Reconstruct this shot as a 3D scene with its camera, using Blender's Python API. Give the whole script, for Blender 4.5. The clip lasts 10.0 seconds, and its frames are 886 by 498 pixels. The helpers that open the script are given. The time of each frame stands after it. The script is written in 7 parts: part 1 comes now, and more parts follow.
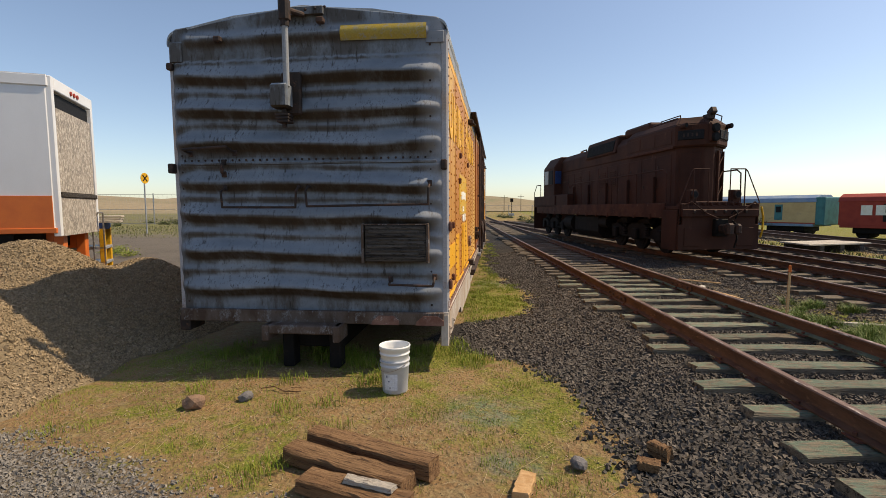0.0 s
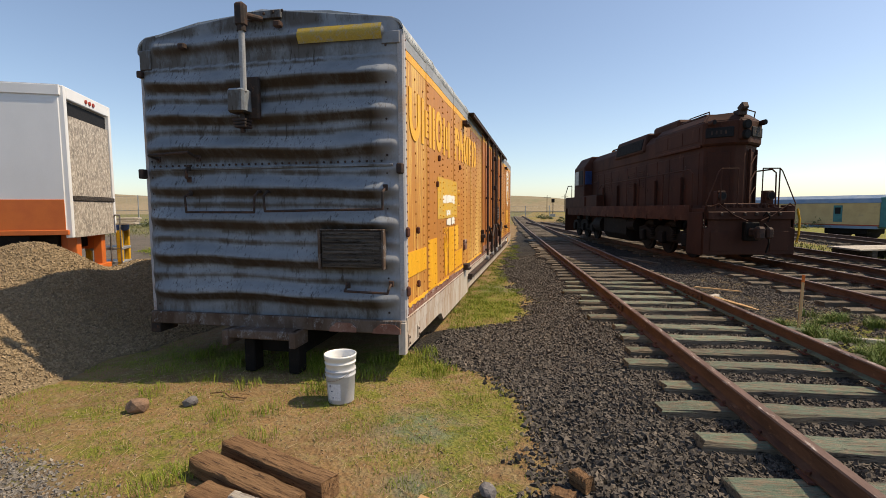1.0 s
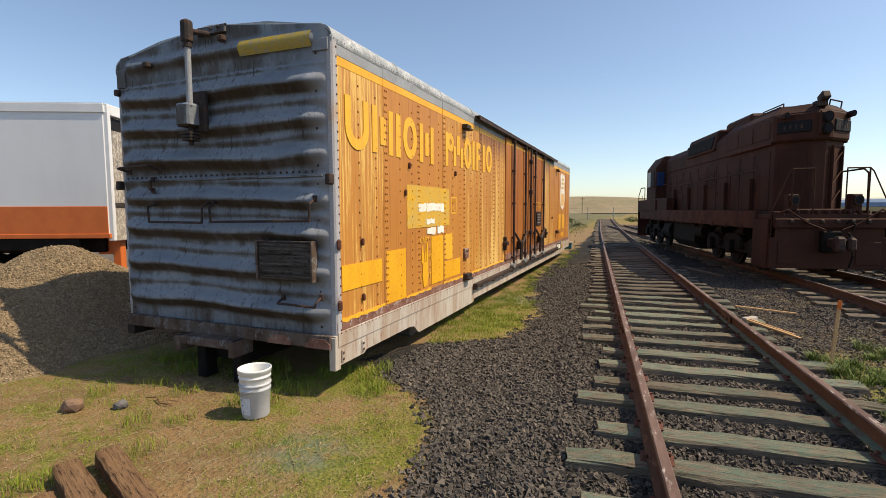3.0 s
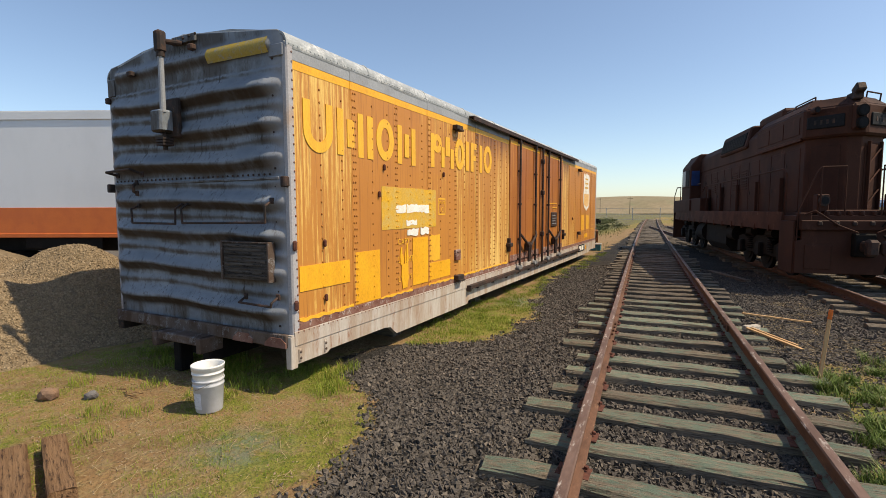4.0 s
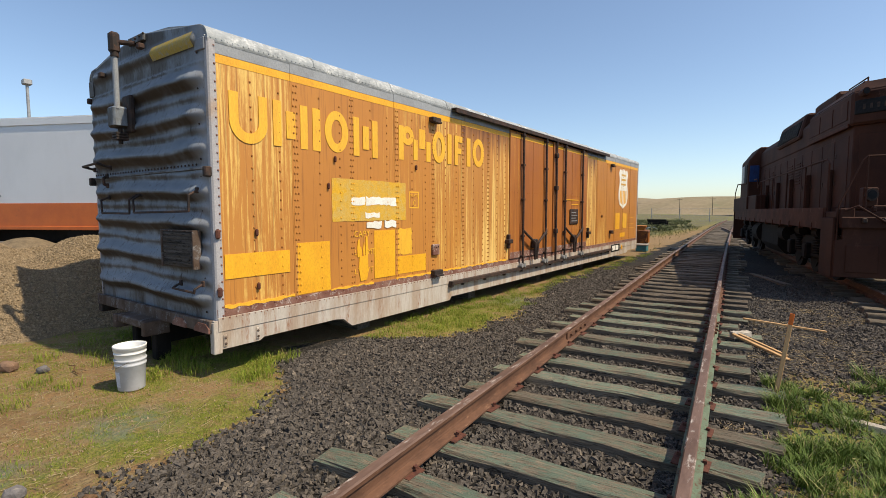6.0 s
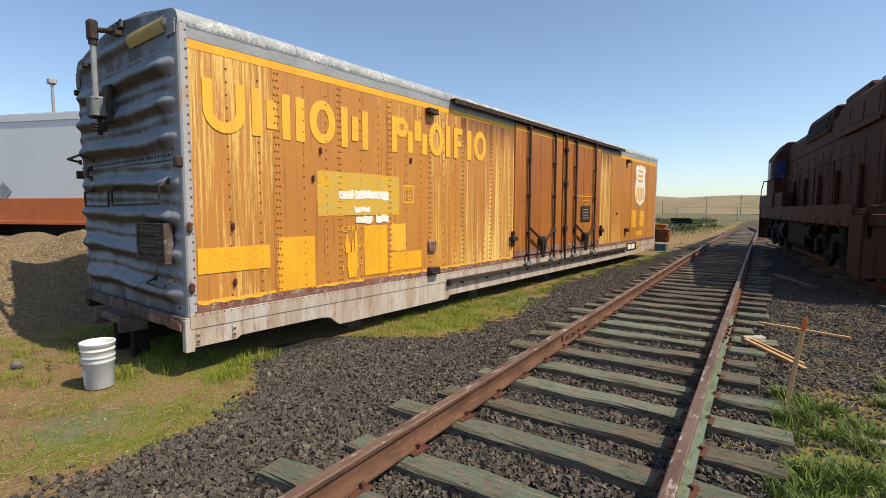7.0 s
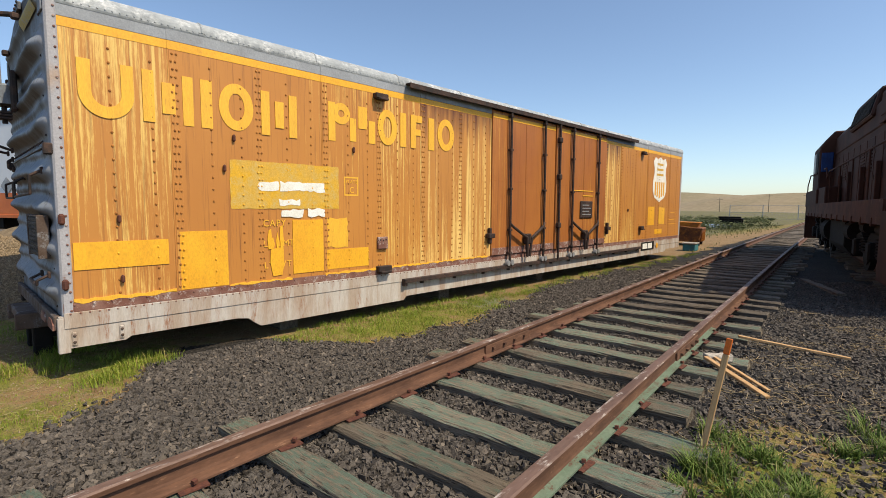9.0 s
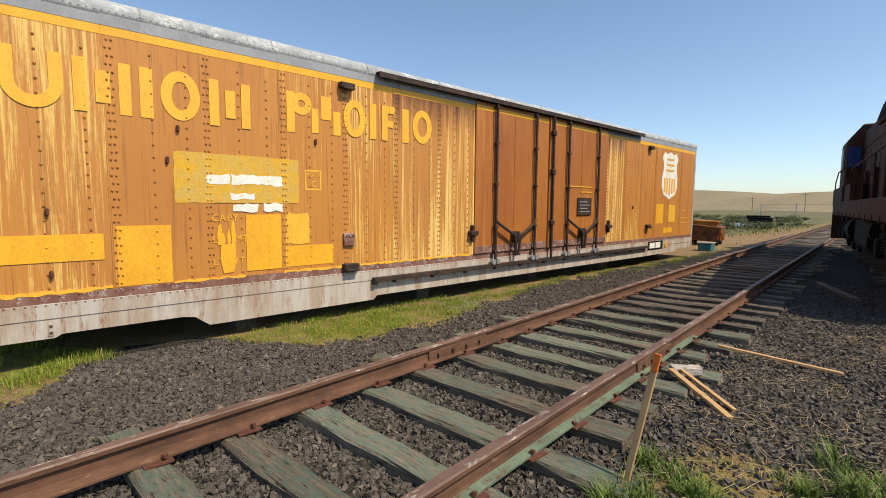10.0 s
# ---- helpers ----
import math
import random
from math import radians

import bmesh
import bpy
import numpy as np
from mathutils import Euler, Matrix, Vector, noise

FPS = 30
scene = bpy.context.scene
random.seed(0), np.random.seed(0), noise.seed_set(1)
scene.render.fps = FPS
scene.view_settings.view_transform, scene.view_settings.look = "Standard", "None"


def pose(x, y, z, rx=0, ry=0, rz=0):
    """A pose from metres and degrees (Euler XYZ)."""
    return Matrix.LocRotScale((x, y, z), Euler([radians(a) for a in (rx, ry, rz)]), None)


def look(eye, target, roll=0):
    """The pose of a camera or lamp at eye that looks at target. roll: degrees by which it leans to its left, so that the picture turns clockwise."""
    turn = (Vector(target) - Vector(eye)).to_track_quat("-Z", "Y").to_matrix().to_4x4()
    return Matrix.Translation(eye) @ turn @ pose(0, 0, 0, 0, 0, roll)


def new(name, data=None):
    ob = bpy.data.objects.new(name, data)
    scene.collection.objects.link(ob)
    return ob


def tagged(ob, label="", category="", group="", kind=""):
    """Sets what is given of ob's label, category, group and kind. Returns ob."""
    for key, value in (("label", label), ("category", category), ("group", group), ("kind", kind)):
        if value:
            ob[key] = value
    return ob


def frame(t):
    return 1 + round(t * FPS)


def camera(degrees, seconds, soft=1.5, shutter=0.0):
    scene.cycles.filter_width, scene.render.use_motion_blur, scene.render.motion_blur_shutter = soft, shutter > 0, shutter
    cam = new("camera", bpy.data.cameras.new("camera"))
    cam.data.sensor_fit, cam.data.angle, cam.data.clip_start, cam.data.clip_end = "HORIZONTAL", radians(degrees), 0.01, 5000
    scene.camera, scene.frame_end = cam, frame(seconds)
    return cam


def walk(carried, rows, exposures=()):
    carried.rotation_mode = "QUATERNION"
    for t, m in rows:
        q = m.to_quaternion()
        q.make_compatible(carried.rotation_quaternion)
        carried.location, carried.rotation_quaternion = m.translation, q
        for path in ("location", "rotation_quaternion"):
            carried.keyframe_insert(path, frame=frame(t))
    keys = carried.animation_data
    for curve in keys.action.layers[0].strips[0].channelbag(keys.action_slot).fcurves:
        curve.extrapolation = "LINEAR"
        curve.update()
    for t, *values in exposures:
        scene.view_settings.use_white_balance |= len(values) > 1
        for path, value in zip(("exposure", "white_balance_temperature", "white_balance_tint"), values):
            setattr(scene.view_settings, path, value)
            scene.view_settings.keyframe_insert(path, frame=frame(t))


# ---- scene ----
cam = camera(85.0, 10.0, soft=0.5)
ROWS = [
    (0.0, 0.502, -0.523, 1.665, 6.34, -4.89, 0.31),
    (0.5, 0.906, -0.311, 1.698, 8.40, -4.84, 0.30),
    (1.0, 1.327, -0.225, 1.707, 11.53, -4.82, 0.30),
    (1.5, 1.611, -0.103, 1.692, 13.77, -4.78, 0.23),
    (2.0, 1.985, 0.092, 1.750, 15.78, -4.77, 0.20),
    (3.5, 3.077, 0.683, 1.809, 25.29, -4.60, 0.19),
    (4.0, 3.485, 0.881, 1.817, 27.47, -4.61, 0.18),
    (4.5, 3.779, 1.144, 1.804, 29.26, -4.57, 0.18),
    (5.0, 4.113, 1.414, 1.811, 31.33, -4.43, 0.27),
    (5.5, 4.505, 1.595, 1.750, 33.84, -4.45, 0.18),
    (7.0, 4.825, 2.258, 1.647, 38.36, -4.67, -0.10),
    (7.5, 4.999, 2.566, 1.590, 39.50, -4.88, -0.18),
    (8.0, 5.153, 2.976, 1.558, 40.75, -4.92, -0.19),
    (8.5, 5.334, 3.354, 1.587, 42.38, -4.92, -0.23),
    (9.0, 5.484, 3.642, 1.597, 43.92, -4.96, -0.25),
    (9.5, 5.543, 4.037, 1.587, 45.25, -5.08, -0.38),
    (10.0, 5.764, 4.447, 1.568, 46.87, -5.24, -0.47),
]
walk(cam, [(t, pose(x, y, z, 90 + pitch, roll, yaw)) for t, x, y, z, yaw, pitch, roll in ROWS], [(0.0, 0.30, 8050, 12), (2.0, 0.40, 7850, 11), (4.0, 0.38, 7650, 10), (7.0, 0.37, 7300, 9), (10.0, 0.37, 7200, 9)])

# ---- world and sun ----
SUN_AZ, SUN_EL = 13.5, 53.0  # degrees from +x towards +y, and above the horizon
world = bpy.data.worlds.new("sky_world")
scene.world = world
world.use_nodes = True
wn = world.node_tree
sky = wn.nodes.new("ShaderNodeTexSky")
sky.sky_type = "NISHITA"
sky.sun_disc = False
sky.sun_elevation = radians(SUN_EL)
sky.sun_rotation = radians(90 - SUN_AZ)
sky.altitude = 3200
sky.air_density, sky.dust_density, sky.ozone_density = 1.3, 10.0, 4.0
wn.links.new(sky.outputs[0], wn.nodes["Background"].inputs[0])
wn.nodes["Background"].inputs[1].default_value = 0.15
sun_data = bpy.data.lights.new("sun", "SUN")
sun_data.energy, sun_data.angle, sun_data.color = 3.9, radians(0.6), (1.0, 0.91, 0.765)
sun = new("sun", sun_data)
a, e = radians(SUN_AZ), radians(SUN_EL)
sun.matrix_world = look((30 * math.cos(e) * math.cos(a), 30 * math.cos(e) * math.sin(a), 30 * math.sin(e)), (0, 0, 0))


# ---- materials ----
def node(nt, kind, **values):
    n = nt.nodes.new(kind)
    for key, value in values.items():
        if key in n.inputs:
            n.inputs[key].default_value = value
    return n


def mix(nt, fac, c1, c2):
    """Mix two colours (sockets or tuples)."""
    m = nt.nodes.new("ShaderNodeMix")
    m.data_type = "RGBA"
    for value, i in ((fac, 0), (c1, 6), (c2, 7)):
        if isinstance(value, bpy.types.NodeSocket):
            nt.links.new(value, m.inputs[i])
        else:
            m.inputs[i].default_value = (*value, 1.0) if isinstance(value, tuple) else value
    return m.outputs[2]


def ramp(nt, value, lo, hi):
    r = nt.nodes.new("ShaderNodeMapRange")
    r.inputs[1].default_value, r.inputs[2].default_value = lo, hi
    nt.links.new(value, r.inputs[0])
    return r.outputs[0]


def times_(nt, v1, v2):
    m = nt.nodes.new("ShaderNodeMath")
    m.operation = "MULTIPLY"
    for i, v in enumerate((v1, v2)):
        if isinstance(v, bpy.types.NodeSocket):
            nt.links.new(v, m.inputs[i])
        else:
            m.inputs[i].default_value = v
    return m.outputs[0]


def grain(nt, scale, stretch=(1, 1, 1), detail=6.0, rough=0.6, shift=0.0, space="Object"):
    co = nt.nodes.new("ShaderNodeTexCoord")
    mp = nt.nodes.new("ShaderNodeMapping")
    mp.inputs["Scale"].default_value = stretch
    mp.inputs["Location"].default_value = (shift, shift * 1.7, shift * 0.6)
    nt.links.new(co.outputs[space], mp.inputs[0])
    nz = node(nt, "ShaderNodeTexNoise", Scale=scale, Detail=detail, Roughness=rough)
    nt.links.new(mp.outputs[0], nz.inputs["Vector"])
    return nz.outputs[0]


def start(name, rough=0.7, metal=0.0):
    m = bpy.data.materials.new(name)
    m.use_nodes = True
    b = m.node_tree.nodes["Principled BSDF"]
    b.inputs["Roughness"].default_value, b.inputs["Metallic"].default_value = rough, metal
    b.inputs["Specular IOR Level"].default_value = 0.5 if rough < 0.6 else 0.22  # chalky, dusty surfaces hardly shine
    return m, m.node_tree, b


def finish(nt, b, colour, height=None, strength=0.3, distance=0.01):
    nt.links.new(colour, b.inputs["Base Color"])
    if height is not None:
        bp = node(nt, "ShaderNodeBump", Strength=strength, Distance=distance)
        nt.links.new(height, bp.inputs["Height"])
        nt.links.new(bp.outputs[0], b.inputs["Normal"])


def worn(name, c1, c2, c3=None, scale=6.0, stretch=(1, 1, 1), rough=0.7, metal=0.0, lo=0.42, hi=0.62, lo3=0.58, hi3=0.66,
         fine=60.0, bump=0.25, dist=0.004, each=0.0, vary=0.14):
    """A two-scale worn surface: c1 with large patches of c2, fine flecks of c3, and each object a little different."""
    m, nt, b = start(name, rough, metal)
    g1 = grain(nt, scale, stretch)
    col = mix(nt, ramp(nt, g1, lo, hi), c1, c2)
    g2 = grain(nt, fine, stretch, 4.0, 0.65, 3.0)
    if c3:
        both = times_(nt, ramp(nt, g2, 0.40, 0.6), ramp(nt, grain(nt, scale * 2.2, stretch, 8.0, 0.7, 7.0), lo3, hi3))
        col = mix(nt, both, col, c3)
    hsv = nt.nodes.new("ShaderNodeHueSaturation")
    nt.links.new(col, hsv.inputs["Color"])
    if each:
        info = nt.nodes.new("ShaderNodeObjectInfo")
        r = ramp(nt, info.outputs["Random"], 0.0, 1.0)
        r.node.inputs[3].default_value, r.node.inputs[4].default_value = 1 - each, 1 + each
        nt.links.new(times_(nt, r, ramp_to(nt, g2, 0.3, 0.7, 0.85, 1.15)), hsv.inputs["Value"])
    else:
        nt.links.new(ramp_to(nt, g2, 0.3, 0.7, 1 - vary, 1 + vary), hsv.inputs["Value"])
    finish(nt, b, hsv.outputs[0], g2, bump, dist)
    return m


def ramp_to(nt, value, lo, hi, out_lo, out_hi):
    r = ramp(nt, value, lo, hi)
    r.node.inputs[3].default_value, r.node.inputs[4].default_value = out_lo, out_hi
    return r


def two_tone_stone(name, c1, c2, c3):
    """Loose stones in one mesh: each island takes its own tone."""
    m, nt, b = start(name, 0.85)
    geo = nt.nodes.new("ShaderNodeNewGeometry")
    rnd = geo.outputs["Random Per Island"]
    col = mix(nt, rnd, c1, c2)
    col = mix(nt, ramp(nt, rnd, 0.9, 0.99), col, c3)
    g = grain(nt, 90.0)
    col = mix(nt, ramp(nt, g, 0.35, 0.75), col, tuple(min(1.0, 1.5 * v + 0.01) for v in c2))
    finish(nt, b, col, g, 0.4, 0.004)
    return m


BALLAST = two_tone_stone("basalt_ballast", (0.005, 0.005, 0.005), (0.092, 0.079, 0.067), (0.19, 0.155, 0.12))
PILE_STONE = two_tone_stone("tan_gravel", (0.085, 0.064, 0.041), (0.27, 0.202, 0.125), (0.31, 0.25, 0.17))
LOT_STONE = two_tone_stone("grey_gravel", (0.065, 0.060, 0.054), (0.185, 0.168, 0.148), (0.30, 0.27, 0.225))


def end_paint():
    """Grey-blue paint on the corrugated end, rusting and streaked dark."""
    m, nt, b = start("weathered_grey_end_paint", 0.62)
    big = grain(nt, 1.6, (1, 1, 1.8))
    streak = grain(nt, 4.0, (2.2, 1, 0.7), 9.0, 0.75, 4.0)
    col = mix(nt, ramp(nt, big, 0.35, 0.65), (0.150, 0.180, 0.216), (0.232, 0.266, 0.304))
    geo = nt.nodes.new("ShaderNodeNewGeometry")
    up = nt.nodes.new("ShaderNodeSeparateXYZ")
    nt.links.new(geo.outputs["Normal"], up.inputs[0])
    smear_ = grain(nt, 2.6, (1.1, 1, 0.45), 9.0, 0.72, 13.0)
    under = ramp(nt, up.outputs["Z"], -0.08, -0.55)  # rust brown, strongest on rib faces that turn down
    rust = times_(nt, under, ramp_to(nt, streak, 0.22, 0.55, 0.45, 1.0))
    flat = times_(nt, ramp(nt, up.outputs["Z"], 0.34, 0.02), ramp(nt, smear_, 0.40, 0.56))  # brown dirt smears, fading out on faces that turn up
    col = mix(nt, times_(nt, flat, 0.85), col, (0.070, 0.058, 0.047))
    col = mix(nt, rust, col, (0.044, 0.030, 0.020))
    runs = times_(nt, ramp(nt, grain(nt, 16.0, (2.0, 1, 0.30), 7.0, 0.7, 21.0), 0.54, 0.64), ramp(nt, smear_, 0.44, 0.56))
    col = mix(nt, times_(nt, runs, 0.8), col, (0.034, 0.026, 0.021))
    chips = times_(nt, ramp(nt, grain(nt, 26.0, (1.6, 1, 0.5), 7.0, 0.75, 31.0), 0.57, 0.62), ramp(nt, big, 0.46, 0.60))
    col = mix(nt, chips, col, (0.040, 0.034, 0.031))
    co = nt.nodes.new("ShaderNodeTexCoord")
    sp = nt.nodes.new("ShaderNodeSeparateXYZ")
    nt.links.new(co.outputs["Object"], sp.inputs[0])
    corner_pale = times_(nt, ramp(nt, sp.outputs["X"], -0.30, -0.06), ramp_to(nt, big, 0.3, 0.7, 0.35, 0.95))  # lighter grey towards the rounded +x corner
    col = mix(nt, corner_pale, col, (0.31, 0.315, 0.335))
    fine = grain(nt, 45.0, (2, 1, 0.5), 5.0, 0.7, 2.0)
    col = mix(nt, ramp(nt, fine, 0.62, 0.72), col, (0.12, 0.075, 0.05))
    finish(nt, b, col, fine, 0.2, 0.004)
    return m


def side_paint(name, base, deep, streak_colour, amount, rough=0.55, burnt=False, width=9.0):
    """Faded side paint with long vertical streaks of older paint showing through, and rust bleeding down."""
    m, nt, b = start(name, rough)
    col = mix(nt, ramp(nt, grain(nt, 0.9, (1, 1, 0.5)), 0.3, 0.7), base, deep)
    zone = grain(nt, 0.75, (1, 1, 0.25), 3.0, 0.5, 5.0)
    streak = grain(nt, width, (1, 3.4, 0.09), 8.0, 0.58, 2.0)
    ragged = grain(nt, 30.0, (1, 2, 0.35), 6.0, 0.7, 8.0)
    adder = nt.nodes.new("ShaderNodeMath")
    adder.operation = "ADD"
    nt.links.new(times_(nt, zone, 1.0), adder.inputs[0])
    nt.links.new(times_(nt, streak, 1.0), adder.inputs[1])
    second = nt.nodes.new("ShaderNodeMath")
    second.operation = "ADD"
    nt.links.new(adder.outputs[0], second.inputs[0])
    nt.links.new(times_(nt, ragged, 0.35), second.inputs[1])
    col = mix(nt, ramp(nt, second.outputs[0], 1.255 - amount, 1.41 - amount), col, streak_colour)
    dark = grain(nt, 4.0, (1, 6, 0.18), 8.0, 0.7, 11.0)
    col = mix(nt, times_(nt, ramp(nt, dark, 0.53, 0.72), 0.75), col, (0.12, 0.035, 0.013))
    if burnt:  # rust bleeding down in tongues from the door track
        co = nt.nodes.new("ShaderNodeTexCoord")
        sp = nt.nodes.new("ShaderNodeSeparateXYZ")
        nt.links.new(co.outputs["Object"], sp.inputs[0])
        tongue = nt.nodes.new("ShaderNodeMath")
        tongue.operation = "ADD"
        nt.links.new(ramp_to(nt, sp.outputs["Z"], 1.9, 3.2, -0.45, 0.30), tongue.inputs[0])
        nt.links.new(grain(nt, 3.2, (1, 2.2, 0.12), 6.0, 0.6, 15.0), tongue.inputs[1])
        col = mix(nt, ramp(nt, tongue.outputs[0], 0.50, 0.84), col, (0.085, 0.022, 0.012))
    fine = grain(nt, 70.0, (1, 2, 0.6), 5.0, 0.7, 1.0)
    col = mix(nt, times_(nt, ramp(nt, fine, 0.62, 0.72), 0.5), col, (0.5, 0.22, 0.06))
    finish(nt, b, col, fine, 0.12, 0.003)
    return m


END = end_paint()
ORANGE = side_paint("faded_ochre_side_paint", (0.53, 0.222, 0.040), (0.45, 0.174, 0.032), (0.66, 0.37, 0.08), -0.03)
STREAKED = side_paint("streaked_ochre_side_paint", (0.52, 0.222, 0.041), (0.45, 0.178, 0.034), (0.74, 0.48, 0.13), 0.045)
BARE = side_paint("flaking_yellow_side_paint", (0.52, 0.235, 0.052), (0.45, 0.188, 0.042), (0.76, 0.50, 0.16), 0.11, 0.55, True, 4.0)
RUSTY = side_paint("rust_stained_ochre_door_paint", (0.42, 0.152, 0.030), (0.30, 0.092, 0.021), (0.54, 0.25, 0.05), 0.0)
# rivets in a deeper ochre than the side panels
RIVET = worn("deep_ochre_rivets", (0.40, 0.165, 0.038), (0.27, 0.105, 0.030), (0.55, 0.29, 0.06), 9, rough=0.7)
SILL = worn("chalky_sill_paint", (0.47, 0.43, 0.385), (0.37, 0.29, 0.225), (0.24, 0.10, 0.045), 1.6, (1, 3.0, 0.5), 0.7, lo3=0.51, hi3=0.63, fine=40.0)
END_RUST = worn("rusted_grey_plate", (0.115, 0.085, 0.07), (0.07, 0.043, 0.03), (0.2, 0.2, 0.205), 3.0, (2, 1, 1), 0.75, lo3=0.52, hi3=0.6)
MAROON = worn("maroon_rust_band", (0.17, 0.075, 0.055), (0.24, 0.13, 0.10), (0.42, 0.36, 0.33), 5, (1, 1, 1), 0.75, lo3=0.53, hi3=0.6)
YELLOW = worn("fresh_yellow_paint", (0.80, 0.40, 0.022), (0.74, 0.35, 0.02), (0.5, 0.22, 0.03), 3, (1, 1, 0.6), 0.5, lo3=0.63, hi3=0.7, bump=0.1)
FADED_YELLOW = worn("faded_yellow_lettering", (0.80, 0.43, 0.035), (0.74, 0.38, 0.035), (0.45, 0.19, 0.035), 4, (1, 2, 0.4), 0.55, lo3=0.60, hi3=0.68, bump=0.1)
DULL_YELLOW = worn("brushed_dull_yellow_patch", (0.60, 0.36, 0.065), (0.66, 0.37, 0.03), (0.50, 0.36, 0.13), 4, (1, 1, 1), 0.6, lo3=0.45, hi3=0.6)
END_YELLOW = worn("rubbed_yellow_paint", (0.42, 0.29, 0.05), (0.36, 0.27, 0.07), (0.25, 0.25, 0.22), 6, (1, 1, 1), 0.6, lo3=0.5, hi3=0.6)
WHITE = worn("white_paint", (0.78, 0.77, 0.72), (0.7, 0.68, 0.6), (0.5, 0.4, 0.25), 5, lo3=0.6, hi3=0.7)
ROOF = worn("galvanised_roof_sheet", (0.34, 0.365, 0.38), (0.25, 0.27, 0.285), (0.58, 0.59, 0.59), 2.2, (1, 0.7, 1), 0.65, 0.0, lo3=0.47, hi3=0.66, fine=28.0)
CORNER = worn("rubbed_corner_paint", (0.37, 0.36, 0.375), (0.40, 0.27, 0.18), (0.18, 0.10, 0.07), 1.3, (1, 1, 1), 0.65, lo=0.54, hi=0.70, lo3=0.58, hi3=0.68)
GREY_BAND = worn("grey_eave_paint", (0.30, 0.32, 0.345), (0.25, 0.265, 0.285), (0.17, 0.11, 0.08), 3, (1, 1, 1), 0.6, lo3=0.6, hi3=0.7)
DARK_STEEL = worn("rusty_black_steel", (0.035, 0.028, 0.026), (0.075, 0.045, 0.035), (0.15, 0.07, 0.04), 8, rough=0.7, metal=0.2)
RAIL_RUST = worn("brown_rail_rust", (0.135, 0.068, 0.042), (0.085, 0.043, 0.028), (0.23, 0.125, 0.075), 9, (1, 0.3, 1), 0.75, 0.0)
RAIL_TOP = worn("dull_rail_head", (0.17, 0.108, 0.086), (0.115, 0.07, 0.054), (0.42, 0.37, 0.33), 7, (1, 0.25, 1), 0.6, 0.15, lo3=0.54, hi3=0.60)
GREEN_FOOT = worn("flaking_green_paint", (0.13, 0.17, 0.12), (0.10, 0.14, 0.095), (0.09, 0.045, 0.03), 6, (1, 0.6, 1), 0.7, lo3=0.52, hi3=0.6)
FASTEN = worn("rusted_spikes", (0.13, 0.05, 0.033), (0.085, 0.035, 0.027), None, 30, rough=0.8)
PRIMER = worn("brown_locomotive_paint", (0.060, 0.0225, 0.0135), (0.038, 0.0145, 0.0095), (0.115, 0.048, 0.033), 1.1, (1, 1, 0.7), 0.78, lo3=0.6, hi3=0.72, bump=0.12)
PRIMER_LIGHT = worn("dusty_brown_sill_paint", (0.085, 0.032, 0.019), (0.050, 0.018, 0.011), (0.15, 0.09, 0.06), 2.0, (1, 1, 1), 0.8)
BLACK = worn("grimy_black_running_gear", (0.006, 0.0054, 0.005), (0.011, 0.009, 0.008), (0.028, 0.019, 0.015), 5, rough=0.85)
SLATE = worn("dark_grille", (0.008, 0.009, 0.011), (0.014, 0.014, 0.016), None, 20, rough=0.75)
TRAILER_WHITE = worn("white_trailer_sheet", (0.70, 0.72, 0.74), (0.65, 0.67, 0.69), (0.48, 0.54, 0.55), 0.9, (1, 1, 0.6), 0.5, lo3=0.66, hi3=0.8, bump=0.0, vary=0.015)
TRAILER_ORANGE = worn("orange_trailer_paint", (0.62, 0.15, 0.028), (0.55, 0.125, 0.026), (0.32, 0.1, 0.04), 2.0, (1, 1, 1), 0.5, lo3=0.64, hi3=0.74, bump=0.0, vary=0.03)
ALU = worn("dull_aluminium_trim", (0.55, 0.56, 0.57), (0.42, 0.43, 0.44), (0.25, 0.22, 0.2), 5, rough=0.45, metal=0.5)
OSB = worn("grey_strand_board", (0.33, 0.29, 0.25), (0.21, 0.19, 0.17), (0.52, 0.48, 0.42), 9, (1, 1, 0.6), 0.85, lo3=0.45, hi3=0.52, fine=25.0)
PLASTIC = worn("scuffed_white_plastic", (0.78, 0.78, 0.76), (0.70, 0.70, 0.68), (0.52, 0.5, 0.45), 6, rough=0.42, lo3=0.66, hi3=0.8, bump=0.0, vary=0.02)
PLASTIC_GREY = worn("dirty_grey_plastic", (0.50, 0.52, 0.55), (0.44, 0.45, 0.47), (0.33, 0.31, 0.28), 6, rough=0.45, lo3=0.62, hi3=0.75, bump=0.0, vary=0.03)
LABEL = worn("paper_label", (0.66, 0.68, 0.72), (0.6, 0.62, 0.66), None, 10, rough=0.6)
NAVY = worn("navy_print", (0.03, 0.04, 0.12), (0.04, 0.05, 0.14), None, 10)
WIRE = worn("steel_wire", (0.35, 0.35, 0.35), (0.22, 0.2, 0.18), None, 20, rough=0.4, metal=0.8)
BLUE_CAR = worn("blue_coach_roof", (0.16, 0.24, 0.36), (0.22, 0.29, 0.38), None, 1.5)
TAN_CAR = worn("tan_coach_side", (0.52, 0.38, 0.20), (0.46, 0.33, 0.17), (0.36, 0.28, 0.18), 1.2)
TEAL = worn("teal_coach_end", (0.05, 0.19, 0.21), (0.04, 0.14, 0.16), None, 2)
RED_CAR = worn("faded_red_caboose_paint", (0.33, 0.05, 0.035), (0.27, 0.04, 0.03), None, 1.5)
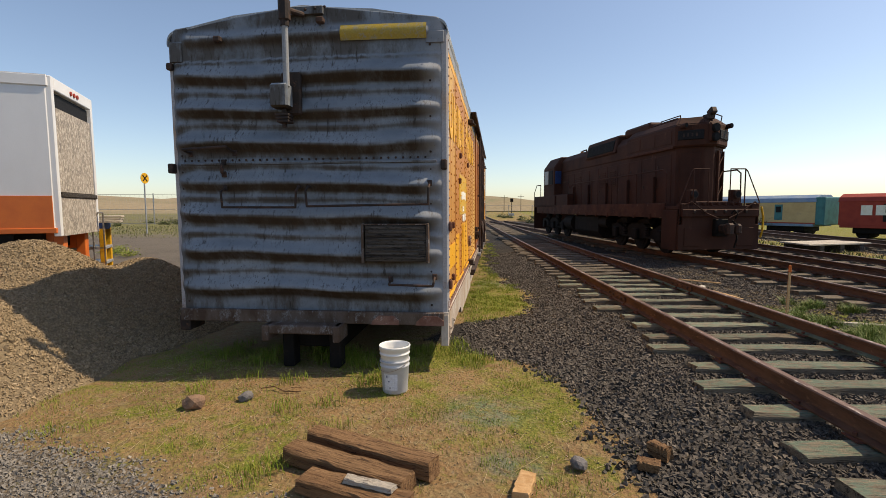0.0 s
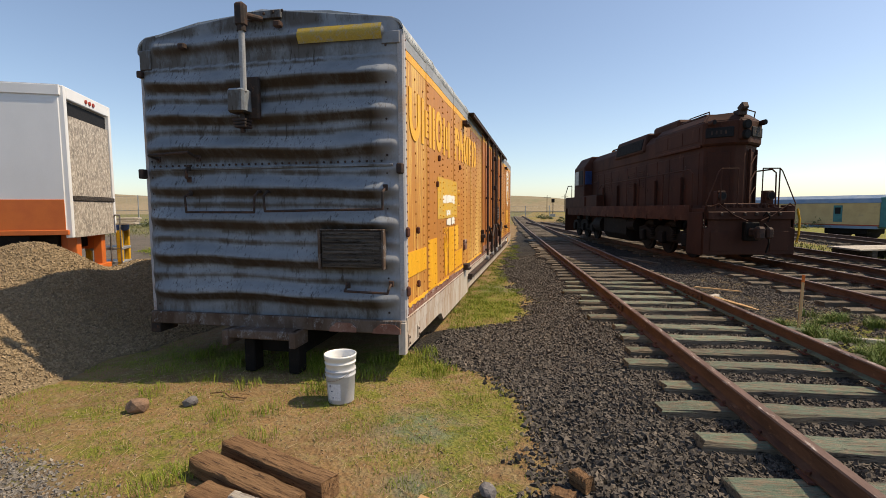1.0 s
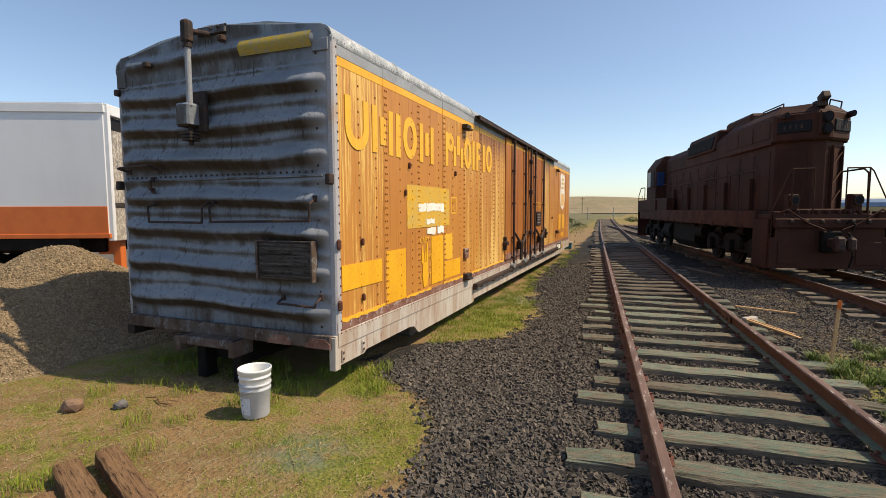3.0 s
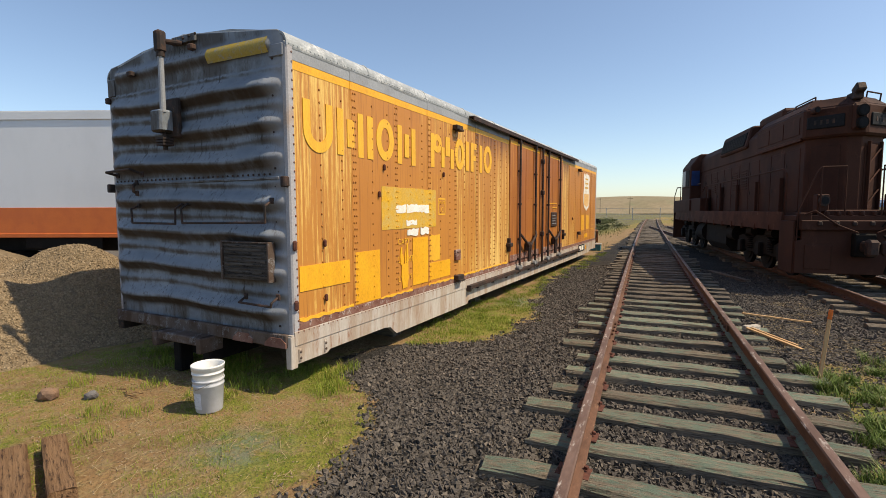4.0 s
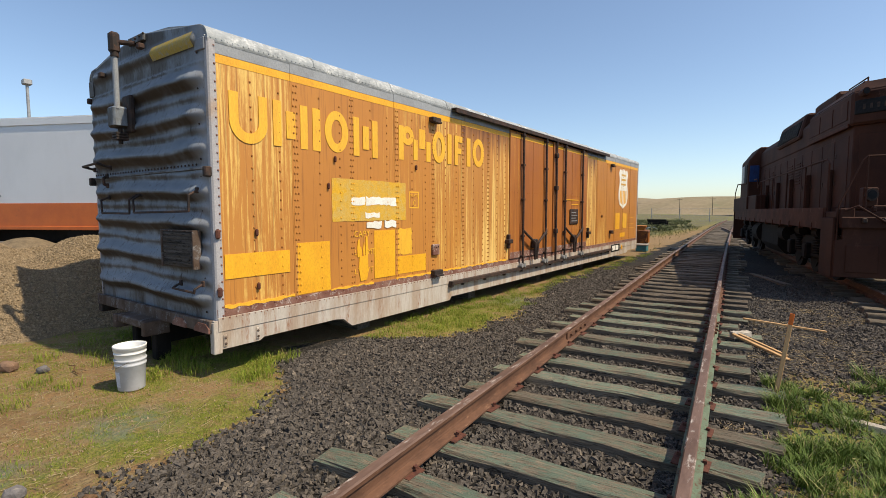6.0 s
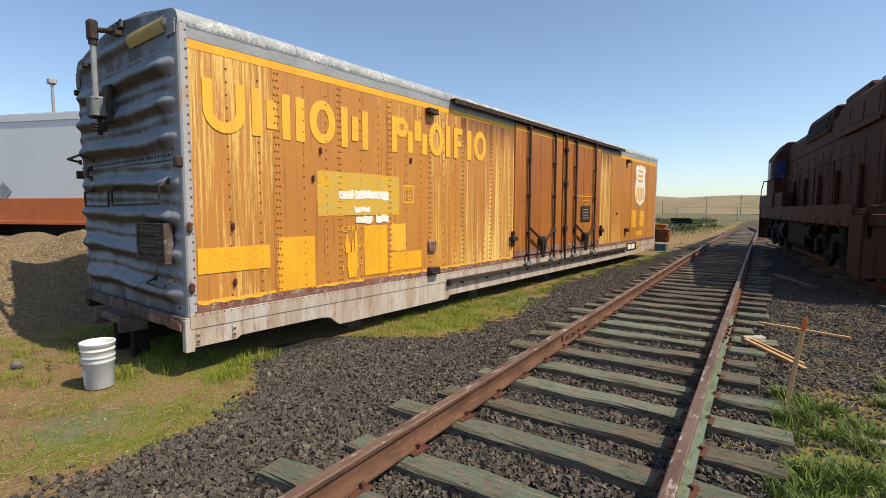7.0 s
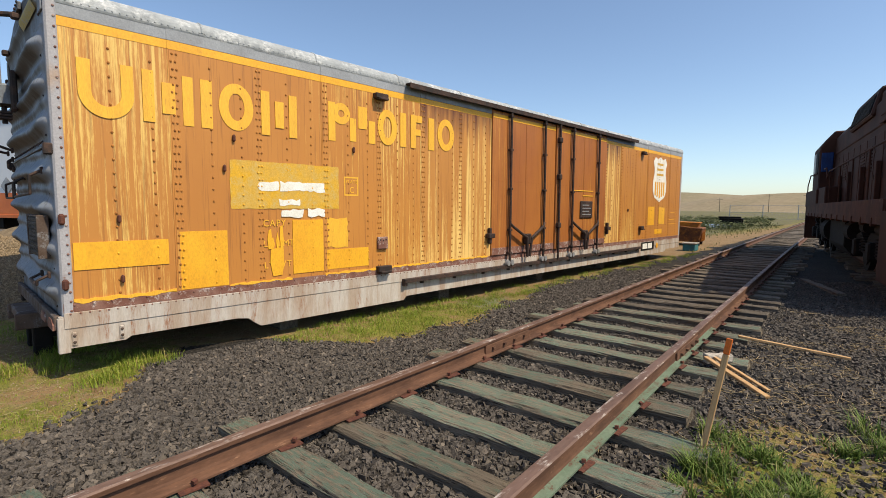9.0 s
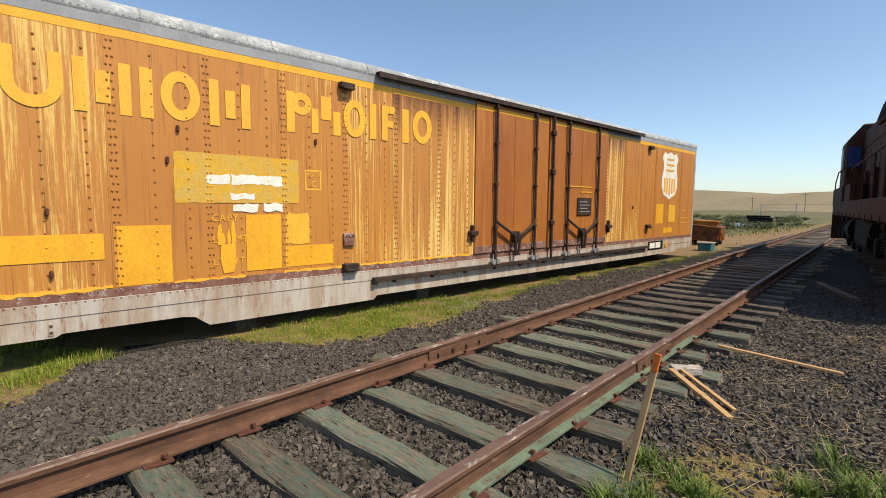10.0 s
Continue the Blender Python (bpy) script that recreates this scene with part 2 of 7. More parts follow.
YELLOW_STEEL = worn("yellow_machine_paint", (0.62, 0.34, 0.02), (0.5, 0.26, 0.02), (0.2, 0.08, 0.03), 4, lo3=0.55, hi3=0.65)
BLUE_STEEL = worn("blue_frame_paint", (0.015, 0.045, 0.15), (0.015, 0.035, 0.11), None, 4)
MACHINE_RUST = worn("dark_machine_rust", (0.13, 0.05, 0.02), (0.07, 0.03, 0.016), (0.40, 0.15, 0.025), 2, lo3=0.5, hi3=0.6)
ORANGE_MACHINE = worn("rusty_orange_machine", (0.46, 0.17, 0.02), (0.25, 0.07, 0.02), (0.08, 0.04, 0.03), 2, lo3=0.5, hi3=0.6)
STAKE_WOOD = worn("pale_pine", (0.48, 0.30, 0.15), (0.40, 0.23, 0.105), (0.30, 0.16, 0.07), 4, (6, 6, 0.6), 0.75)
STAKE_TIP = worn("orange_marker_paint", (0.62, 0.13, 0.02), (0.5, 0.13, 0.03), None, 12)
POST = worn("fence_steel", (0.36, 0.37, 0.38), (0.28, 0.28, 0.28), None, 6, rough=0.5, metal=0.4)
ROCK = worn("brown_rock", (0.24, 0.15, 0.10), (0.17, 0.11, 0.08), (0.33, 0.25, 0.18), 9, rough=0.9, bump=0.6, dist=0.01)
GREY_ROCK = worn("grey_rock", (0.16, 0.15, 0.15), (0.12, 0.11, 0.11), (0.24, 0.22, 0.2), 9, rough=0.9, bump=0.6, dist=0.01)


def wood(name, c1, c2, c3, green=None, axis=0):
    """Weathered sawn timber, its grain along one axis; green: flaking green paint on the upper face."""
    m, nt, b = start(name, 0.82)
    st = [14.0, 14.0, 14.0]
    st[axis] = 0.7
    g = grain(nt, 2.2, tuple(st), 8.0, 0.65)
    info = nt.nodes.new("ShaderNodeObjectInfo")
    col = mix(nt, ramp(nt, g, 0.36, 0.62), c1, c2)
    st[axis] = 1.6
    cracks = grain(nt, 4.5, tuple(st), 6.0, 0.7, 6.0)
    col = mix(nt, ramp(nt, cracks, 0.54, 0.64), col, c3)
    if green:
        geo = nt.nodes.new("ShaderNodeNewGeometry")
        sep = nt.nodes.new("ShaderNodeSeparateXYZ")
        nt.links.new(geo.outputs["Normal"], sep.inputs[0])
        patch = grain(nt, 1.3, (1.5, 5, 5), 8.0, 0.7, 3.0)
        add = nt.nodes.new("ShaderNodeMath")
        add.operation = "ADD"
        nt.links.new(patch, add.inputs[0])
        r = ramp_to(nt, info.outputs["Random"], 0.0, 1.0, -0.04, 0.17)
        nt.links.new(r, add.inputs[1])
        f = times_(nt, ramp(nt, sep.outputs["Z"], 0.3, 0.8), ramp(nt, add.outputs[0], 0.46, 0.52))
        flake = ramp(nt, grain(nt, 7.0, (1.2, 6, 6), 9.0, 0.8, 12.0), 0.46, 0.53)
        tone = mix(nt, ramp(nt, grain(nt, 3.0, (2, 4, 4), 6.0, 0.6, 17.0), 0.3, 0.7), green, tuple(0.72 * c for c in green))
        col = mix(nt, times_(nt, f, flake), col, tone)
    hsv = nt.nodes.new("ShaderNodeHueSaturation")
    nt.links.new(col, hsv.inputs["Color"])
    nt.links.new(ramp_to(nt, info.outputs["Random"], 0.0, 1.0, 0.8, 1.2), hsv.inputs["Value"])
    finish(nt, b, hsv.outputs[0], cracks, 1.0, 0.03)
    return m


TIE_WOOD = wood("weathered_tie_timber", (0.16, 0.128, 0.095), (0.28, 0.228, 0.165), (0.028, 0.022, 0.017), (0.160, 0.215, 0.160))
GREY_TIE = wood("grey_tie_timber", (0.11, 0.09, 0.07), (0.20, 0.165, 0.125), (0.035, 0.028, 0.022))
BEAM_WOOD = wood("brown_sawn_timber", (0.15, 0.078, 0.038), (0.30, 0.175, 0.09), (0.045, 0.023, 0.013))
BOARD_WOOD = wood("charred_grey_board", (0.022, 0.018, 0.016), (0.115, 0.10, 0.088), (0.008, 0.007, 0.006))
PALE_PLANK = wood("bleached_plank", (0.42, 0.37, 0.31), (0.52, 0.47, 0.4), (0.25, 0.2, 0.16))


def leaf(name, c1, c2, c3):
    m, nt, b = start(name, 0.6)
    geo = nt.nodes.new("ShaderNodeNewGeometry")
    rnd = geo.outputs["Random Per Island"]
    col = mix(nt, rnd, c1, c2)
    col = mix(nt, ramp(nt, rnd, 0.85, 0.97), col, c3)
    finish(nt, b, col)
    b.inputs["Subsurface Weight"].default_value = 0.0
    return m


GRASS = leaf("green_grass", (0.10, 0.165, 0.015), (0.26, 0.295, 0.035), (0.34, 0.27, 0.10))
WEED = leaf("weed_green", (0.06, 0.115, 0.018), (0.15, 0.205, 0.04), (0.26, 0.24, 0.10))
FIELD = leaf("dull_field_grass", (0.085, 0.10, 0.03), (0.19, 0.185, 0.07), (0.30, 0.25, 0.12))
SHRUB = leaf("dusty_shrub_green", (0.075, 0.095, 0.04), (0.15, 0.165, 0.075), (0.22, 0.2, 0.11))
STRAW = leaf("dry_straw", (0.34, 0.25, 0.13), (0.46, 0.36, 0.21), (0.22, 0.14, 0.08))


# ---- mesh helpers ----
def part(name, bm, material, parent, label=""):
    me = bpy.data.meshes.new(name)
    bm.to_mesh(me)
    bm.free()
    me.materials.append(material)
    ob = new(name, me)
    ob.parent = parent
    if label:
        ob["label"] = label
    return ob


def raw(name, verts, faces, material, parent=None, smooth=False):
    """A mesh object straight from arrays."""
    me = bpy.data.meshes.new(name)
    verts = np.asarray(verts, dtype=np.float32)
    if isinstance(faces, np.ndarray):
        n, k = faces.shape
        me.vertices.add(len(verts))
        me.vertices.foreach_set("co", verts.ravel())
        me.loops.add(n * k)
        me.loops.foreach_set("vertex_index", faces.astype(np.int32).ravel())
        me.polygons.add(n)
        me.polygons.foreach_set("loop_start", np.arange(0, n * k, k, dtype=np.int32))
        me.update(calc_edges=True)
    else:
        me.from_pydata(verts.tolist(), [], faces)
    me.polygons.foreach_set("use_smooth", [smooth] * len(me.polygons))
    me.materials.append(material)
    ob = new(name, me)
    ob.parent = parent
    if name in ("rivets", "bolt_heads"):
        ob["kind"] = "stuff"
    return ob


def thing(name, m, label, category, group="", kind=""):
    ob = new(name)
    ob.matrix_world = m
    ob.empty_display_size = 0.2
    return tagged(ob, label, category, group, kind)


def box(bm, x0, x1, y0, y1, z0, z1, bevel=0.0, m=None):
    vs = bmesh.ops.create_cube(bm, size=1.0)["verts"]
    t = Matrix.Translation(((x0 + x1) / 2, (y0 + y1) / 2, (z0 + z1) / 2)) @ Matrix.Diagonal((x1 - x0, y1 - y0, z1 - z0, 1))
    bmesh.ops.transform(bm, matrix=(m @ t) if m else t, verts=vs)
    if bevel:
        edges = {ed for v in vs for ed in v.link_edges}
        bmesh.ops.bevel(bm, geom=list(edges), offset=bevel, segments=1, affect="EDGES")
    return bm


def rod(bm, p, q, r, sides=8, r2=None):
    p, q = Vector(p), Vector(q)
    d = q - p
    vs = bmesh.ops.create_cone(bm, cap_ends=True, segments=sides, radius1=r, radius2=r if r2 is None else r2, depth=d.length)["verts"]
    bmesh.ops.transform(bm, matrix=Matrix.Translation((p + q) / 2) @ d.to_track_quat("Z", "Y").to_matrix().to_4x4(), verts=vs)
    return bm


def bent(bm, points, r, sides=8):
    """A bent bar through the points, with round elbows."""
    for p, q in zip(points, points[1:]):
        rod(bm, p, q, r, sides)
    for p in points[1:-1]:
        vs = bmesh.ops.create_uvsphere(bm, u_segments=sides, v_segments=4, radius=r)["verts"]
        bmesh.ops.translate(bm, vec=p, verts=vs)
    return bm


def prism(bm, outline, x0, x1, axis="x", bevel=0.0):
    """An outline (pairs) pushed from x0 to x1 along an axis; pairs are (y, z), (x, z) or (x, y)."""
    def at(u, v, w):
        return {"x": (w, u, v), "y": (u, w, v), "z": (u, v, w)}[axis]
    lo = [bm.verts.new(at(u, v, x0)) for u, v in outline]
    hi = [bm.verts.new(at(u, v, x1)) for u, v in outline]
    fs = [bm.faces.new(lo[::-1]), bm.faces.new(hi)]
    n = len(outline)
    for i in range(n):
        fs.append(bm.faces.new((lo[i], lo[(i + 1) % n], hi[(i + 1) % n], hi[i])))
    bmesh.ops.recalc_face_normals(bm, faces=fs)
    if bevel:
        bmesh.ops.bevel(bm, geom=list({ed for f in fs for ed in f.edges}), offset=bevel, segments=1, affect="EDGES")
    return bm


def lathe(bm, profile, sides=24, at=(0, 0, 0)):
    """A turned shape from (radius, height) pairs."""
    rings = []
    for r, z in profile:
        rings.append([bm.verts.new((at[0] + r * math.cos(2 * math.pi * i / sides), at[1] + r * math.sin(2 * math.pi * i / sides), at[2] + z)) for i in range(sides)])
    for k in range(len(rings) - 1):
        for i in range(sides):
            f = bm.faces.new((rings[k][i], rings[k][(i + 1) % sides], rings[k + 1][(i + 1) % sides], rings[k + 1][i]))
            f.smooth = True
    return bm


def B():
    return bmesh.new()


def scatter(name, template, faces, pos, turn, size, material, parent=None):
    """Many small pieces in one mesh: template (n, 3), turned by matrices (k, 3, 3), scaled (k, 3) and moved (k, 3)."""
    v = np.einsum("kij,kvj->kvi", turn, template[None] * size[:, None, :] if template.ndim == 2 else template * size[:, None, :]) + pos[:, None, :]
    n = v.shape[1]
    f = (faces[None] + (np.arange(len(pos)) * n)[:, None, None]).reshape(-1, faces.shape[1])
    return raw(name, v.reshape(-1, 3), f, material, parent)


def turns(rng, n, tilt=math.pi):
    """Random rotations; tilt limits how far they lean."""
    az, el, sp = rng.uniform(0, 2 * math.pi, n), rng.uniform(-tilt, tilt, n), rng.uniform(0, 2 * math.pi, n)
    c, s = np.cos, np.sin
    z, o = np.zeros(n), np.ones(n)
    rz = np.stack([c(az), -s(az), z, s(az), c(az), z, z, z, o], -1).reshape(-1, 3, 3)
    rx = np.stack([o, z, z, z, c(el), -s(el), z, s(el), c(el)], -1).reshape(-1, 3, 3)
    rs = np.stack([c(sp), -s(sp), z, s(sp), c(sp), z, z, z, o], -1).reshape(-1, 3, 3)
    return rz @ rx @ rs


CUBE = np.array([(x, y, z) for x in (-1, 1) for y in (-1, 1) for z in (-1, 1)], dtype=float)
CUBE_FACES = np.array([(0, 1, 3, 2), (4, 6, 7, 5), (0, 4, 5, 1), (2, 3, 7, 6), (0, 2, 6, 4), (1, 5, 7, 3)])
rng = np.random.default_rng(7)


WEDGE = np.array([(1.1, 0, -0.9), (-0.6, 0.95, -0.9), (-0.6, -0.95, -0.9), (0.9, 0.2, 0.9), (-0.4, 0.9, 0.8), (-0.7, -0.8, 0.9)])
WEDGE_FACES = np.array([(0, 2, 1), (3, 4, 5), (0, 1, 4), (0, 4, 3), (1, 2, 5), (1, 5, 4), (2, 0, 3), (2, 3, 5)])


def stones(name, pos, lo, hi, material, parent=None):
    """Broken angular stones: wedges with every corner knocked about."""
    n = len(pos)
    t = WEDGE[None] * (0.65 + 0.4 * rng.random((n, 6, 1))) + rng.normal(0, 0.17, (n, 6, 3))
    s = (rng.uniform(lo, hi, n)[:, None] * rng.uniform(0.65, 1.2, (n, 3)))
    return scatter(name, t, WEDGE_FACES, pos, turns(rng, n), s, material, parent)


def bubbles(points, normal_axis, r, out=1.0):
    """Rivet heads as low domes at points, bulging along an axis."""
    sides = 6
    ring = [(math.cos(2 * math.pi * i / sides), math.sin(2 * math.pi * i / sides)) for i in range(sides)]
    v = [(a, b, -0.2) for a, b in ring] + [(0.75 * a, 0.75 * b, 0.45) for a, b in ring] + [(0, 0, 0.7)]
    v = np.array(v) * r
    if normal_axis == "x":
        v = np.stack([v[:, 2] * out, v[:, 0], v[:, 1]], -1)
    elif normal_axis == "y":
        v = np.stack([v[:, 0], v[:, 2] * out, v[:, 1]], -1)
    faces = [(i, (i + 1) % sides, sides + (i + 1) % sides, sides + i) for i in range(sides)]
    tops = [(sides + i, sides + (i + 1) % sides, 2 * sides) for i in range(sides)]
    p = np.asarray(points, dtype=float)
    allv = (v[None] + p[:, None, :]).reshape(-1, 3)
    allf = []
    for k in range(len(p)):
        o = k * len(v)
        allf += [tuple(o + i for i in f) for f in faces + tops]
    return allv, allf


# ---- ground ----
def main_x(y):
    """Centre line of the near track."""
    u = np.minimum(y, 110)
    return 3.95 - 0.09 * u + 0.00015 * u * u


def loco_x(y):
    """Centre line of the locomotive's track: straight, then easing to the west."""
    u = y - 12.0
    return 7.32 - 0.08 * (y - 8.0) - 0.0455 * (np.sqrt(u * u + 4.0) + u)


def third_x(y):
    return 9.6 - 0.04 * (y - 12.0)


def fourth_x(y):
    return 14.9 + 0.03 * (y - 19.0)


def smooth_step(v, lo, hi):
    t = np.clip((v - lo) / (hi - lo), 0, 1)
    return t * t * (3 - 2 * t)


def wob(x, y, s, k=0.0):
    """Cheap smooth wobble in -1..1 for arrays."""
    return (np.sin(x * s + 1.3 * k) * np.cos(y * s * 1.13 + 2.1 * k) + np.sin((x + y) * s * 0.61 + k) * 0.7 + np.cos((x - 1.7 * y) * s * 1.9 + 3 * k) * 0.4) / 2.1


def bed(x, y):
    d = np.abs(x - main_x(y))
    d2 = np.abs(x - loco_x(y))
    d3 = np.abs(x - third_x(y))
    d4 = np.abs(x - fourth_x(y))
    return np.maximum.reduce([1 - smooth_step(d, 1.25, 2.2), (1 - smooth_step(d2, 1.3, 2.2)) * 0.9, (1 - smooth_step(d3, 1.3, 2.3)) * 0.9, (1 - smooth_step(d4, 1.3, 2.3)) * 0.9])


def ground_z(x, y):
    return 0.05 * bed(x, y) + 0.012 * wob(x, y, 1.7, 1.0) + 0.006 * wob(x, y, 5.0, 2.0) - 0.01 - 0.75 * smooth_step(x + 0.2 * y, 21.5, 28.0)


def ballast_amount(x, y):
    w = 0.16 * wob(x, y, 3.1, 4.0) + 0.08 * wob(x, y, 9.0, 5.0)
    w = w + smooth_step(y, 6.2, 7.2) * (0.22 * wob(x, y, 2.3, 9.0) + 0.16 * wob(x, y, 6.5, 3.0))
    edge = np.interp(y, [-2, 1.5, 2.9, 3.8, 4.6, 5.0, 5.5, 6.3, 6.9, 7.6, 8.4, 10.5, 14, 22, 40], [1.4, 1.4, 1.4, 1.33, 1.0, 0.15, -0.25, -0.05, 1.1, 1.28, 1.1, 0.7, 0.2, 0.0, -0.5])
    b = smooth_step(x + w + 0.07 * wob(x, y, 23.0, 6.0), edge - 0.26, edge + 0.2)
    weeds = smooth_step(x + 1.5 * w, 4.45, 4.8) * (1 - smooth_step(x + 1.2 * w, 5.7 + 0.12 * np.maximum(6 - y, 0), 6.1 + 0.12 * np.maximum(6 - y, 0))) * (1 - smooth_step(y + 2 * w, 7.4, 8.4))
    b = b * (1 - 0.75 * weeds)
    far = smooth_step(x + 2 * w, 10.0, 10.6) * (1 - bed(x, y))
    far2 = smooth_step(x + 2 * w, 12.6, 13.2)
    return b * (1 - far) * (1 - far2 * (1 - bed(x, y))) * (1 - smooth_step(y, 48, 70))


def grass_amount(x, y):
    """Grass cover, 0..1, away from the stone."""
    w = 0.5 * wob(x, y, 2.3, 7.0) + 0.35 * wob(x, y, 6.1, 8.0)
    a = np.exp(-(((x - 0.75) / 0.75) ** 2 + ((y - 3.6) / 1.0) ** 2)) * 0.9
    a = np.maximum(a, np.exp(-(((x - 0.55) / 0.75) ** 2 + ((y - 8.0) / 1.9) ** 2)))
    a = np.maximum(a, np.exp(-(((x - 0.35) / 0.6) ** 2)) * smooth_step(y, 8, 10) * 0.6)
    a = np.maximum(a, np.exp(-(((x + 0.3) / 0.9) ** 2 + ((y - 4.9) / 0.8) ** 2)))
    a = np.maximum(a, 0.75 * np.exp(-(((x + 2.2) / 1.6) ** 2 + ((y - 4.6) / 0.8) ** 2)))
    a = np.maximum(a, 0.55 * np.exp(-(((x + 0.9) / 1.3) ** 2 + ((y - 2.6) / 0.7) ** 2)))
    a = np.maximum(a, 0.45 * np.exp(-(((x + 2.4) / 1.3) ** 2 + ((y - 3.3) / 1.0) ** 2)))
    moss = (0.30 + 0.30 * wob(x, y, 1.9, 11.0) + 0.12 * wob(x, y, 7.0, 12.0)) * smooth_step(y, 1.7, 2.3) * (1 - smooth_step(y, 4.6, 5.4)) * (1 - smooth_step(x, 1.2, 1.6)) * smooth_step(x, -3.8, -3.2)
    a = np.maximum(a, moss)
    right = smooth_step(x, 4.4, 4.9) * (1 - smooth_step(x, 5.7 + 0.12 * np.maximum(6 - y, 0), 6.2 + 0.12 * np.maximum(6 - y, 0))) * (1 - smooth_step(y, 7.3, 8.6))
    a = np.maximum(a, right)
    field = np.maximum(smooth_step(x, 12.8, 14.0), smooth_step(x, 10.1, 10.7) * 0.9)
    a = np.maximum(a, field * 0.9)
    left = smooth_step(-x, 7.0, 10.0) * smooth_step(y, 24, 30) + smooth_step(y, 45, 60) + smooth_step(y, 30, 40) * smooth_step(-x, 0.5, 3)
    a = np.maximum(a, np.clip(left, 0, 1) * 0.55)
    return np.clip(a + 0.42 * w * (a > 0.12), 0, 1)


def ground_material():
    m, nt, b = start("yard_ground", 0.95)
    at = nt.nodes.new("ShaderNodeAttribute")
    at.attribute_name = "cover"
    sep = nt.nodes.new("ShaderNodeSeparateColor")
    nt.links.new(at.outputs["Color"], sep.inputs[0])
    n1, n2, n3 = grain(nt, 1.1, shift=1.0), grain(nt, 9.0, detail=8.0, rough=0.7), grain(nt, 60.0, detail=5.0, rough=0.7)
    dirt = mix(nt, ramp(nt, n1, 0.35, 0.65), (0.30, 0.184, 0.086), (0.21, 0.127, 0.063))
    dirt = mix(nt, ramp(nt, n2, 0.45, 0.65), dirt, (0.27, 0.202, 0.104))
    dirt = mix(nt, ramp(nt, n3, 0.55, 0.7), dirt, (0.075, 0.052, 0.032))
    green = mix(nt, ramp(nt, n2, 0.35, 0.62), (0.165, 0.180, 0.024), (0.26, 0.225, 0.06))
    green = mix(nt, ramp(nt, n3, 0.45, 0.65), green, (0.075, 0.105, 0.016))
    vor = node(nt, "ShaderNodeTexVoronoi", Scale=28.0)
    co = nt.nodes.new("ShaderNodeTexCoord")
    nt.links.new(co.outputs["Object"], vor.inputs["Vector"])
    # shade in the gaps between stones is put into the colour
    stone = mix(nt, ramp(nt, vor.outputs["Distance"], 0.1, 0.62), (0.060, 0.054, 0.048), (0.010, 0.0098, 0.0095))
    stone = mix(nt, times_(nt, ramp(nt, n1, 0.45, 0.7), 0.35), stone, (0.075, 0.06, 0.046))
    lot = mix(nt, ramp(nt, n2, 0.35, 0.65), (0.140, 0.118, 0.095), (0.095, 0.081, 0.066))
    lot = mix(nt, times_(nt, ramp(nt, grain(nt, 0.5, detail=6.0, rough=0.7, shift=2.0), 0.48, 0.62), 0.6), lot, (0.075, 0.062, 0.050))
    lot = mix(nt, ramp(nt, n3, 0.5, 0.7), lot, (0.20, 0.175, 0.145))
    adder = nt.nodes.new("ShaderNodeMath")
    adder.operation = "ADD"
    nt.links.new(sep.outputs[1], adder.inputs[0])
    nt.links.new(ramp_to(nt, grain(nt, 4.5, detail=10.0, rough=0.78, shift=6.0), 0.3, 0.7, -0.75, 0.55), adder.inputs[1])
    col = mix(nt, sep.outputs[2], dirt, lot)
    col = mix(nt, ramp(nt, adder.outputs[0], 0.25, 0.75), col, green)
    add2 = nt.nodes.new("ShaderNodeMath")
    add2.operation = "ADD"
    nt.links.new(sep.outputs[0], add2.inputs[0])
    nt.links.new(ramp_to(nt, n3, 0.3, 0.7, -0.38, 0.38), add2.inputs[1])
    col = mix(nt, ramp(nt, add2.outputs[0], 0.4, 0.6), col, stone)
    spill = times_(nt, at.outputs["Alpha"], ramp(nt, grain(nt, 5.0, detail=9.0, rough=0.75, shift=3.0), 0.40, 0.56))  # old green paint spilt on the dirt
    col = mix(nt, times_(nt, spill, 0.75), col, (0.135, 0.175, 0.125))
    add3 = nt.nodes.new("ShaderNodeMath")
    add3.operation = "ADD"
    nt.links.new(n3, add3.inputs[0])
    nt.links.new(vor.outputs["Distance"], add3.inputs[1])
    finish(nt, b, col, add3.outputs[0], 0.7, 0.03)
    return m


SPILLS = [(0.42, 3.35, 0.5), (0.58, 10.1, 0.8), (0.6, 2.55, 0.3)]


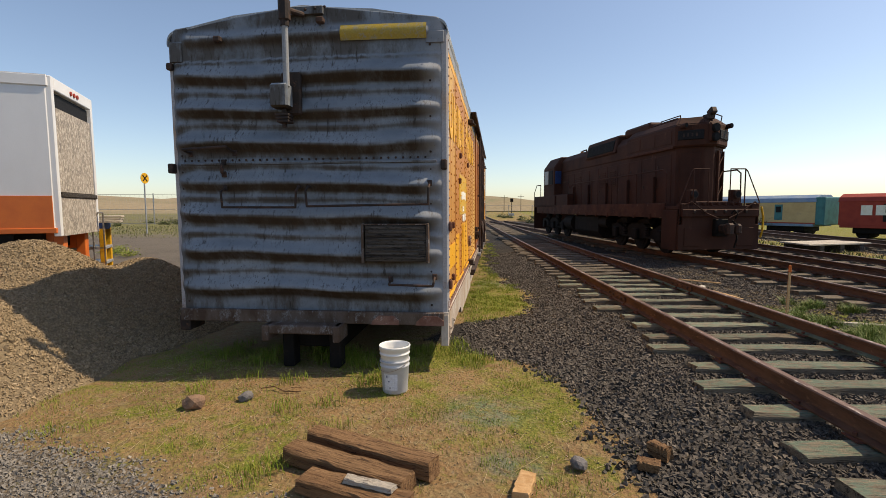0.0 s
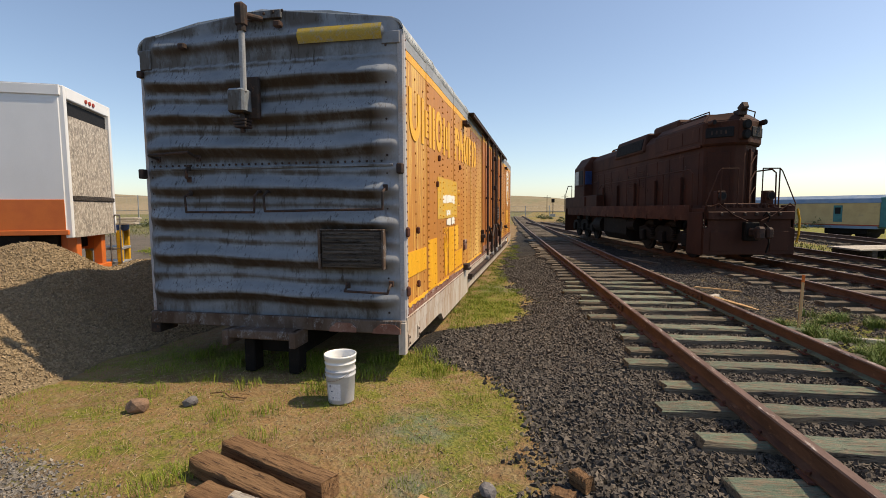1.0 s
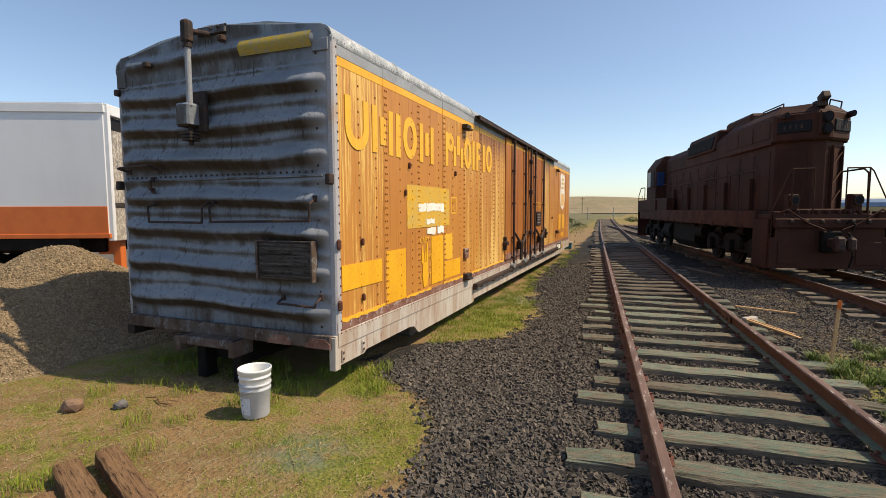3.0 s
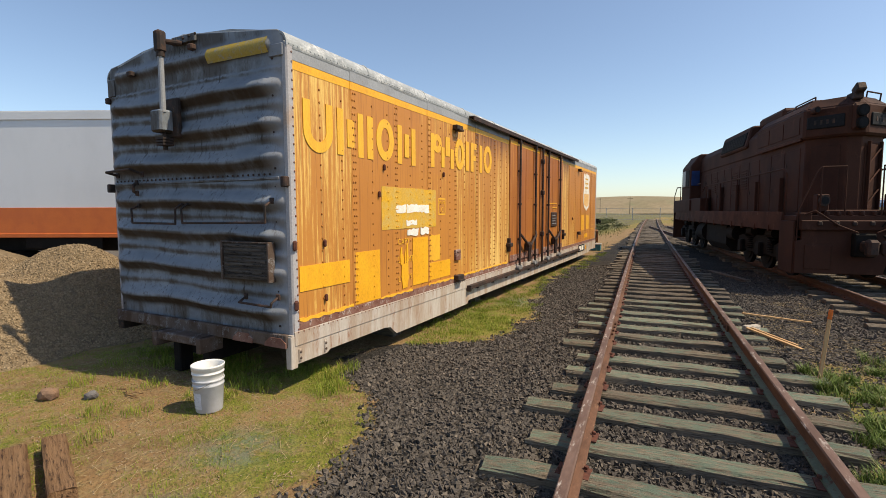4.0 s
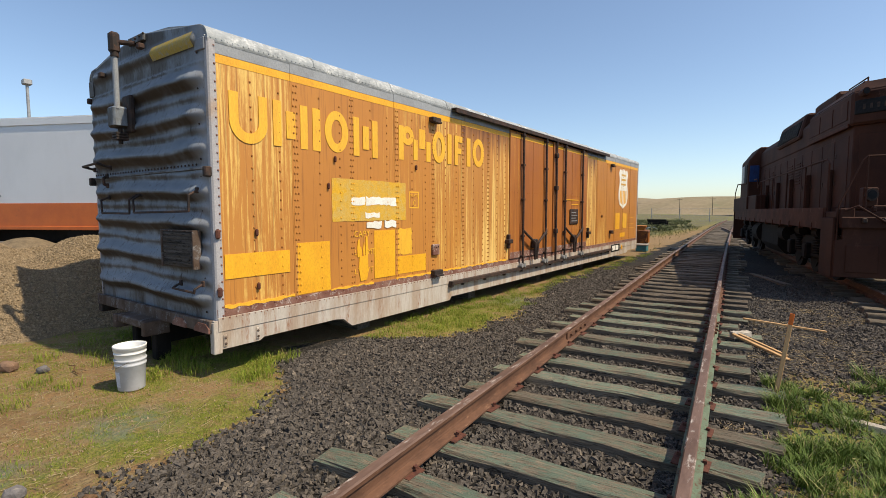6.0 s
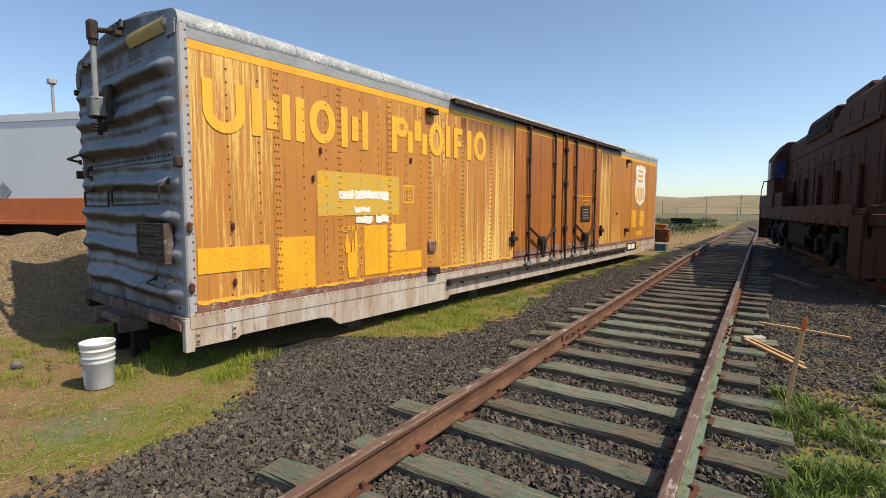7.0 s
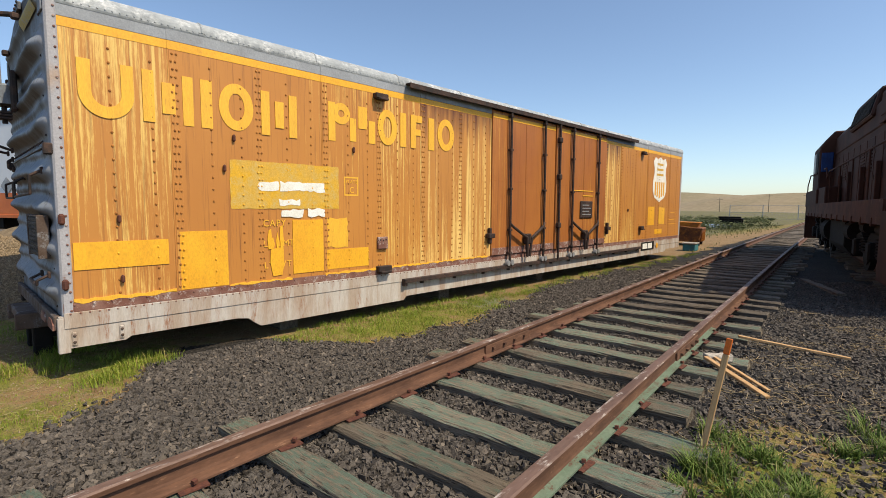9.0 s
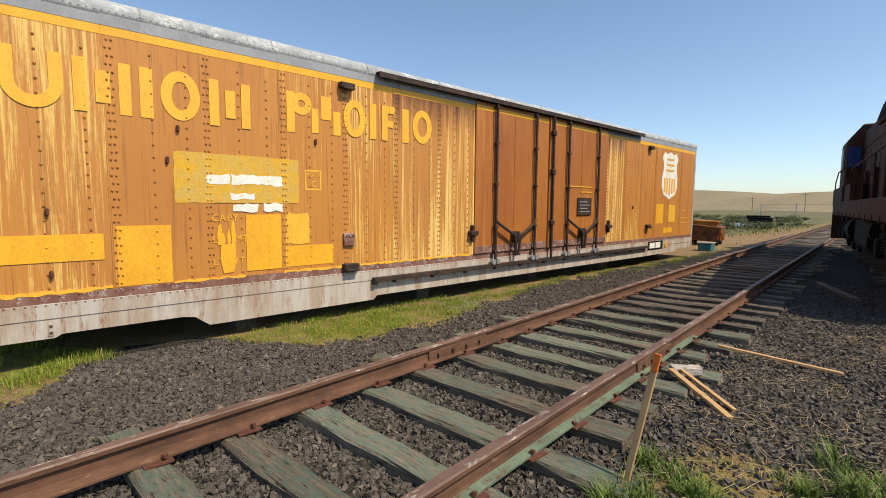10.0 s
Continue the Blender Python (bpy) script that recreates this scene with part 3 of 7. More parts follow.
def build_ground():
    def axis(lo, hi, step, far):
        near = np.arange(lo, hi + 1e-6, step)
        out = [hi + step * (1.22 ** k) * k for k in range(1, 60) if step * (1.22 ** k) * k < far]
        return np.concatenate([-np.array(out[::-1]) + lo + hi, near, out])
    xs, ys = axis(-9.0, 13.0, 0.16, 3000), axis(-3.0, 24.0, 0.16, 3000)
    gx, gy = np.meshgrid(xs, ys)
    gz = ground_z(gx, gy)
    v = np.stack([gx, gy, gz], -1).reshape(-1, 3)
    nx, ny = len(xs), len(ys)
    i = (np.arange(ny - 1)[:, None] * nx + np.arange(nx - 1)[None]).ravel()
    f = np.stack([i, i + 1, i + nx + 1, i + nx], -1)
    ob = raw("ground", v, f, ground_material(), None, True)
    attr = ob.data.color_attributes.new("cover", "FLOAT_COLOR", "POINT")
    x, y = v[:, 0], v[:, 1]
    lot = np.maximum((1 - smooth_step(y + 0.325 * x + 0.22 * wob(x, y, 4, 3), 1.42, 1.72)) * (1 - smooth_step(x, -0.7, -0.2)), smooth_step(-x, 4.6, 5.6))
    lot = np.maximum(lot, smooth_step(y, 5.5, 8) * smooth_step(-x, 3.0, 3.6))
    spill = np.zeros_like(x)
    for sx, sy, sr in SPILLS:
        spill = np.maximum(spill, 1 - smooth_step(np.hypot(x - sx, y - sy), 0.35 * sr, sr))
    c = np.stack([ballast_amount(x, y), grass_amount(x, y) * (1 - ballast_amount(x, y) * 0.9), lot, spill], -1)
    attr.data.foreach_set("color", c.astype(np.float32).ravel())
    tagged(ob, "railway yard ground of dirt, dry grass and dark gravel", "ground", kind="structure")


build_ground()


# ---- boxcar ----
CAR_W, CAR_L = 2.91, 16.65
car = thing("boxcar", pose(0, 4.3, 0) @ Matrix.Diagonal((1.009, 0.983, 1.022, 1)), "weathered ochre and yellow boxcar with a grey corrugated end", "boxcar")
EAVE, RIDGE, FLOOR = 3.36, 3.62, 0.56


def top_z(x):
    """Height of the end sheet's upper edge at x (car coordinates)."""
    u = abs(x + CAR_W / 2) / (CAR_W / 2)
    return RIDGE + 0.012 - 0.185 * u - 0.10 * max(0.0, (u - 0.93) / 0.07) ** 2


def corrugated_end():
    ribs = (2.97, 2.62, 2.29, 1.885, 1.55, 1.17, 0.79)
    nx, nz = 120, 220
    verts, faces = [], []
    for j in range(nz + 1):
        for i in range(nx + 1):
            u = i / nx
            x = -CAR_W + CAR_W * u
            z = FLOOR - 0.10 + (top_z(x) - FLOOR + 0.10) * j / nz
            edge = min(u, 1 - u) * CAR_W
            taper = min(1.0, max(0.0, (edge - 0.05) / 0.20))
            taper = taper * taper * (3 - 2 * taper)
            lean = 0.022 * math.sin(3.1 * u + z) + 0.010 * math.sin(9.0 * u + 5.0 * z)
            out = 0.0
            for k_, r in enumerate(ribs):
                d = z - r - lean - 0.012 * noise.noise(Vector((x * 1.8, r * 3.0, 7.0)))
                wide = 0.105 if d > 0 else 0.075  # a bead: long slope above, tucked under below
                out += (0.088 + 0.014 * math.sin(2.0 * x + r * 5)) * taper * math.exp(-1.3 * (d / wide) ** 2)
                d2 = d - 0.185
                out += 0.022 * taper * math.exp(-((d2 / (0.045 if d2 > 0 else 0.032)) ** 2)) * (1 if z < 3.12 else 0)
                # fingers where the beads run out at the corner post
                side = math.exp(-((edge - 0.095) / 0.075) ** 2)
                out += 0.026 * side * (math.exp(-((d - 0.01) / 0.055) ** 2) + 0.75 * math.exp(-((d2 + 0.005) / 0.045) ** 2) * (1 if z < 3.12 else 0))
            slope_rib = 3.345 - 0.03 * abs(u - 0.5)
            t2 = min(1.0, max(0.0, (edge - 0.14) / 0.08))
            out += 0.045 * t2 * math.exp(-((z - slope_rib) / 0.06) ** 2)
            out += 0.012 * noise.noise(Vector((x * 1.4, z * 1.4, 3.0))) + 0.005 * noise.noise(Vector((x * 5, z * 6, 1.0)))
            round_in = max(0.0, 0.09 - edge)
            y = 0.06 - out + 0.09 * (1 - math.sqrt(max(0.0, 1 - (round_in / 0.09) ** 2)))
            verts.append((x, y, z))
    for j in range(nz):
        for i in range(nx):
            k = j * (nx + 1) + i
            faces.append((k, k + 1, k + nx + 2, k + nx + 1))
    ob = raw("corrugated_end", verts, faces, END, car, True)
    ob["label"] = "grey corrugated steel end, streaked with rust"
    m = ob.modifiers.new("thick", "SOLIDIFY")
    m.thickness, m.offset = 0.012, -1
    return ob


end_sheet = corrugated_end()
# the seam between the two end sheets, and their rivets
part("seam_strip", box(B(), -CAR_W + 0.10, -0.10, 0.028, 0.062, 2.075, 2.10, 0.004), END, car)
pts = [(-CAR_W + 0.15 + 0.075 * i, 0.030, 2.125) for i in range(35)] + [(-CAR_W + 0.12 + 0.066 * i, 0.045, 0.52) for i in range(40)]
pts += [(-0.16, 0.05, 0.65 + 0.17 * i) for i in range(16)] + [(-CAR_W + 0.10, 0.06, 0.65 + 0.17 * i) for i in range(16)]
v, f = bubbles(pts, "y", 0.013, -1.0)
raw("rivets", v, f, DARK_STEEL, end_sheet)
# a rubbed yellow field on the top rib
bm = B()
prev = None
for i in range(25):
    x = -1.05 + 0.86 * i / 24
    ring = [bm.verts.new((x, 0.06 - 0.045 * math.exp(-(s / 0.06) ** 2) - 0.014, 3.345 - 0.03 * abs((x + CAR_W) / CAR_W - 0.5) + s)) for s in (-0.075, -0.045, -0.015, 0.015, 0.045, 0.07)]
    if prev:
        for k in range(5):
            bm.faces.new((prev[k], ring[k], ring[k + 1], prev[k + 1])).smooth = True
    prev = ring
part("paint_patch", bm, END_YELLOW, end_sheet, "rubbed yellow paint on the top rib")

# corner gussets at the top and rusted plates along the bottom
for x0, x1 in ((-0.20, -0.02), (-CAR_W + 0.02, -CAR_W + 0.16)):
    part("gusset", box(B(), x0, x1, 0.046, 0.062, top_z(x0) - 0.26, min(top_z(x0), top_z(x1)) - 0.06, 0.006), END, car)
part("bottom_plate", box(B(), -CAR_W + 0.03, -0.03, 0.0, 0.05, 0.45, 0.58, 0.008), END_RUST, car, "rust-brown lower end plate")
for x in (-0.62, -0.16):
    bm = B()
    prism(bm, [(x - 0.16, 0.452), (x + 0.13, 0.452), (x + 0.13, 0.50), (x + 0.07, 0.545), (x - 0.08, 0.545), (x - 0.15, 0.49)], -0.012, 0.002, "y")
    part("rust_plate", bm, MAROON, car)

# brake wheel housing, shaft and gear box on the end
bx = -1.545
part("brake_housing", box(B(), bx - 0.05, bx + 0.05, -0.20, -0.10, 3.40, 3.62, 0.02), DARK_STEEL, car)
part("brake_pivot", rod(B(), (bx, -0.15, 3.52), (bx + 0.12, 0.02, 3.52), 0.028, 10), DARK_STEEL, car)
part("brake_collar", rod(B(), (bx, -0.15, 3.36), (bx, -0.15, 3.41), 0.042, 12), DARK_STEEL, car)
part("brake_shaft", rod(B(), (bx, -0.15, 2.80), (bx, -0.15, 3.38), 0.030, 12), GREY_BAND, car, "pale grey brake shaft")
bm = box(B(), bx - 0.16, bx + 0.02, -0.20, -0.04, 2.60, 2.83, 0.02)
part("gear_box", bm, END, car)
part("gear_plate", box(B(), bx - 0.10, bx + 0.10, -0.06, 0.0, 2.55, 2.96, 0.015), DARK_STEEL, car)
bm = B()
for k in range(3):
    box(bm, bx - 0.12 + 0.01 * k, bx + 0.02, -0.18, -0.05, 2.52 - 0.03 * k, 2.545 - 0.03 * k, 0.004)
rod(bm, (bx - 0.05, -0.11, 2.42), (bx - 0.05, -0.11, 2.60), 0.025)
part("chain_sheave", bm, DARK_STEEL, car)
bm = box(B(), -1.60, -1.22, 0.018, 0.05, 3.52, 3.605, 0.008)
part("roof_bracket", bm, END, car)
v, f = bubbles([(-1.50 + 0.10 * i, 0.012, 3.56 + 0.008 * i) for i in range(4)], "y", 0.016, -1.0)
raw("bolt_heads", v, f, DARK_STEEL, car)
for bx2, bz in ((-1.24, 3.45), (-2.32, 3.315)):
    part("eye_bolt", box(B(), bx2 - 0.04, bx2 + 0.04, -0.04, 0.03, bz - 0.03, bz + 0.03, 0.012), DARK_STEEL, car)


def grab(points, r=0.012):
    bm = bent(B(), points, r, 8)
    for p in (points[0], points[-1]):
        box(bm, p[0] - 0.025, p[0] + 0.025, p[1] - 0.012, p[1] + 0.012, p[2] - 0.03, p[2] + 0.03, 0.006)
    return part("grab_iron", bm, DARK_STEEL, car)


grab([(-2.66, -0.02, 2.19), (-2.66, -0.15, 2.22), (-2.20, -0.15, 2.24), (-2.18, -0.02, 2.19)], 0.015)
grab([(-2.31, 0.0, 1.84), (-2.31, -0.09, 1.80), (-2.30, -0.09, 1.645), (-1.52, -0.09, 1.64), (-1.51, -0.09, 1.80), (-1.51, 0.0, 1.86)])
grab([(-1.41, 0.0, 1.86), (-1.41, -0.09, 1.80), (-1.40, -0.09, 1.65), (-0.17, -0.09, 1.665), (-0.165, -0.09, 1.82), (-0.165, 0.0, 1.87)])
grab([(-0.57, 0.0, 0.92), (-0.57, -0.09, 0.875), (-0.13, -0.09, 0.865), (-0.12, -0.09, 0.90), (-0.12, 0.0, 0.945)])
grab([(-2.31, -0.01, 2.10), (-2.31, -0.05, 2.07), (-2.31, -0.05, 2.00), (-2.31, -0.01, 1.98)], 0.018)
for x in (-CAR_W + 0.0, -0.02):
    part("hinge_bracket", box(B(), x - 0.035, x + 0.025, 0.0, 0.09, 2.00, 2.10, 0.01), DARK_STEEL, car)
part("hinge_bracket", box(B(), -CAR_W - 0.01, -CAR_W + 0.05, 0.02, 0.09, 3.05, 3.12, 0.01), DARK_STEEL, car)

# routing board in its frame
board = part("routing_board", box(B(), -0.82, -0.20, -0.052, -0.02, 1.10, 1.46, 0.006), BOARD_WOOD, car, "charred, splintered routing board")
for k in range(9):
    z = 1.125 + 0.037 * k
    part("splinter", box(B(), -0.80 + 0.02 * (k % 3), -0.22 - 0.05 * (k % 2), -0.059, -0.048, z, z + 0.024, 0.004), BOARD_WOOD, board)
for x in (-0.845, -0.185):
    part("board_channel", box(B(), x - 0.012, x + 0.012, -0.062, 0.03, 1.085, 1.475, 0.004), END_RUST, board)
part("board_channel", box(B(), -0.83, -0.20, -0.058, 0.03, 1.462, 1.472, 0.003), END_RUST, board)

# coupler pocket and its trestle
bm = box(B(), -1.87, -1.08, -0.16, 0.12, 0.37, 0.46, 0.012)
part("striker_beam", bm, END_RUST, car, "rusty grey striker beam")
for x in (-1.85, -1.10):
    part("striker_cheek", box(B(), x - 0.035, x + 0.035, -0.19, 0.1, 0.30, 0.46, 0.01), END_RUST, car)
for x in (-1.66, -1.16):
    part("prop", box(B(), x - 0.06, x + 0.06, -0.05, 0.12, 0.0, 0.38, 0.012), BLACK, car, "short dark timber prop")
part("centre_sill", box(B(), -1.75, -1.1, 0.1, CAR_L - 0.1, 0.18, 0.50, 0.01), BLACK, car)
for y in (2.5, 5.5, 8.6, 11.7, 14.8):
    part("cross_bearer", box(B(), -CAR_W + 0.1, -0.1, y - 0.12, y + 0.12, 0.22, 0.5, 0.01), BLACK, car)
    for x in (-2.3, -0.62):
        part("cribbing", box(B(), x - 0.3, x + 0.3, y - 0.13, y + 0.13, -0.03, 0.22, 0.01), GREY_TIE, car)
part("floor", box(B(), -CAR_W + 0.02, -0.03, 0.07, CAR_L - 0.07, 0.47, 0.56), BLACK, car)
part("corner_step", box(B(), -CAR_W + 0.0, -CAR_W + 0.12, 0.02, 0.3, 0.34, 0.5, 0.01), DARK_STEEL, car)

# side sheets: y from the near end; each overlaps the next by its seam
DOOR0, DOOR1 = 6.38, 11.0
cuts = (0.10, 1.05, 1.945, 2.845, 3.735, 4.615, 5.50, DOOR0, DOOR1, 11.9, 12.8, 13.7, 14.6, 15.5, 16.1, CAR_L - 0.10)
Z0, Z1 = 0.69, 3.10
PAINTED = ((0.17, 0.975, 0.98, 1.23), (1.085, 1.585, 0.70, 1.30), (2.395, 2.835, 0.745, 1.40), (2.89, 3.575, 0.755, 1.01), (1.635, 3.085, 1.535, 2.07))  # yellow patches: y, y, z, z
for k, (y0, y1) in enumerate(zip(cuts, cuts[1:])):
    if y0 == DOOR0:
        continue
    paint = BARE if k in (5, 6, 8) else STREAKED if k in (0, 4, 9) else ORANGE
    proud = 0.004 if k % 2 else 0.0
    panel = part("side_panel", box(B(), -0.045, proud, y0 - 0.012, y1 + 0.012, Z0, EAVE - 0.02, 0.002), paint, car)
    rows = [(y0 + 0.022, 0.075), (y0 + 0.062, 0.075), (y0 + (y1 - y0) * 0.45, 0.125), (y0 + (y1 - y0) * 0.82, 0.105)]
    pts = []
    for yr, step in (rows if k else rows[2:]):
        n = int((Z1 - Z0) / step)
        pts += [(proud + (0.0045 if step < 0.08 else 0.001), yr + (0.012 if (i % 2 and step < 0.08) else 0), Z0 + 0.05 + step * i) for i in range(n)]
    over = [p for p in pts if any(q[0] < p[1] < q[1] and q[2] < p[2] < q[3] for q in PAINTED)]
    v, f = bubbles([p for p in pts if p not in over], "x", 0.0145)
    raw("rivets", v, f, RIVET, panel)
    if over:  # painted over with the patches
        v, f = bubbles([(p[0] + 0.007, p[1], p[2]) for p in over], "x", 0.0120)
        raw("rivets", v, f, YELLOW, panel)
    if k:
        part("seam_strip", box(B(), -0.01, proud + 0.0035, y0 + 0.004, y0 + 0.088, Z0 + 0.01, Z1, 0.001), paint, panel)
    # stripe under the eave, and the grey band above it
    part("stripe", box(B(), -0.01, proud + 0.003, y0 - 0.012, y1 + 0.012, Z1 + 0.004, Z1 + 0.085), YELLOW, panel, "yellow stripe below the eave")
    grey = part("eave_band", box(B(), -0.01, proud + 0.005, y0 - 0.012, y1 + 0.012, Z1 + 0.089, EAVE - 0.02), GREY_BAND, panel, "grey eave band")
    v, f = bubbles([(proud + 0.006, y0 + 0.05 + 0.085 * i, EAVE - 0.05) for i in range(int((y1 - y0) / 0.085))], "x", 0.011)
    raw("rivets", v, f, GREY_BAND, panel)

# far side and far end, plain
part("side_panel", box(B(), -CAR_W, -CAR_W + 0.045, 0.10, CAR_L - 0.1, 0.46, EAVE - 0.02), ORANGE, car)
part("end_sheet", prism(B(), [(-CAR_W, 0.46), (0.0, 0.46), (0.0, EAVE), (-CAR_W / 2, RIDGE - 0.03), (-CAR_W, EAVE)], CAR_L - 0.06, CAR_L, "y"), END, car)

# corner posts: grey, scuffed, with two rows of rivets
for x0, x1, y0, y1 in ((-0.06, 0.014, 0.062, 0.155), (-CAR_W - 0.005, -CAR_W + 0.06, 0.07, 0.13), (-0.06, 0.008, CAR_L - 0.13, CAR_L - 0.01)):
    post = part("corner_post", box(B(), x0, x1, y0, y1, 0.46, EAVE - 0.02, 0.016), CORNER, car, "scuffed grey corner post, rust showing through")
    if x1 > 0 and y0 < 1:
        v, f = bubbles([(0.015, 0.130, 0.62 + 0.085 * i) for i in range(32)], "x", 0.0125)
        raw("rivets", v, f, MAROON, post)

# maroon band, sill angle and skirt
band = part("rivet_band", box(B(), -0.03, 0.010, 0.07, CAR_L - 0.07, 0.605, 0.69, 0.003), MAROON, car, "maroon rivet band, paint scraped to grey")
pts = [(0.020, 0.12 + 0.075 * i, 0.592) for i in range(218)] + [(0.012, 0.155 + 0.15 * i, 0.668) for i in range(109)]
v, f = bubbles(pts, "x", 0.011)
raw("rivets", v, f, MAROON, band)
bm = B()
prism(bm, [(0.03, 0.28), (0.03, 0.575), (CAR_L - 0.03, 0.575), (CAR_L - 0.03, 0.30), (CAR_L - 1.2, 0.31), (CAR_L - 1.4, 0.24), (CAR_L - 3.2, 0.22),
           (4.30, 0.235), (4.24, 0.18), (1.95, 0.18), (1.86, 0.24), (1.80, 0.29), (1.66, 0.31), (0.6, 0.31), (0.55, 0.28)], -0.05, 0.012, "x")
sill = part("side_sill", bm, SILL, car, "chalky grey side sill with rust runs")
part("sill_plate", box(B(), -0.02, 0.021, 0.07, CAR_L - 0.05, 0.462, 0.604, 0.003), SILL, sill, "chalky riveted sill plate above the skirt")
for y in (0.14, 0.52):
    bm = box(B(), 0.010, 0.026, y - 0.022, y + 0.022, 0.30, 0.43, 0.01)
    lug = part("lift_lug", bm, SILL, sill)
    v, f = bubbles([(0.026, y, 0.335), (0.026, y, 0.395)], "x", 0.016)
    raw("bolt_heads", v, f, END_RUST, lug)
part("end_drop", box(B(), -0.06, 0.014, 0.02, 0.11, 0.24, 0.56, 0.006), SILL, sill)

# door track above and running rail below
bm = box(B(), 0.0, 0.12, 4.29, 12.72, 3.315, 3.335, 0.004)
box(bm, 0.098, 0.12, 4.29, 12.72, 3.262, 3.318, 0.003)
part("door_track", bm, DARK_STEEL, car, "dark overhanging door track")
bm = box(B(), 0.012, 0.10, 4.20, 13.3, 0.475, 0.50, 0.003)
box(bm, 0.075, 0.10, 4.20, 13.3, 0.44, 0.478, 0.003)
box(bm, 0.012, 0.085, 4.20, 4.26, 0.40, 0.48, 0.003)
part("running_rail", bm, DARK_STEEL, car, "dark lower running rail")
for k in range(12):
    y = 4.6 + 0.77 * k
    part("rail_bracket", box(B(), 0.012, 0.07, y - 0.02, y + 0.02, 0.40, 0.476, 0.005), DARK_STEEL, car)


def door(y0, y1):
    d = part("door", box(B(), -0.04, 0.03, y0 + 0.012, y1 - 0.012, 0.70, 3.26, 0.006), RUSTY, car, "rust-streaked ochre plug door")
    part("stripe", box(B(), 0.02, 0.034, y0 + 0.02, y1 - 0.02, Z1 + 0.03, Z1 + 0.10), YELLOW, d)
    part("kick_strip", box(B(), 0.02, 0.036, y0 + 0.02, y1 - 0.02, 0.70, 0.83, 0.003), MAROON, d)
    mid = (y0 + y1) / 2
    part("door_seam", box(B(), 0.02, 0.037, mid - 0.02, mid + 0.02, 0.84, 3.12, 0.004), RUSTY, d)
    v, f = bubbles([(0.037, mid, 0.9 + 0.11 * i) for i in range(20)], "x", 0.011)
    raw("rivets", v, f, RUSTY, d)
    v, f = bubbles([(0.0305, y0 + 0.10 + 0.12 * i, 2.04) for i in range(int((y1 - y0 - 0.15) / 0.12))], "x", 0.010)
    raw("rivets", v, f, RUSTY, d)
    for s in (-1, 1):
        y = mid + s * (y1 - y0) * 0.27
        r = part("lock_rod", rod(B(), (0.09, y, 0.45), (0.09, y, 3.33), 0.025, 10), DARK_STEEL, d)
        part("rod_backing", box(B(), 0.025, 0.045, y - 0.05, y + 0.05, 0.84, 3.12, 0.004), RUSTY, d)
        for z in (0.72, 1.15, 1.9, 2.6, 3.2):
            part("rod_guide", box(B(), 0.03, 0.118, y - 0.04, y + 0.04, z - 0.022, z + 0.022, 0.006), DARK_STEEL, r)
        part("lever", bent(B(), [(0.10, y, 1.26), (0.13, y - s * 0.06, 1.20), (0.14, mid + s * 0.08, 0.98), (0.12, mid + s * 0.04, 0.62)], 0.027, 8), DARK_STEEL, r)
        part("lever_hub", box(B(), 0.04, 0.135, mid + s * 0.05 - 0.04, mid + s * 0.05 + 0.04, 0.86, 1.06, 0.02), DARK_STEEL, r)
        w = B()
        for dy in (-0.06, 0.06):
            rod(w, (0.06, y + dy, 0.54), (0.12, y + dy, 0.54), 0.05, 14)
        part("roller", w, POST, r, "worn grey door roller")
    return d


mid_y = 8.64
d1, d2 = door(DOOR0, mid_y - 0.07), door(mid_y + 0.07, DOOR1)
part("door_post", box(B(), -0.04, 0.06, mid_y - 0.065, mid_y + 0.065, 0.69, 3.26, 0.01), RUSTY, car, "dark-stained post between the doors")
part("lock_bar", rod(B(), (0.10, mid_y, 0.5), (0.10, mid_y, 3.3), 0.026, 10), DARK_STEEL, car)
for z in (1.2, 2.2, 2.95):
    part("bar_catch", box(B(), 0.05, 0.14, mid_y - 0.06, mid_y + 0.05, z - 0.06, z + 0.05, 0.015), DARK_STEEL, car)
part("door_sheet", box(B(), -0.045, -0.02, DOOR0, DOOR1, 0.69, EAVE - 0.02), RUSTY, car)
part("eave_band", box(B(), -0.03, 0.004, DOOR0, DOOR1, 3.262, EAVE - 0.02), DARK_STEEL, car)
plate = part("notice_plate", box(B(), 0.036, 0.06, 9.68, 10.26, 1.33, 1.71, 0.01), DARK_STEEL, d2, "dark notice plate")
for k in range(4):
    part("print_bar", box(B(), 0.058, 0.063, 9.76, 10.18 - 0.1 * (k % 2), 1.40 + 0.07 * k, 1.42 + 0.07 * k), POST, d2)
for y in (DOOR0 - 0.05, DOOR1 + 0.12):
    bm = box(B(), 0.0, 0.10, y - 0.09, y + 0.09, 1.02, 1.10, 0.01)
    box(bm, 0.0, 0.07, y - 0.03, y + 0.03, 0.92, 1.2, 0.01)
    part("hasp", bm, DARK_STEEL, car)

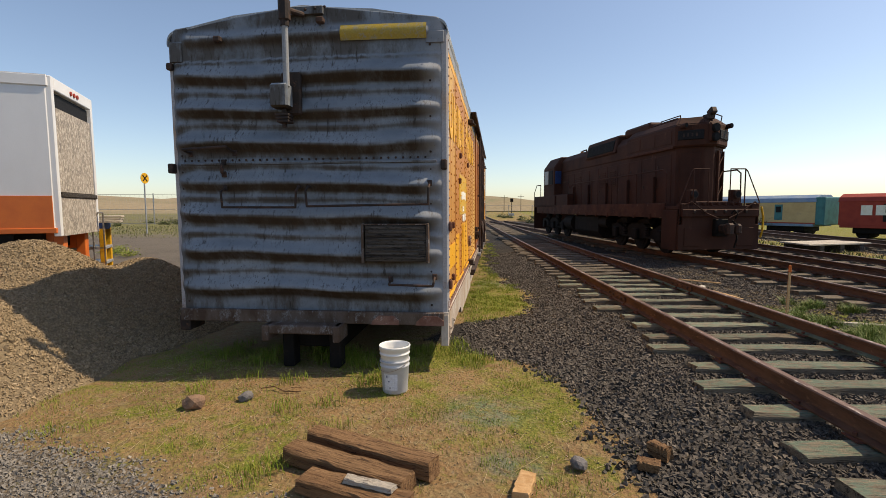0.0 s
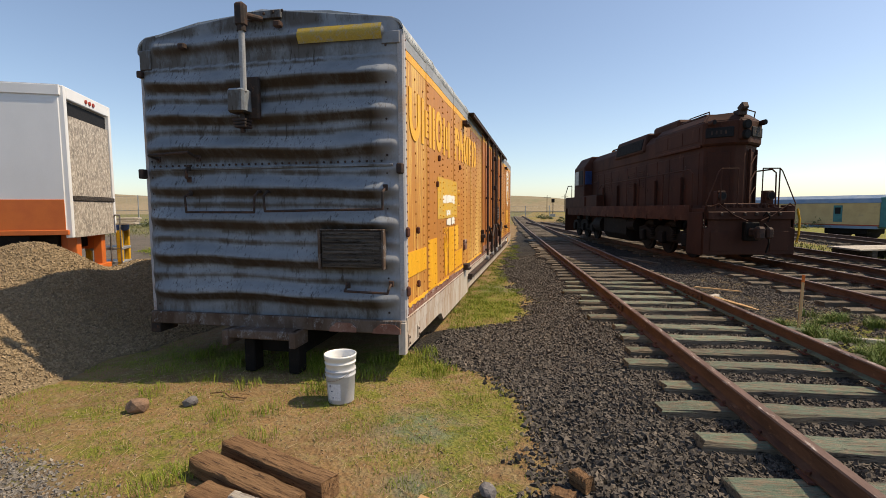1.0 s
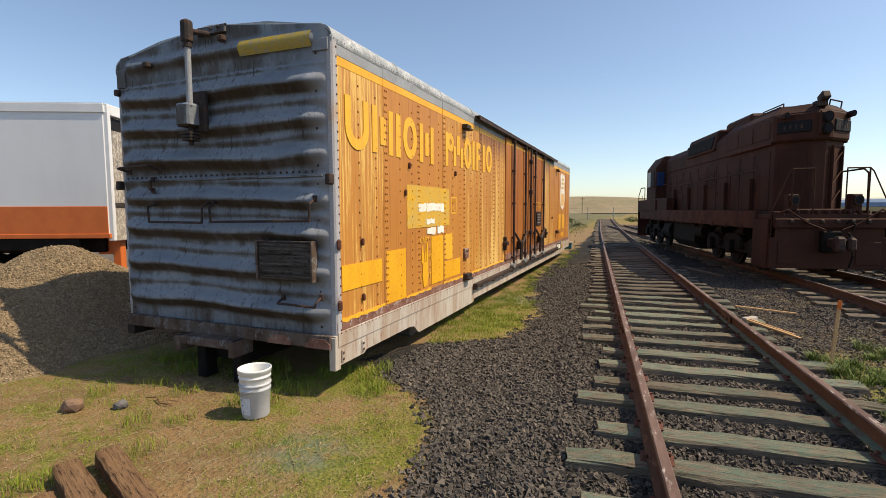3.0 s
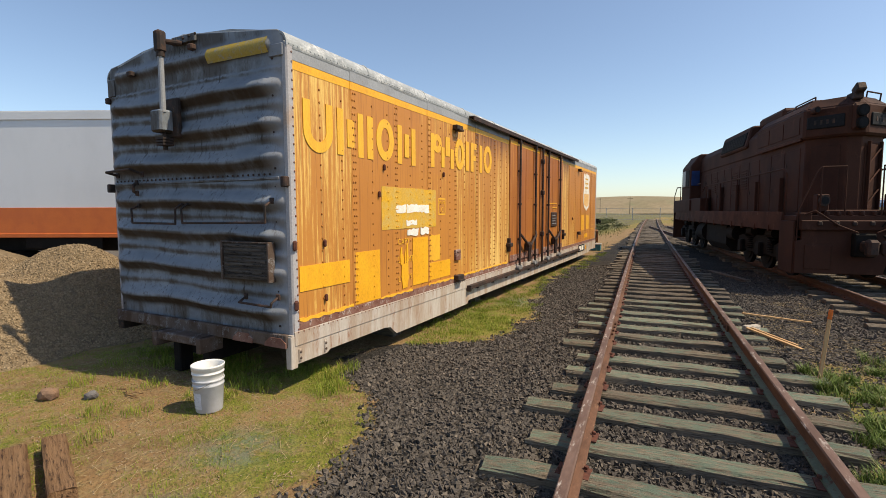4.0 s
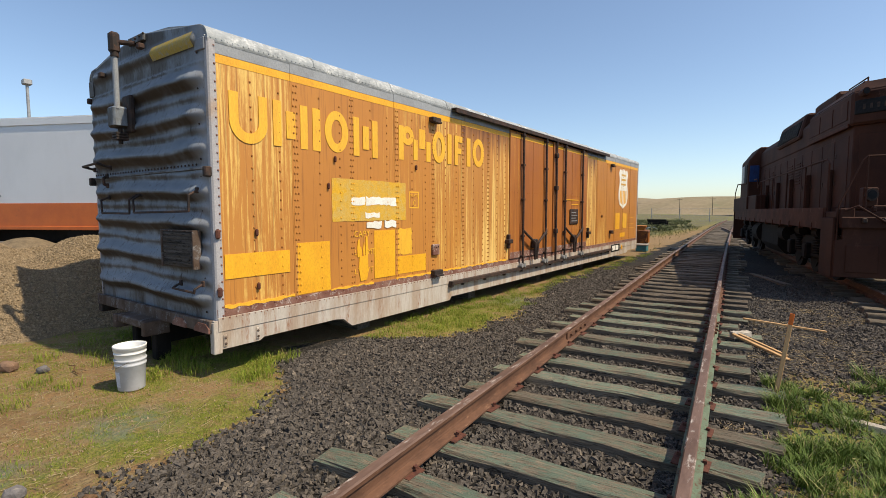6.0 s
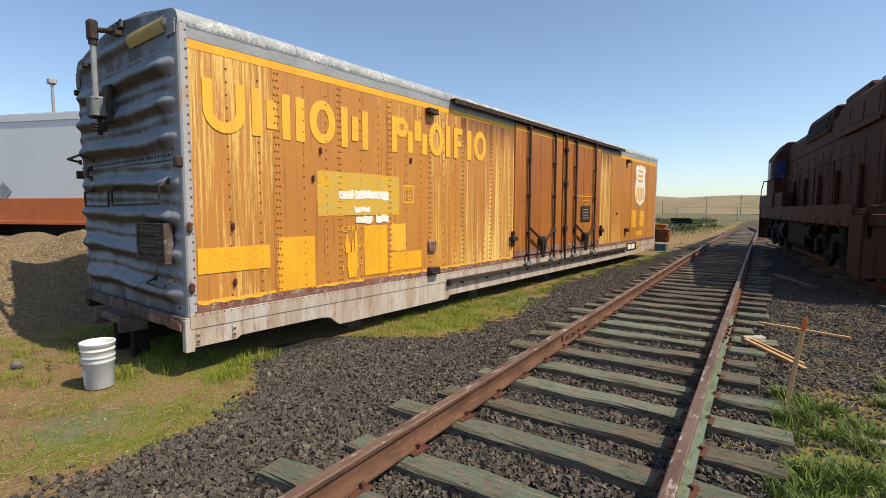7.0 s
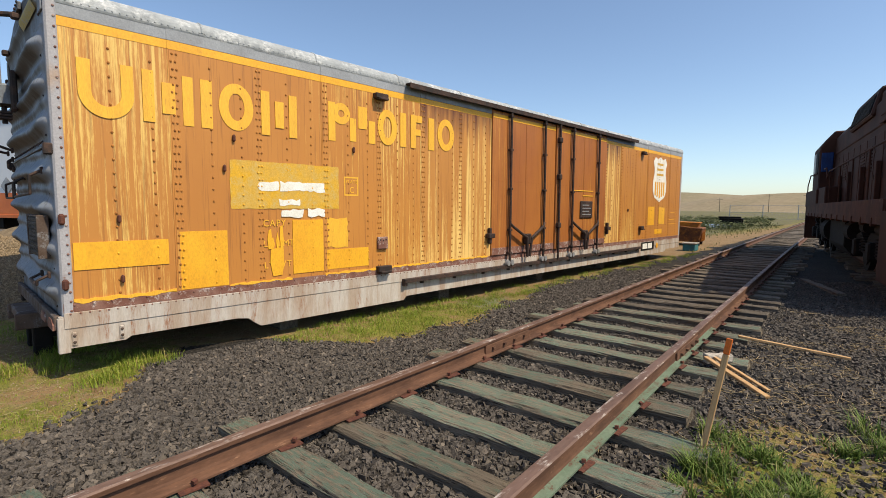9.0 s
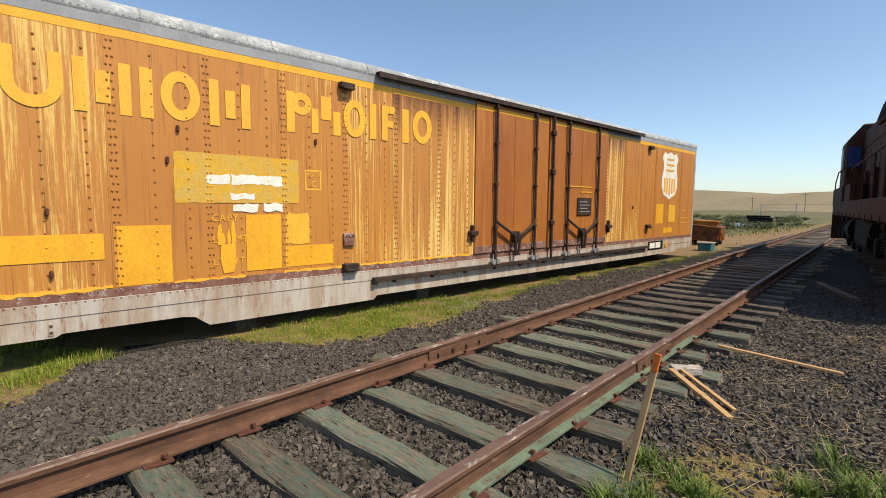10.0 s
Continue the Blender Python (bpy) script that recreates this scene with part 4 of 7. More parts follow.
# ladder stirrups, tack board, brackets along the side
for y, z, w, h in ((3.79, 3.07, 0.22, 0.07), (3.83, 0.69, 0.24, 0.08), (13.3, 3.06, 0.2, 0.07), (13.3, 1.02, 0.2, 0.08)):
    bm = box(B(), 0.0, 0.09, y - w / 2, y + w / 2, z - h / 2, z + h / 2, 0.008)
    box(bm, 0.03, 0.12, y - w / 2 + 0.02, y + w / 2 - 0.02, z - h / 2 - 0.02, z - h / 2 + 0.01, 0.006)
    part("step_bracket", bm, DARK_STEEL, car)
bm = box(B(), 0.0, 0.045, 3.73, 3.91, 0.97, 1.14, 0.008)
part("tie_down_plate", bm, MAROON, car)
v, f = bubbles([(0.046, 3.77, 1.10), (0.046, 3.87, 1.10), (0.046, 3.82, 1.09)], "x", 0.014)
raw("bolt_heads", v, f, DARK_STEEL, car)
for y, z in ((0.545, 1.44), (0.55, 0.87), (1.69, 2.30), (1.575, 1.97), (3.33, 2.31), (12.4, 1.5)):
    part("rope_hook", box(B(), 0.0, 0.04, y - 0.016, y + 0.016, z - 0.038, z + 0.038, 0.012), FASTEN, car)
for z in (1.44, 0.86):
    part("corner_lug", box(B(), 0.005, 0.05, 0.07, 0.12, z - 0.05, z + 0.05, 0.016), FASTEN, car)


# painted patches: y, y, z, z in car coordinates
def smear(y0, y1, z0, z1, material, label="", lift=0.008, rag=0.014):
    """A brushed patch with a ragged outline."""
    r = random.Random(int(1000 * y0 + 77 * z0))
    n_, m_ = max(4, int((y1 - y0) / 0.05)), max(2, int((z1 - z0) / 0.05))
    line = [(y0 + (y1 - y0) * i / n_, z0) for i in range(n_)] + [(y1, z0 + (z1 - z0) * i / m_) for i in range(m_)]
    line += [(y1 - (y1 - y0) * i / n_, z1) for i in range(n_)] + [(y0, z1 - (z1 - z0) * i / m_) for i in range(m_)]
    line = [(a_ + r.uniform(-rag, rag), b_ + r.uniform(-rag, rag)) for a_, b_ in line]
    return part("paint_patch", prism(B(), line, 0.002, lift, "x"), material, car, label)


def patch(y0, y1, z0, z1, material, label="", lift=0.008):
    return part("paint_patch", box(B(), 0.002, lift, y0, y1, z0, z1), material, car, label)


smear(1.635, 3.085, 1.535, 2.07, DULL_YELLOW, "brushed-over dull yellow paint patch", 0.0085, 0.005)
smear(1.965, 2.22, 1.745, 1.84, WHITE, "white painted-out strip", 0.0115)
smear(2.24, 2.865, 1.745, 1.85, WHITE, "white painted-out strip", 0.0115)
smear(2.23, 2.50, 1.575, 1.64, WHITE, "", 0.0115)
smear(2.25, 2.545, 1.435, 1.52, WHITE, "", 0.0105)
smear(2.615, 2.865, 1.44, 1.535, WHITE, "", 0.0105)
smear(0.16, 1.04, 0.684, 0.712, FADED_YELLOW, "", 0.0125, 0.012)
smear(1.60, 2.38, 0.684, 0.705, FADED_YELLOW, "", 0.0125, 0.011)
smear(2.86, 6.3, 0.684, 0.704, FADED_YELLOW, "", 0.0125, 0.012)
patch(0.17, 0.975, 0.98, 1.23, YELLOW, "fresh yellow paint bar")
patch(1.085, 1.585, 0.70, 1.30, YELLOW, "fresh yellow paint square")
patch(2.395, 2.835, 0.745, 1.40, YELLOW, "fresh yellow paint block")
patch(2.89, 3.575, 0.755, 1.01, YELLOW, "fresh yellow paint bar")
smear(2.90, 3.22, 1.04, 1.41, FADED_YELLOW, "scraped yellow paint patch")
# yellow paint run down in tapering drips
for y0, y1, z0, z1 in ((2.09, 2.27, 0.74, 1.08), (2.06, 2.12, 1.06, 1.30), (2.10, 2.15, 1.06, 1.20), (2.17, 2.21, 1.06, 1.26), (2.22, 2.27, 1.06, 1.34)):
    r = random.Random(int(1000 * y0))
    line = [(y0 + 0.18 * (y1 - y0), z0), (y1 - 0.15 * (y1 - y0), z0 + 0.01), (y1, z0 + 0.4 * (z1 - z0)), (y1 - 0.02 * r.random(), z1), (y0 + 0.02 * r.random(), z1 - 0.02), (y0, z0 + 0.5 * (z1 - z0))]
    part("paint_patch", prism(B(), line, 0.002, 0.0102 + 0.08 * (y0 - 2.0) * 0.02, "x"), YELLOW, car, "dripping yellow paint patch")
patch(13.85, 14.33, 1.07, 1.60, YELLOW, "yellow paint square")
smear(14.70, 15.18, 1.09, 1.58, FADED_YELLOW)
patch(14.40, 15.0, 0.80, 0.94, YELLOW)
bm = box(B(), 0.0, 0.006, 3.175, 3.41, 1.705, 1.725)
box(bm, 0.0, 0.006, 3.175, 3.41, 1.935, 1.955)
box(bm, 0.0, 0.006, 3.175, 3.195, 1.7255, 1.9345)
box(bm, 0.0, 0.006, 3.39, 3.41, 1.7255, 1.9345)
part("stencil_frame", bm, FADED_YELLOW, car)
part("placard", box(B(), 0.012, 0.03, 13.40, 14.35, 0.37, 0.60, 0.006), BLACK, car)
for k in range(2):
    part("placard_field", box(B(), 0.028, 0.034, 13.48 + 0.38 * k, 13.80 + 0.38 * k, 0.41, 0.56), WHITE, car)
bm = rod(B(), (0.012, 14.60, 0.46), (0.03, 14.60, 0.46), 0.08, 16)
part("reflector_dot", bm, YELLOW, car)

# the big brand lettering, as plain upright bars, rings and discs in its yellow
BAR = 0.105
thick = [0.009 + 0.00015 * k for k in range(60)]


def bars(spans, z0, z1):
    for y0, y1 in spans:
        part("lettering_shape", box(B(), 0.002, thick.pop(0), y0, y1, z0, z1), FADED_YELLOW, car)


def ring_shape(yc, zc, ry, rz, w=BAR):
    bm = B()
    n = 32
    rings = []
    for x in (0.002, thick.pop(0)):
        for k in (1.0, 0.0):
            rings.append([bm.verts.new((x, yc + (ry - (0 if k else w)) * math.cos(2 * math.pi * i / n), zc + (rz - (0 if k else w)) * math.sin(2 * math.pi * i / n))) for i in range(n)])
    o0, i0, o1, i1 = rings
    for i in range(n):
        j = (i + 1) % n
        for q in ((o1[i], o1[j], i1[j], i1[i]), (o0[i], o0[j], o1[j], o1[i]), (i0[i], i0[j], i1[j], i1[i])):
            bm.faces.new(q)
    bmesh.ops.recalc_face_normals(bm, faces=bm.faces[:])
    part("lettering_shape", bm, FADED_YELLOW, car)


def half_ring(yc, zc, ry, rz, w=BAR):
    """The lower half of a ring."""
    bm = B()
    prev = None
    front = thick.pop(0)
    for i in range(21):
        a_ = math.pi + math.pi * i / 20
        row = [bm.verts.new((x, yc + (ry - q) * math.cos(a_), zc + (rz - q) * math.sin(a_))) for x, q in ((0.002, 0.0), (front, 0.0), (front, w), (0.002, w))]
        if prev:
            for q in range(4):
                bm.faces.new((prev[q], prev[(q + 1) % 4], row[(q + 1) % 4], row[q]))
        prev = row
    bmesh.ops.recalc_face_normals(bm, faces=bm.faces[:])
    part("lettering_shape", bm, FADED_YELLOW, car)


bars([(0.275, 0.275 + BAR), (0.62, 0.62 + BAR)], 2.585, 2.865)
half_ring(0.50, 2.585, 0.225, 0.225)
for y0, y1 in ((0.80, 1.275), (2.025, 2.485)):
    bars([(y0, y0 + BAR), (y1 - BAR, y1)], 2.375, 2.865)
    bars([(y0 + BAR + 0.07, y1 - BAR - 0.07)], 2.47, 2.77)
bars([(1.35, 1.47)], 2.375, 2.865)
ring_shape(1.735, 2.635, 0.195, 0.25)
bars([(2.94, 3.045)], 2.40, 2.885)
ring_shape(3.14, 2.755, 0.14, 0.135, 0.09)
bars([(3.28, 3.38), (3.60, 3.71)], 2.42, 2.72)
bars([(3.42, 3.57)], 2.60, 2.89)
ring_shape(3.94, 2.67, 0.18, 0.245, 0.10)
bars([(4.185, 4.30), (4.40, 4.505), (4.775, 4.90)], 2.43, 2.91)
bars([(4.505, 4.635)], 2.81, 2.91)
bars([(4.505, 4.60)], 2.62, 2.71)
ring_shape(5.175, 2.69, 0.195, 0.245, 0.10)

# shield, plain: white field over striped yellow
half = [(0.0, 1.0), (0.38, 0.945), (0.72, 0.985), (1.0, 0.87), (0.84, 0.76), (0.82, 0.62), (0.98, 0.46), (0.98, 0.25), (0.72, 0.10), (0.3, 0.05), (0.0, 0.0)]
outline = [(14.68 + 0.55 * u, 1.73 + 1.31 * w) for u, w in half] + [(14.68 - 0.55 * u, 1.73 + 1.31 * w) for u, w in half[-2:0:-1]]
shield = part("shield", prism(B(), outline, 0.002, 0.010, "x"), WHITE, car, "plain white shield shape with yellow stripes")
for k in range(5):
    part("shield_stripe", box(B(), 0.008, 0.013, 14.285 + 0.17 * k, 14.385 + 0.17 * k, 1.86 + 0.035 * abs(k - 2), 2.32), YELLOW, shield)
for k in range(3):
    part("print_bar", box(B(), 0.008, 0.0125, 14.40 + 0.02 * k, 14.95 - 0.02 * k, 2.50 + 0.15 * k, 2.56 + 0.15 * k), DULL_YELLOW, shield)
for y0, y1, z in ((15.6, 16.1, 1.2), (15.6, 16.15, 1.06), (15.7, 16.1, 1.42), (9.2, 10.3, 1.93), (9.8, 10.3, 1.82)):
    part("print_bar", box(B(), 0.038 if y0 < 11 else 0.002, 0.042 if y0 < 11 else 0.009, y0, y1, z, z + 0.020), FADED_YELLOW, car)


def words(text, y, z, size, material):
    """Stencilled words on the side, read from the +x side, one part a letter."""
    for letter in text:
        if letter == " ":
            y += 0.32 * size
            continue
        cu = bpy.data.curves.new("words", "FONT")
        cu.body, cu.size, cu.extrude = letter, size, 0.002
        tmp = new("words_tmp", cu)
        me = bpy.data.meshes.new_from_object(tmp.evaluated_get(bpy.context.evaluated_depsgraph_get()))
        bpy.data.objects.remove(tmp)
        me.materials.clear()
        me.materials.append(material)
        ob = new("stencilled_letter", me)
        ob.parent = car
        ob.matrix_local = Matrix.Translation((0.007, y, z)) @ Matrix(((0, 0, 1, 0), (1, 0, 0, 0), (0, 1, 0, 0), (0, 0, 0, 1)))
        y += max(v.co.x for v in me.vertices) + 0.09 * size


words("CAPY", 2.01, 1.33, 0.11, FADED_YELLOW)
words("LD LMT", 2.01, 1.09, 0.11, FADED_YELLOW)
words("LT WT", 2.01, 0.84, 0.11, FADED_YELLOW)
words("PLATE", 3.20, 1.87, 0.062, FADED_YELLOW)
words("C", 3.26, 1.745, 0.11, FADED_YELLOW)

# roof: pressed sheets with a rounded eave
def roof_sheet(y0, y1, lift):
    bm = B()
    prof = []
    for k in range(7):
        a = math.pi / 2 * k / 6
        prof.append((-0.10 + 0.115 * math.cos(a), EAVE - 0.03 + 0.12 * math.sin(a)))
    prof += [(-CAR_W * 0.25, RIDGE - 0.055), (-CAR_W / 2, RIDGE)]
    prof = [(0.015, EAVE - 0.05)] + prof
    prof += [(-CAR_W - u, w) for u, w in prof[-2::-1]]
    prof = [(u, w + lift) for u, w in prof]
    inner = [(u * 0.995 - 0.007, w - 0.02) for u, w in prof]
    prism(bm, prof + inner[::-1], y0, y1, "y")
    return part("roof_sheet", bm, ROOF, car)


n = 12
for k in range(n):
    y0 = CAR_L * k / n
    roof_sheet(y0 if k else 0.066, y0 + CAR_L / n, 0.0)
    if k:
        bm = B()
        for i in range(7):
            a0 = math.pi / 2 * i / 6
            p = (-0.10 + 0.114 * math.cos(a0), y0, EAVE - 0.03 + 0.119 * math.sin(a0))
            if i:
                rod(bm, last, p, 0.011, 6)
            last = p
        rod(bm, last, (-CAR_W / 2, y0, RIDGE + 0.005), 0.016, 6)
        part("roof_seam", bm, ROOF, car)
v, f = bubbles([(0.016, 0.04 + 0.06 * i, EAVE - 0.035) for i in range(274)], "x", 0.009)
raw("rivets", v, f, ROOF, car)


# ---- locomotive ----
# local x across (+ to the east), y along from the near pilot plate, z up
loco = thing("locomotive", pose(6.47, 13.3, 0, 0, 0, 11.3) @ Matrix.Diagonal((0.77, 0.952, 0.945, 1)), "brown six-axle diesel locomotive, paint faded and matt", "locomotive")
DECK, LEN, HW = 1.76, 14.9, 1.50
part("underframe", box(B(), -HW, HW, 0.7, LEN - 0.6, 1.46, DECK, 0.01), PRIMER, loco)
for s in (-1, 1):
    p = part("side_sill", box(B(), s * HW - 0.03, s * HW + 0.03, 0.75, LEN - 0.7, 1.42, 1.86, 0.008), PRIMER_LIGHT, loco, "dusty paler side sill")
    for k in range(12):
        part("stake_pocket", box(B(), s * HW - 0.05, s * HW + 0.05, 1.5 + 1.05 * k, 1.6 + 1.05 * k, 1.38, 1.54, 0.01), PRIMER_LIGHT, p)
# near end: pilot, platform, steps
bm = B()
prism(bm, [(-HW, 0.52), (HW, 0.52), (HW, 1.22), (1.36, 1.25), (1.36, 1.60), (-1.36, 1.60), (-1.36, 1.25), (-HW, 1.22)], 0.0, 0.08, "y", 0.01)
pilot = part("pilot", bm, PRIMER, loco, "brown end pilot plate")
part("end_platform", box(B(), -1.48, 1.48, 0.03, 0.95, 1.66, DECK + 0.02, 0.015), PRIMER, loco)
part("end_beam", box(B(), -1.42, 1.42, -0.08, 0.12, 1.46, 1.68, 0.02), PRIMER, loco)
for s in (-1, 1):
    bm = box(B(), s * HW - 0.03, s * HW + 0.03, 0.06, 0.85, 0.50, 1.66, 0.01)
    part("step_side", bm, PRIMER, loco)
    for z in (0.6, 0.95, 1.3):
        part("step", box(B(), s * 1.2 - 0.28, s * 1.2 + 0.28, 0.15, 0.70, z - 0.02, z + 0.02, 0.005), PRIMER, loco)
    part("corner_riser", box(B(), s * 1.30 - 0.14, s * 1.30 + 0.14, -0.04, 0.22, 1.52, 1.84, 0.015), PRIMER, loco)
    part("uncoupling_lever", bent(B(), [(s * 1.36, -0.09, 1.80), (s * 1.15, -0.16, 1.88), (s * 0.6, -0.16, 1.56), (s * 0.2, -0.18, 1.42)], 0.02, 6), PRIMER, loco)
    part("pilot_plate", box(B(), s * 0.98 - 0.30, s * 0.98 + 0.30, -0.02, 0.0, 0.62, 1.15, 0.008), PRIMER, pilot)
bm = box(B(), -0.24, 0.24, -0.14, 0.05, 0.90, 1.40, 0.03)
cp = part("coupler_pocket", bm, BLACK, loco)
bm = box(B(), -0.13, 0.13, -0.55, -0.10, 1.02, 1.24, 0.04)
box(bm, -0.26, -0.02, -0.71, -0.49, 0.96, 1.30, 0.05)
box(bm, 0.05, 0.24, -0.71, -0.53, 0.98, 1.28, 0.05)
part("knuckle", bm, DARK_STEEL, cp)
part("brake_hose", bent(B(), [(0.42, -0.08, 1.35), (0.42, -0.24, 1.25), (0.40, -0.32, 0.85), (0.36, -0.26, 0.58)], 0.028, 8), BLACK, loco)
part("brake_hose", bent(B(), [(0.30, -0.16, 1.55), (0.36, -0.22, 1.65), (0.48, -0.22, 1.55), (0.46, -0.16, 1.4)], 0.02, 8), BLACK, loco)
for k in range(6):
    part("hose_valve", box(B(), -1.05 + 0.38 * k, -0.95 + 0.38 * k, -0.13, -0.02, 1.56, 1.66, 0.02), DARK_STEEL, loco)
for k in range(7):
    part("bolt_block", box(B(), -0.78 + 0.26 * k - 0.05, -0.78 + 0.26 * k + 0.05, 0.02, 0.14, 1.76, 1.88, 0.03), PRIMER, loco)
part("hood_step", box(B(), -0.75, 0.75, 0.18, 0.6, 1.76, 1.90, 0.02), PRIMER, loco)
# yellow hose at the far corner
part("yellow_hose", bent(B(), [(1.52, -0.03, 1.75), (1.57, -0.07, 1.45), (1.56, -0.07, 1.05), (1.53, -0.03, 0.85)], 0.03, 8), YELLOW_STEEL, loco)

# long hood: V-shaped end, overhanging upper section with the number boards
HOOD, TOP = 0.92, 4.20
bm = B()
prism(bm, [(-HOOD, 1.02), (-HOOD, 12.0), (HOOD, 12.0), (HOOD, 1.02), (0.17, 0.56), (-0.17, 0.56)], DECK, 3.56, "z", 0.02)
hood = part("hood", bm, PRIMER, loco)
bm = B()
prism(bm, [(-1.02, 0.94), (-1.02, 4.1), (1.02, 4.1), (1.02, 0.94), (0.20, 0.42), (-0.20, 0.42)], 3.52, TOP, "z", 0.05)
part("radiator_section", bm, PRIMER, loco)
bm = B()
lo = [bm.verts.new(p) for p in ((-1.02, 0.94, TOP - 0.03), (-1.02, 4.1, TOP - 0.03), (1.02, 4.1, TOP - 0.03), (1.02, 0.94, TOP - 0.03), (0.20, 0.42, TOP - 0.03), (-0.20, 0.42, TOP - 0.03))]
hi = [bm.verts.new(p) for p in ((-0.72, 1.15, TOP + 0.22), (-0.72, 4.1, TOP + 0.22), (0.72, 4.1, TOP + 0.22), (0.72, 1.15, TOP + 0.22), (0.15, 0.75, TOP + 0.22), (-0.15, 0.75, TOP + 0.22))]
for i in range(6):
    bm.faces.new((lo[i], lo[(i + 1) % 6], hi[(i + 1) % 6], hi[i]))
bm.faces.new(hi)
bm.faces.new(lo[::-1])
bmesh.ops.recalc_face_normals(bm, faces=bm.faces[:])
bmesh.ops.bevel(bm, geom=list(bm.edges), offset=0.05, segments=2, affect="EDGES")
part("hood_roof", bm, PRIMER, loco)
bm = prism(B(), [(-0.95, 3.50), (-0.95, TOP - 0.16), (-0.70, TOP + 0.10), (0.70, TOP + 0.10), (0.95, TOP - 0.16), (0.95, 3.50)], 4.1, 12.1, "y", 0.03)
part("hood_roof", bm, PRIMER, loco)
part("roof_hatch", box(B(), -0.66, 0.66, 1.4, 2.9, TOP + 0.20, TOP + 0.29, 0.04), PRIMER, loco)
part("roof_hatch", box(B(), -0.68, 0.68, 3.0, 4.9, TOP + 0.14, TOP + 0.44, 0.08), PRIMER, loco)
bm = prism(B(), [(-1.06, 3.82), (-0.88, TOP + 0.26), (-0.80, TOP + 0.30), (0.80, TOP + 0.30), (0.88, TOP + 0.26), (1.06, 3.82)], 5.0, 8.0, "y", 0.05)
blister = part("dynamic_brake_blister", bm, PRIMER, loco)
for s in (-1, 1):
    m2 = Matrix.Translation((s * 0.985, 6.5, 4.12)) @ Matrix.Rotation(-s * 0.30, 4, "Y")
    bm = box(B(), -0.02, 0.02, -1.3, 1.3, -0.22, 0.22, 0.01, m2)
    gr = part("brake_grille", bm, SLATE, blister, "dark slatted grille")
    for k in range(9):
        part("slat", box(B(), -0.03, 0.03, -1.28, 1.28, -0.20 + 0.046 * k, -0.18 + 0.046 * k, 0.0, m2), BLACK, gr)
    fr = part("radiator_frame", box(B(), s * 1.02 - 0.02, s * 1.02 + 0.02, 1.05, 4.1, 3.50, 3.58, 0.01), PRIMER_LIGHT, loco)
    for y0, y1 in ((1.15, 2.05), (2.12, 3.02), (3.09, 3.99)):
        part("shutter", box(B(), s * 1.025 - 0.012, s * 1.025 + 0.012, y0, y1, 3.66, 4.06, 0.006), PRIMER, fr)
    # hood doors with latches and louvres
    for k in range(11):
        y = 1.25 + 0.92 * k
        dr = part("hood_door", box(B(), s * HOOD - 0.014, s * HOOD + 0.014, y, y + 0.85, 1.86, 3.36, 0.010), PRIMER, loco)
        part("latch", box(B(), s * HOOD - 0.03, s * HOOD + 0.03, y + 0.74, y + 0.79, 2.35, 2.47, 0.006), DARK_STEEL, dr)
        part("latch", box(B(), s * HOOD - 0.03, s * HOOD + 0.03, y + 0.74, y + 0.79, 2.95, 3.05, 0.006), DARK_STEEL, dr)
        if k in (4, 5, 8):
            for q in range(8):
                part("louvre", box(B(), s * HOOD - 0.035, s * HOOD + 0.035, y + 0.15, y + 0.65, 2.55 + 0.08 * q, 2.59 + 0.08 * q, 0.008), PRIMER, dr)
    for k in range(5):
        part("post_rib", box(B(), s * 1.0 - 0.06, s * 1.0 + 0.06, 2.1 + 1.84 * k, 2.17 + 1.84 * k, DECK, 2.72, 0.015), PRIMER, loco)
    # side handrail
    bm = bent(B(), [(s * 1.44, 0.75, DECK), (s * 1.44, 0.78, 2.75), (s * 1.44, 0.95, 2.86), (s * 1.44, 8.6, 2.80), (s * 1.44, 9.0, 2.62), (s * 1.44, 9.3, 2.95), (s * 1.44, 9.9, 2.95)], 0.022, 8)
    part("handrail", bm, PRIMER, loco)
    for k in range(4):
        part("handrail_post", rod(B(), (s * 1.44, 2.6 + 1.9 * k, DECK), (s * 1.44, 2.6 + 1.9 * k, 2.84), 0.02, 8), PRIMER, loco)
    # end handrails
    bm = bent(B(), [(s * 1.46, 0.05, 1.0), (s * 1.46, 0.0, 1.9), (s * 1.04, 0.05, 2.74), (s * 0.95, 0.05, 2.82), (s * 0.40, 0.05, 2.82), (s * 0.40, 0.05, DECK)], 0.017, 8)
    part("end_handrail", bm, PRIMER, loco)
    part("handrail_post", rod(B(), (s * 0.95, 0.05, 2.82), (s * 0.95, 0.05, DECK), 0.02, 8), PRIMER, loco)
    # marker lights on the platform and hood
    cl = part("classification_light", box(B(), s * 0.80 - 0.14, s * 0.80 + 0.14, 0.22, 0.44, 1.86, 2.24, 0.02), PRIMER, loco)
    part("lens_ring", rod(B(), (s * 0.80, 0.14, 2.10), (s * 0.80, 0.24, 2.10), 0.12, 18), DARK_STEEL, cl)
    part("lens", rod(B(), (s * 0.80, 0.13, 2.10), (s * 0.80, 0.15, 2.10), 0.085, 18), SLATE, cl)
    mk = part("marker_lamp", rod(B(), (s * 0.86, 0.62, 4.13), (s * 0.86, 0.86, 4.13), 0.075, 14), PRIMER, loco)
    part("lens", rod(B(), (s * 0.86, 0.605, 4.13), (s * 0.86, 0.625, 4.13), 0.055, 14), SLATE, mk)
    # number boards on the slanted faces
    ang = math.atan2(0.52, 0.82)
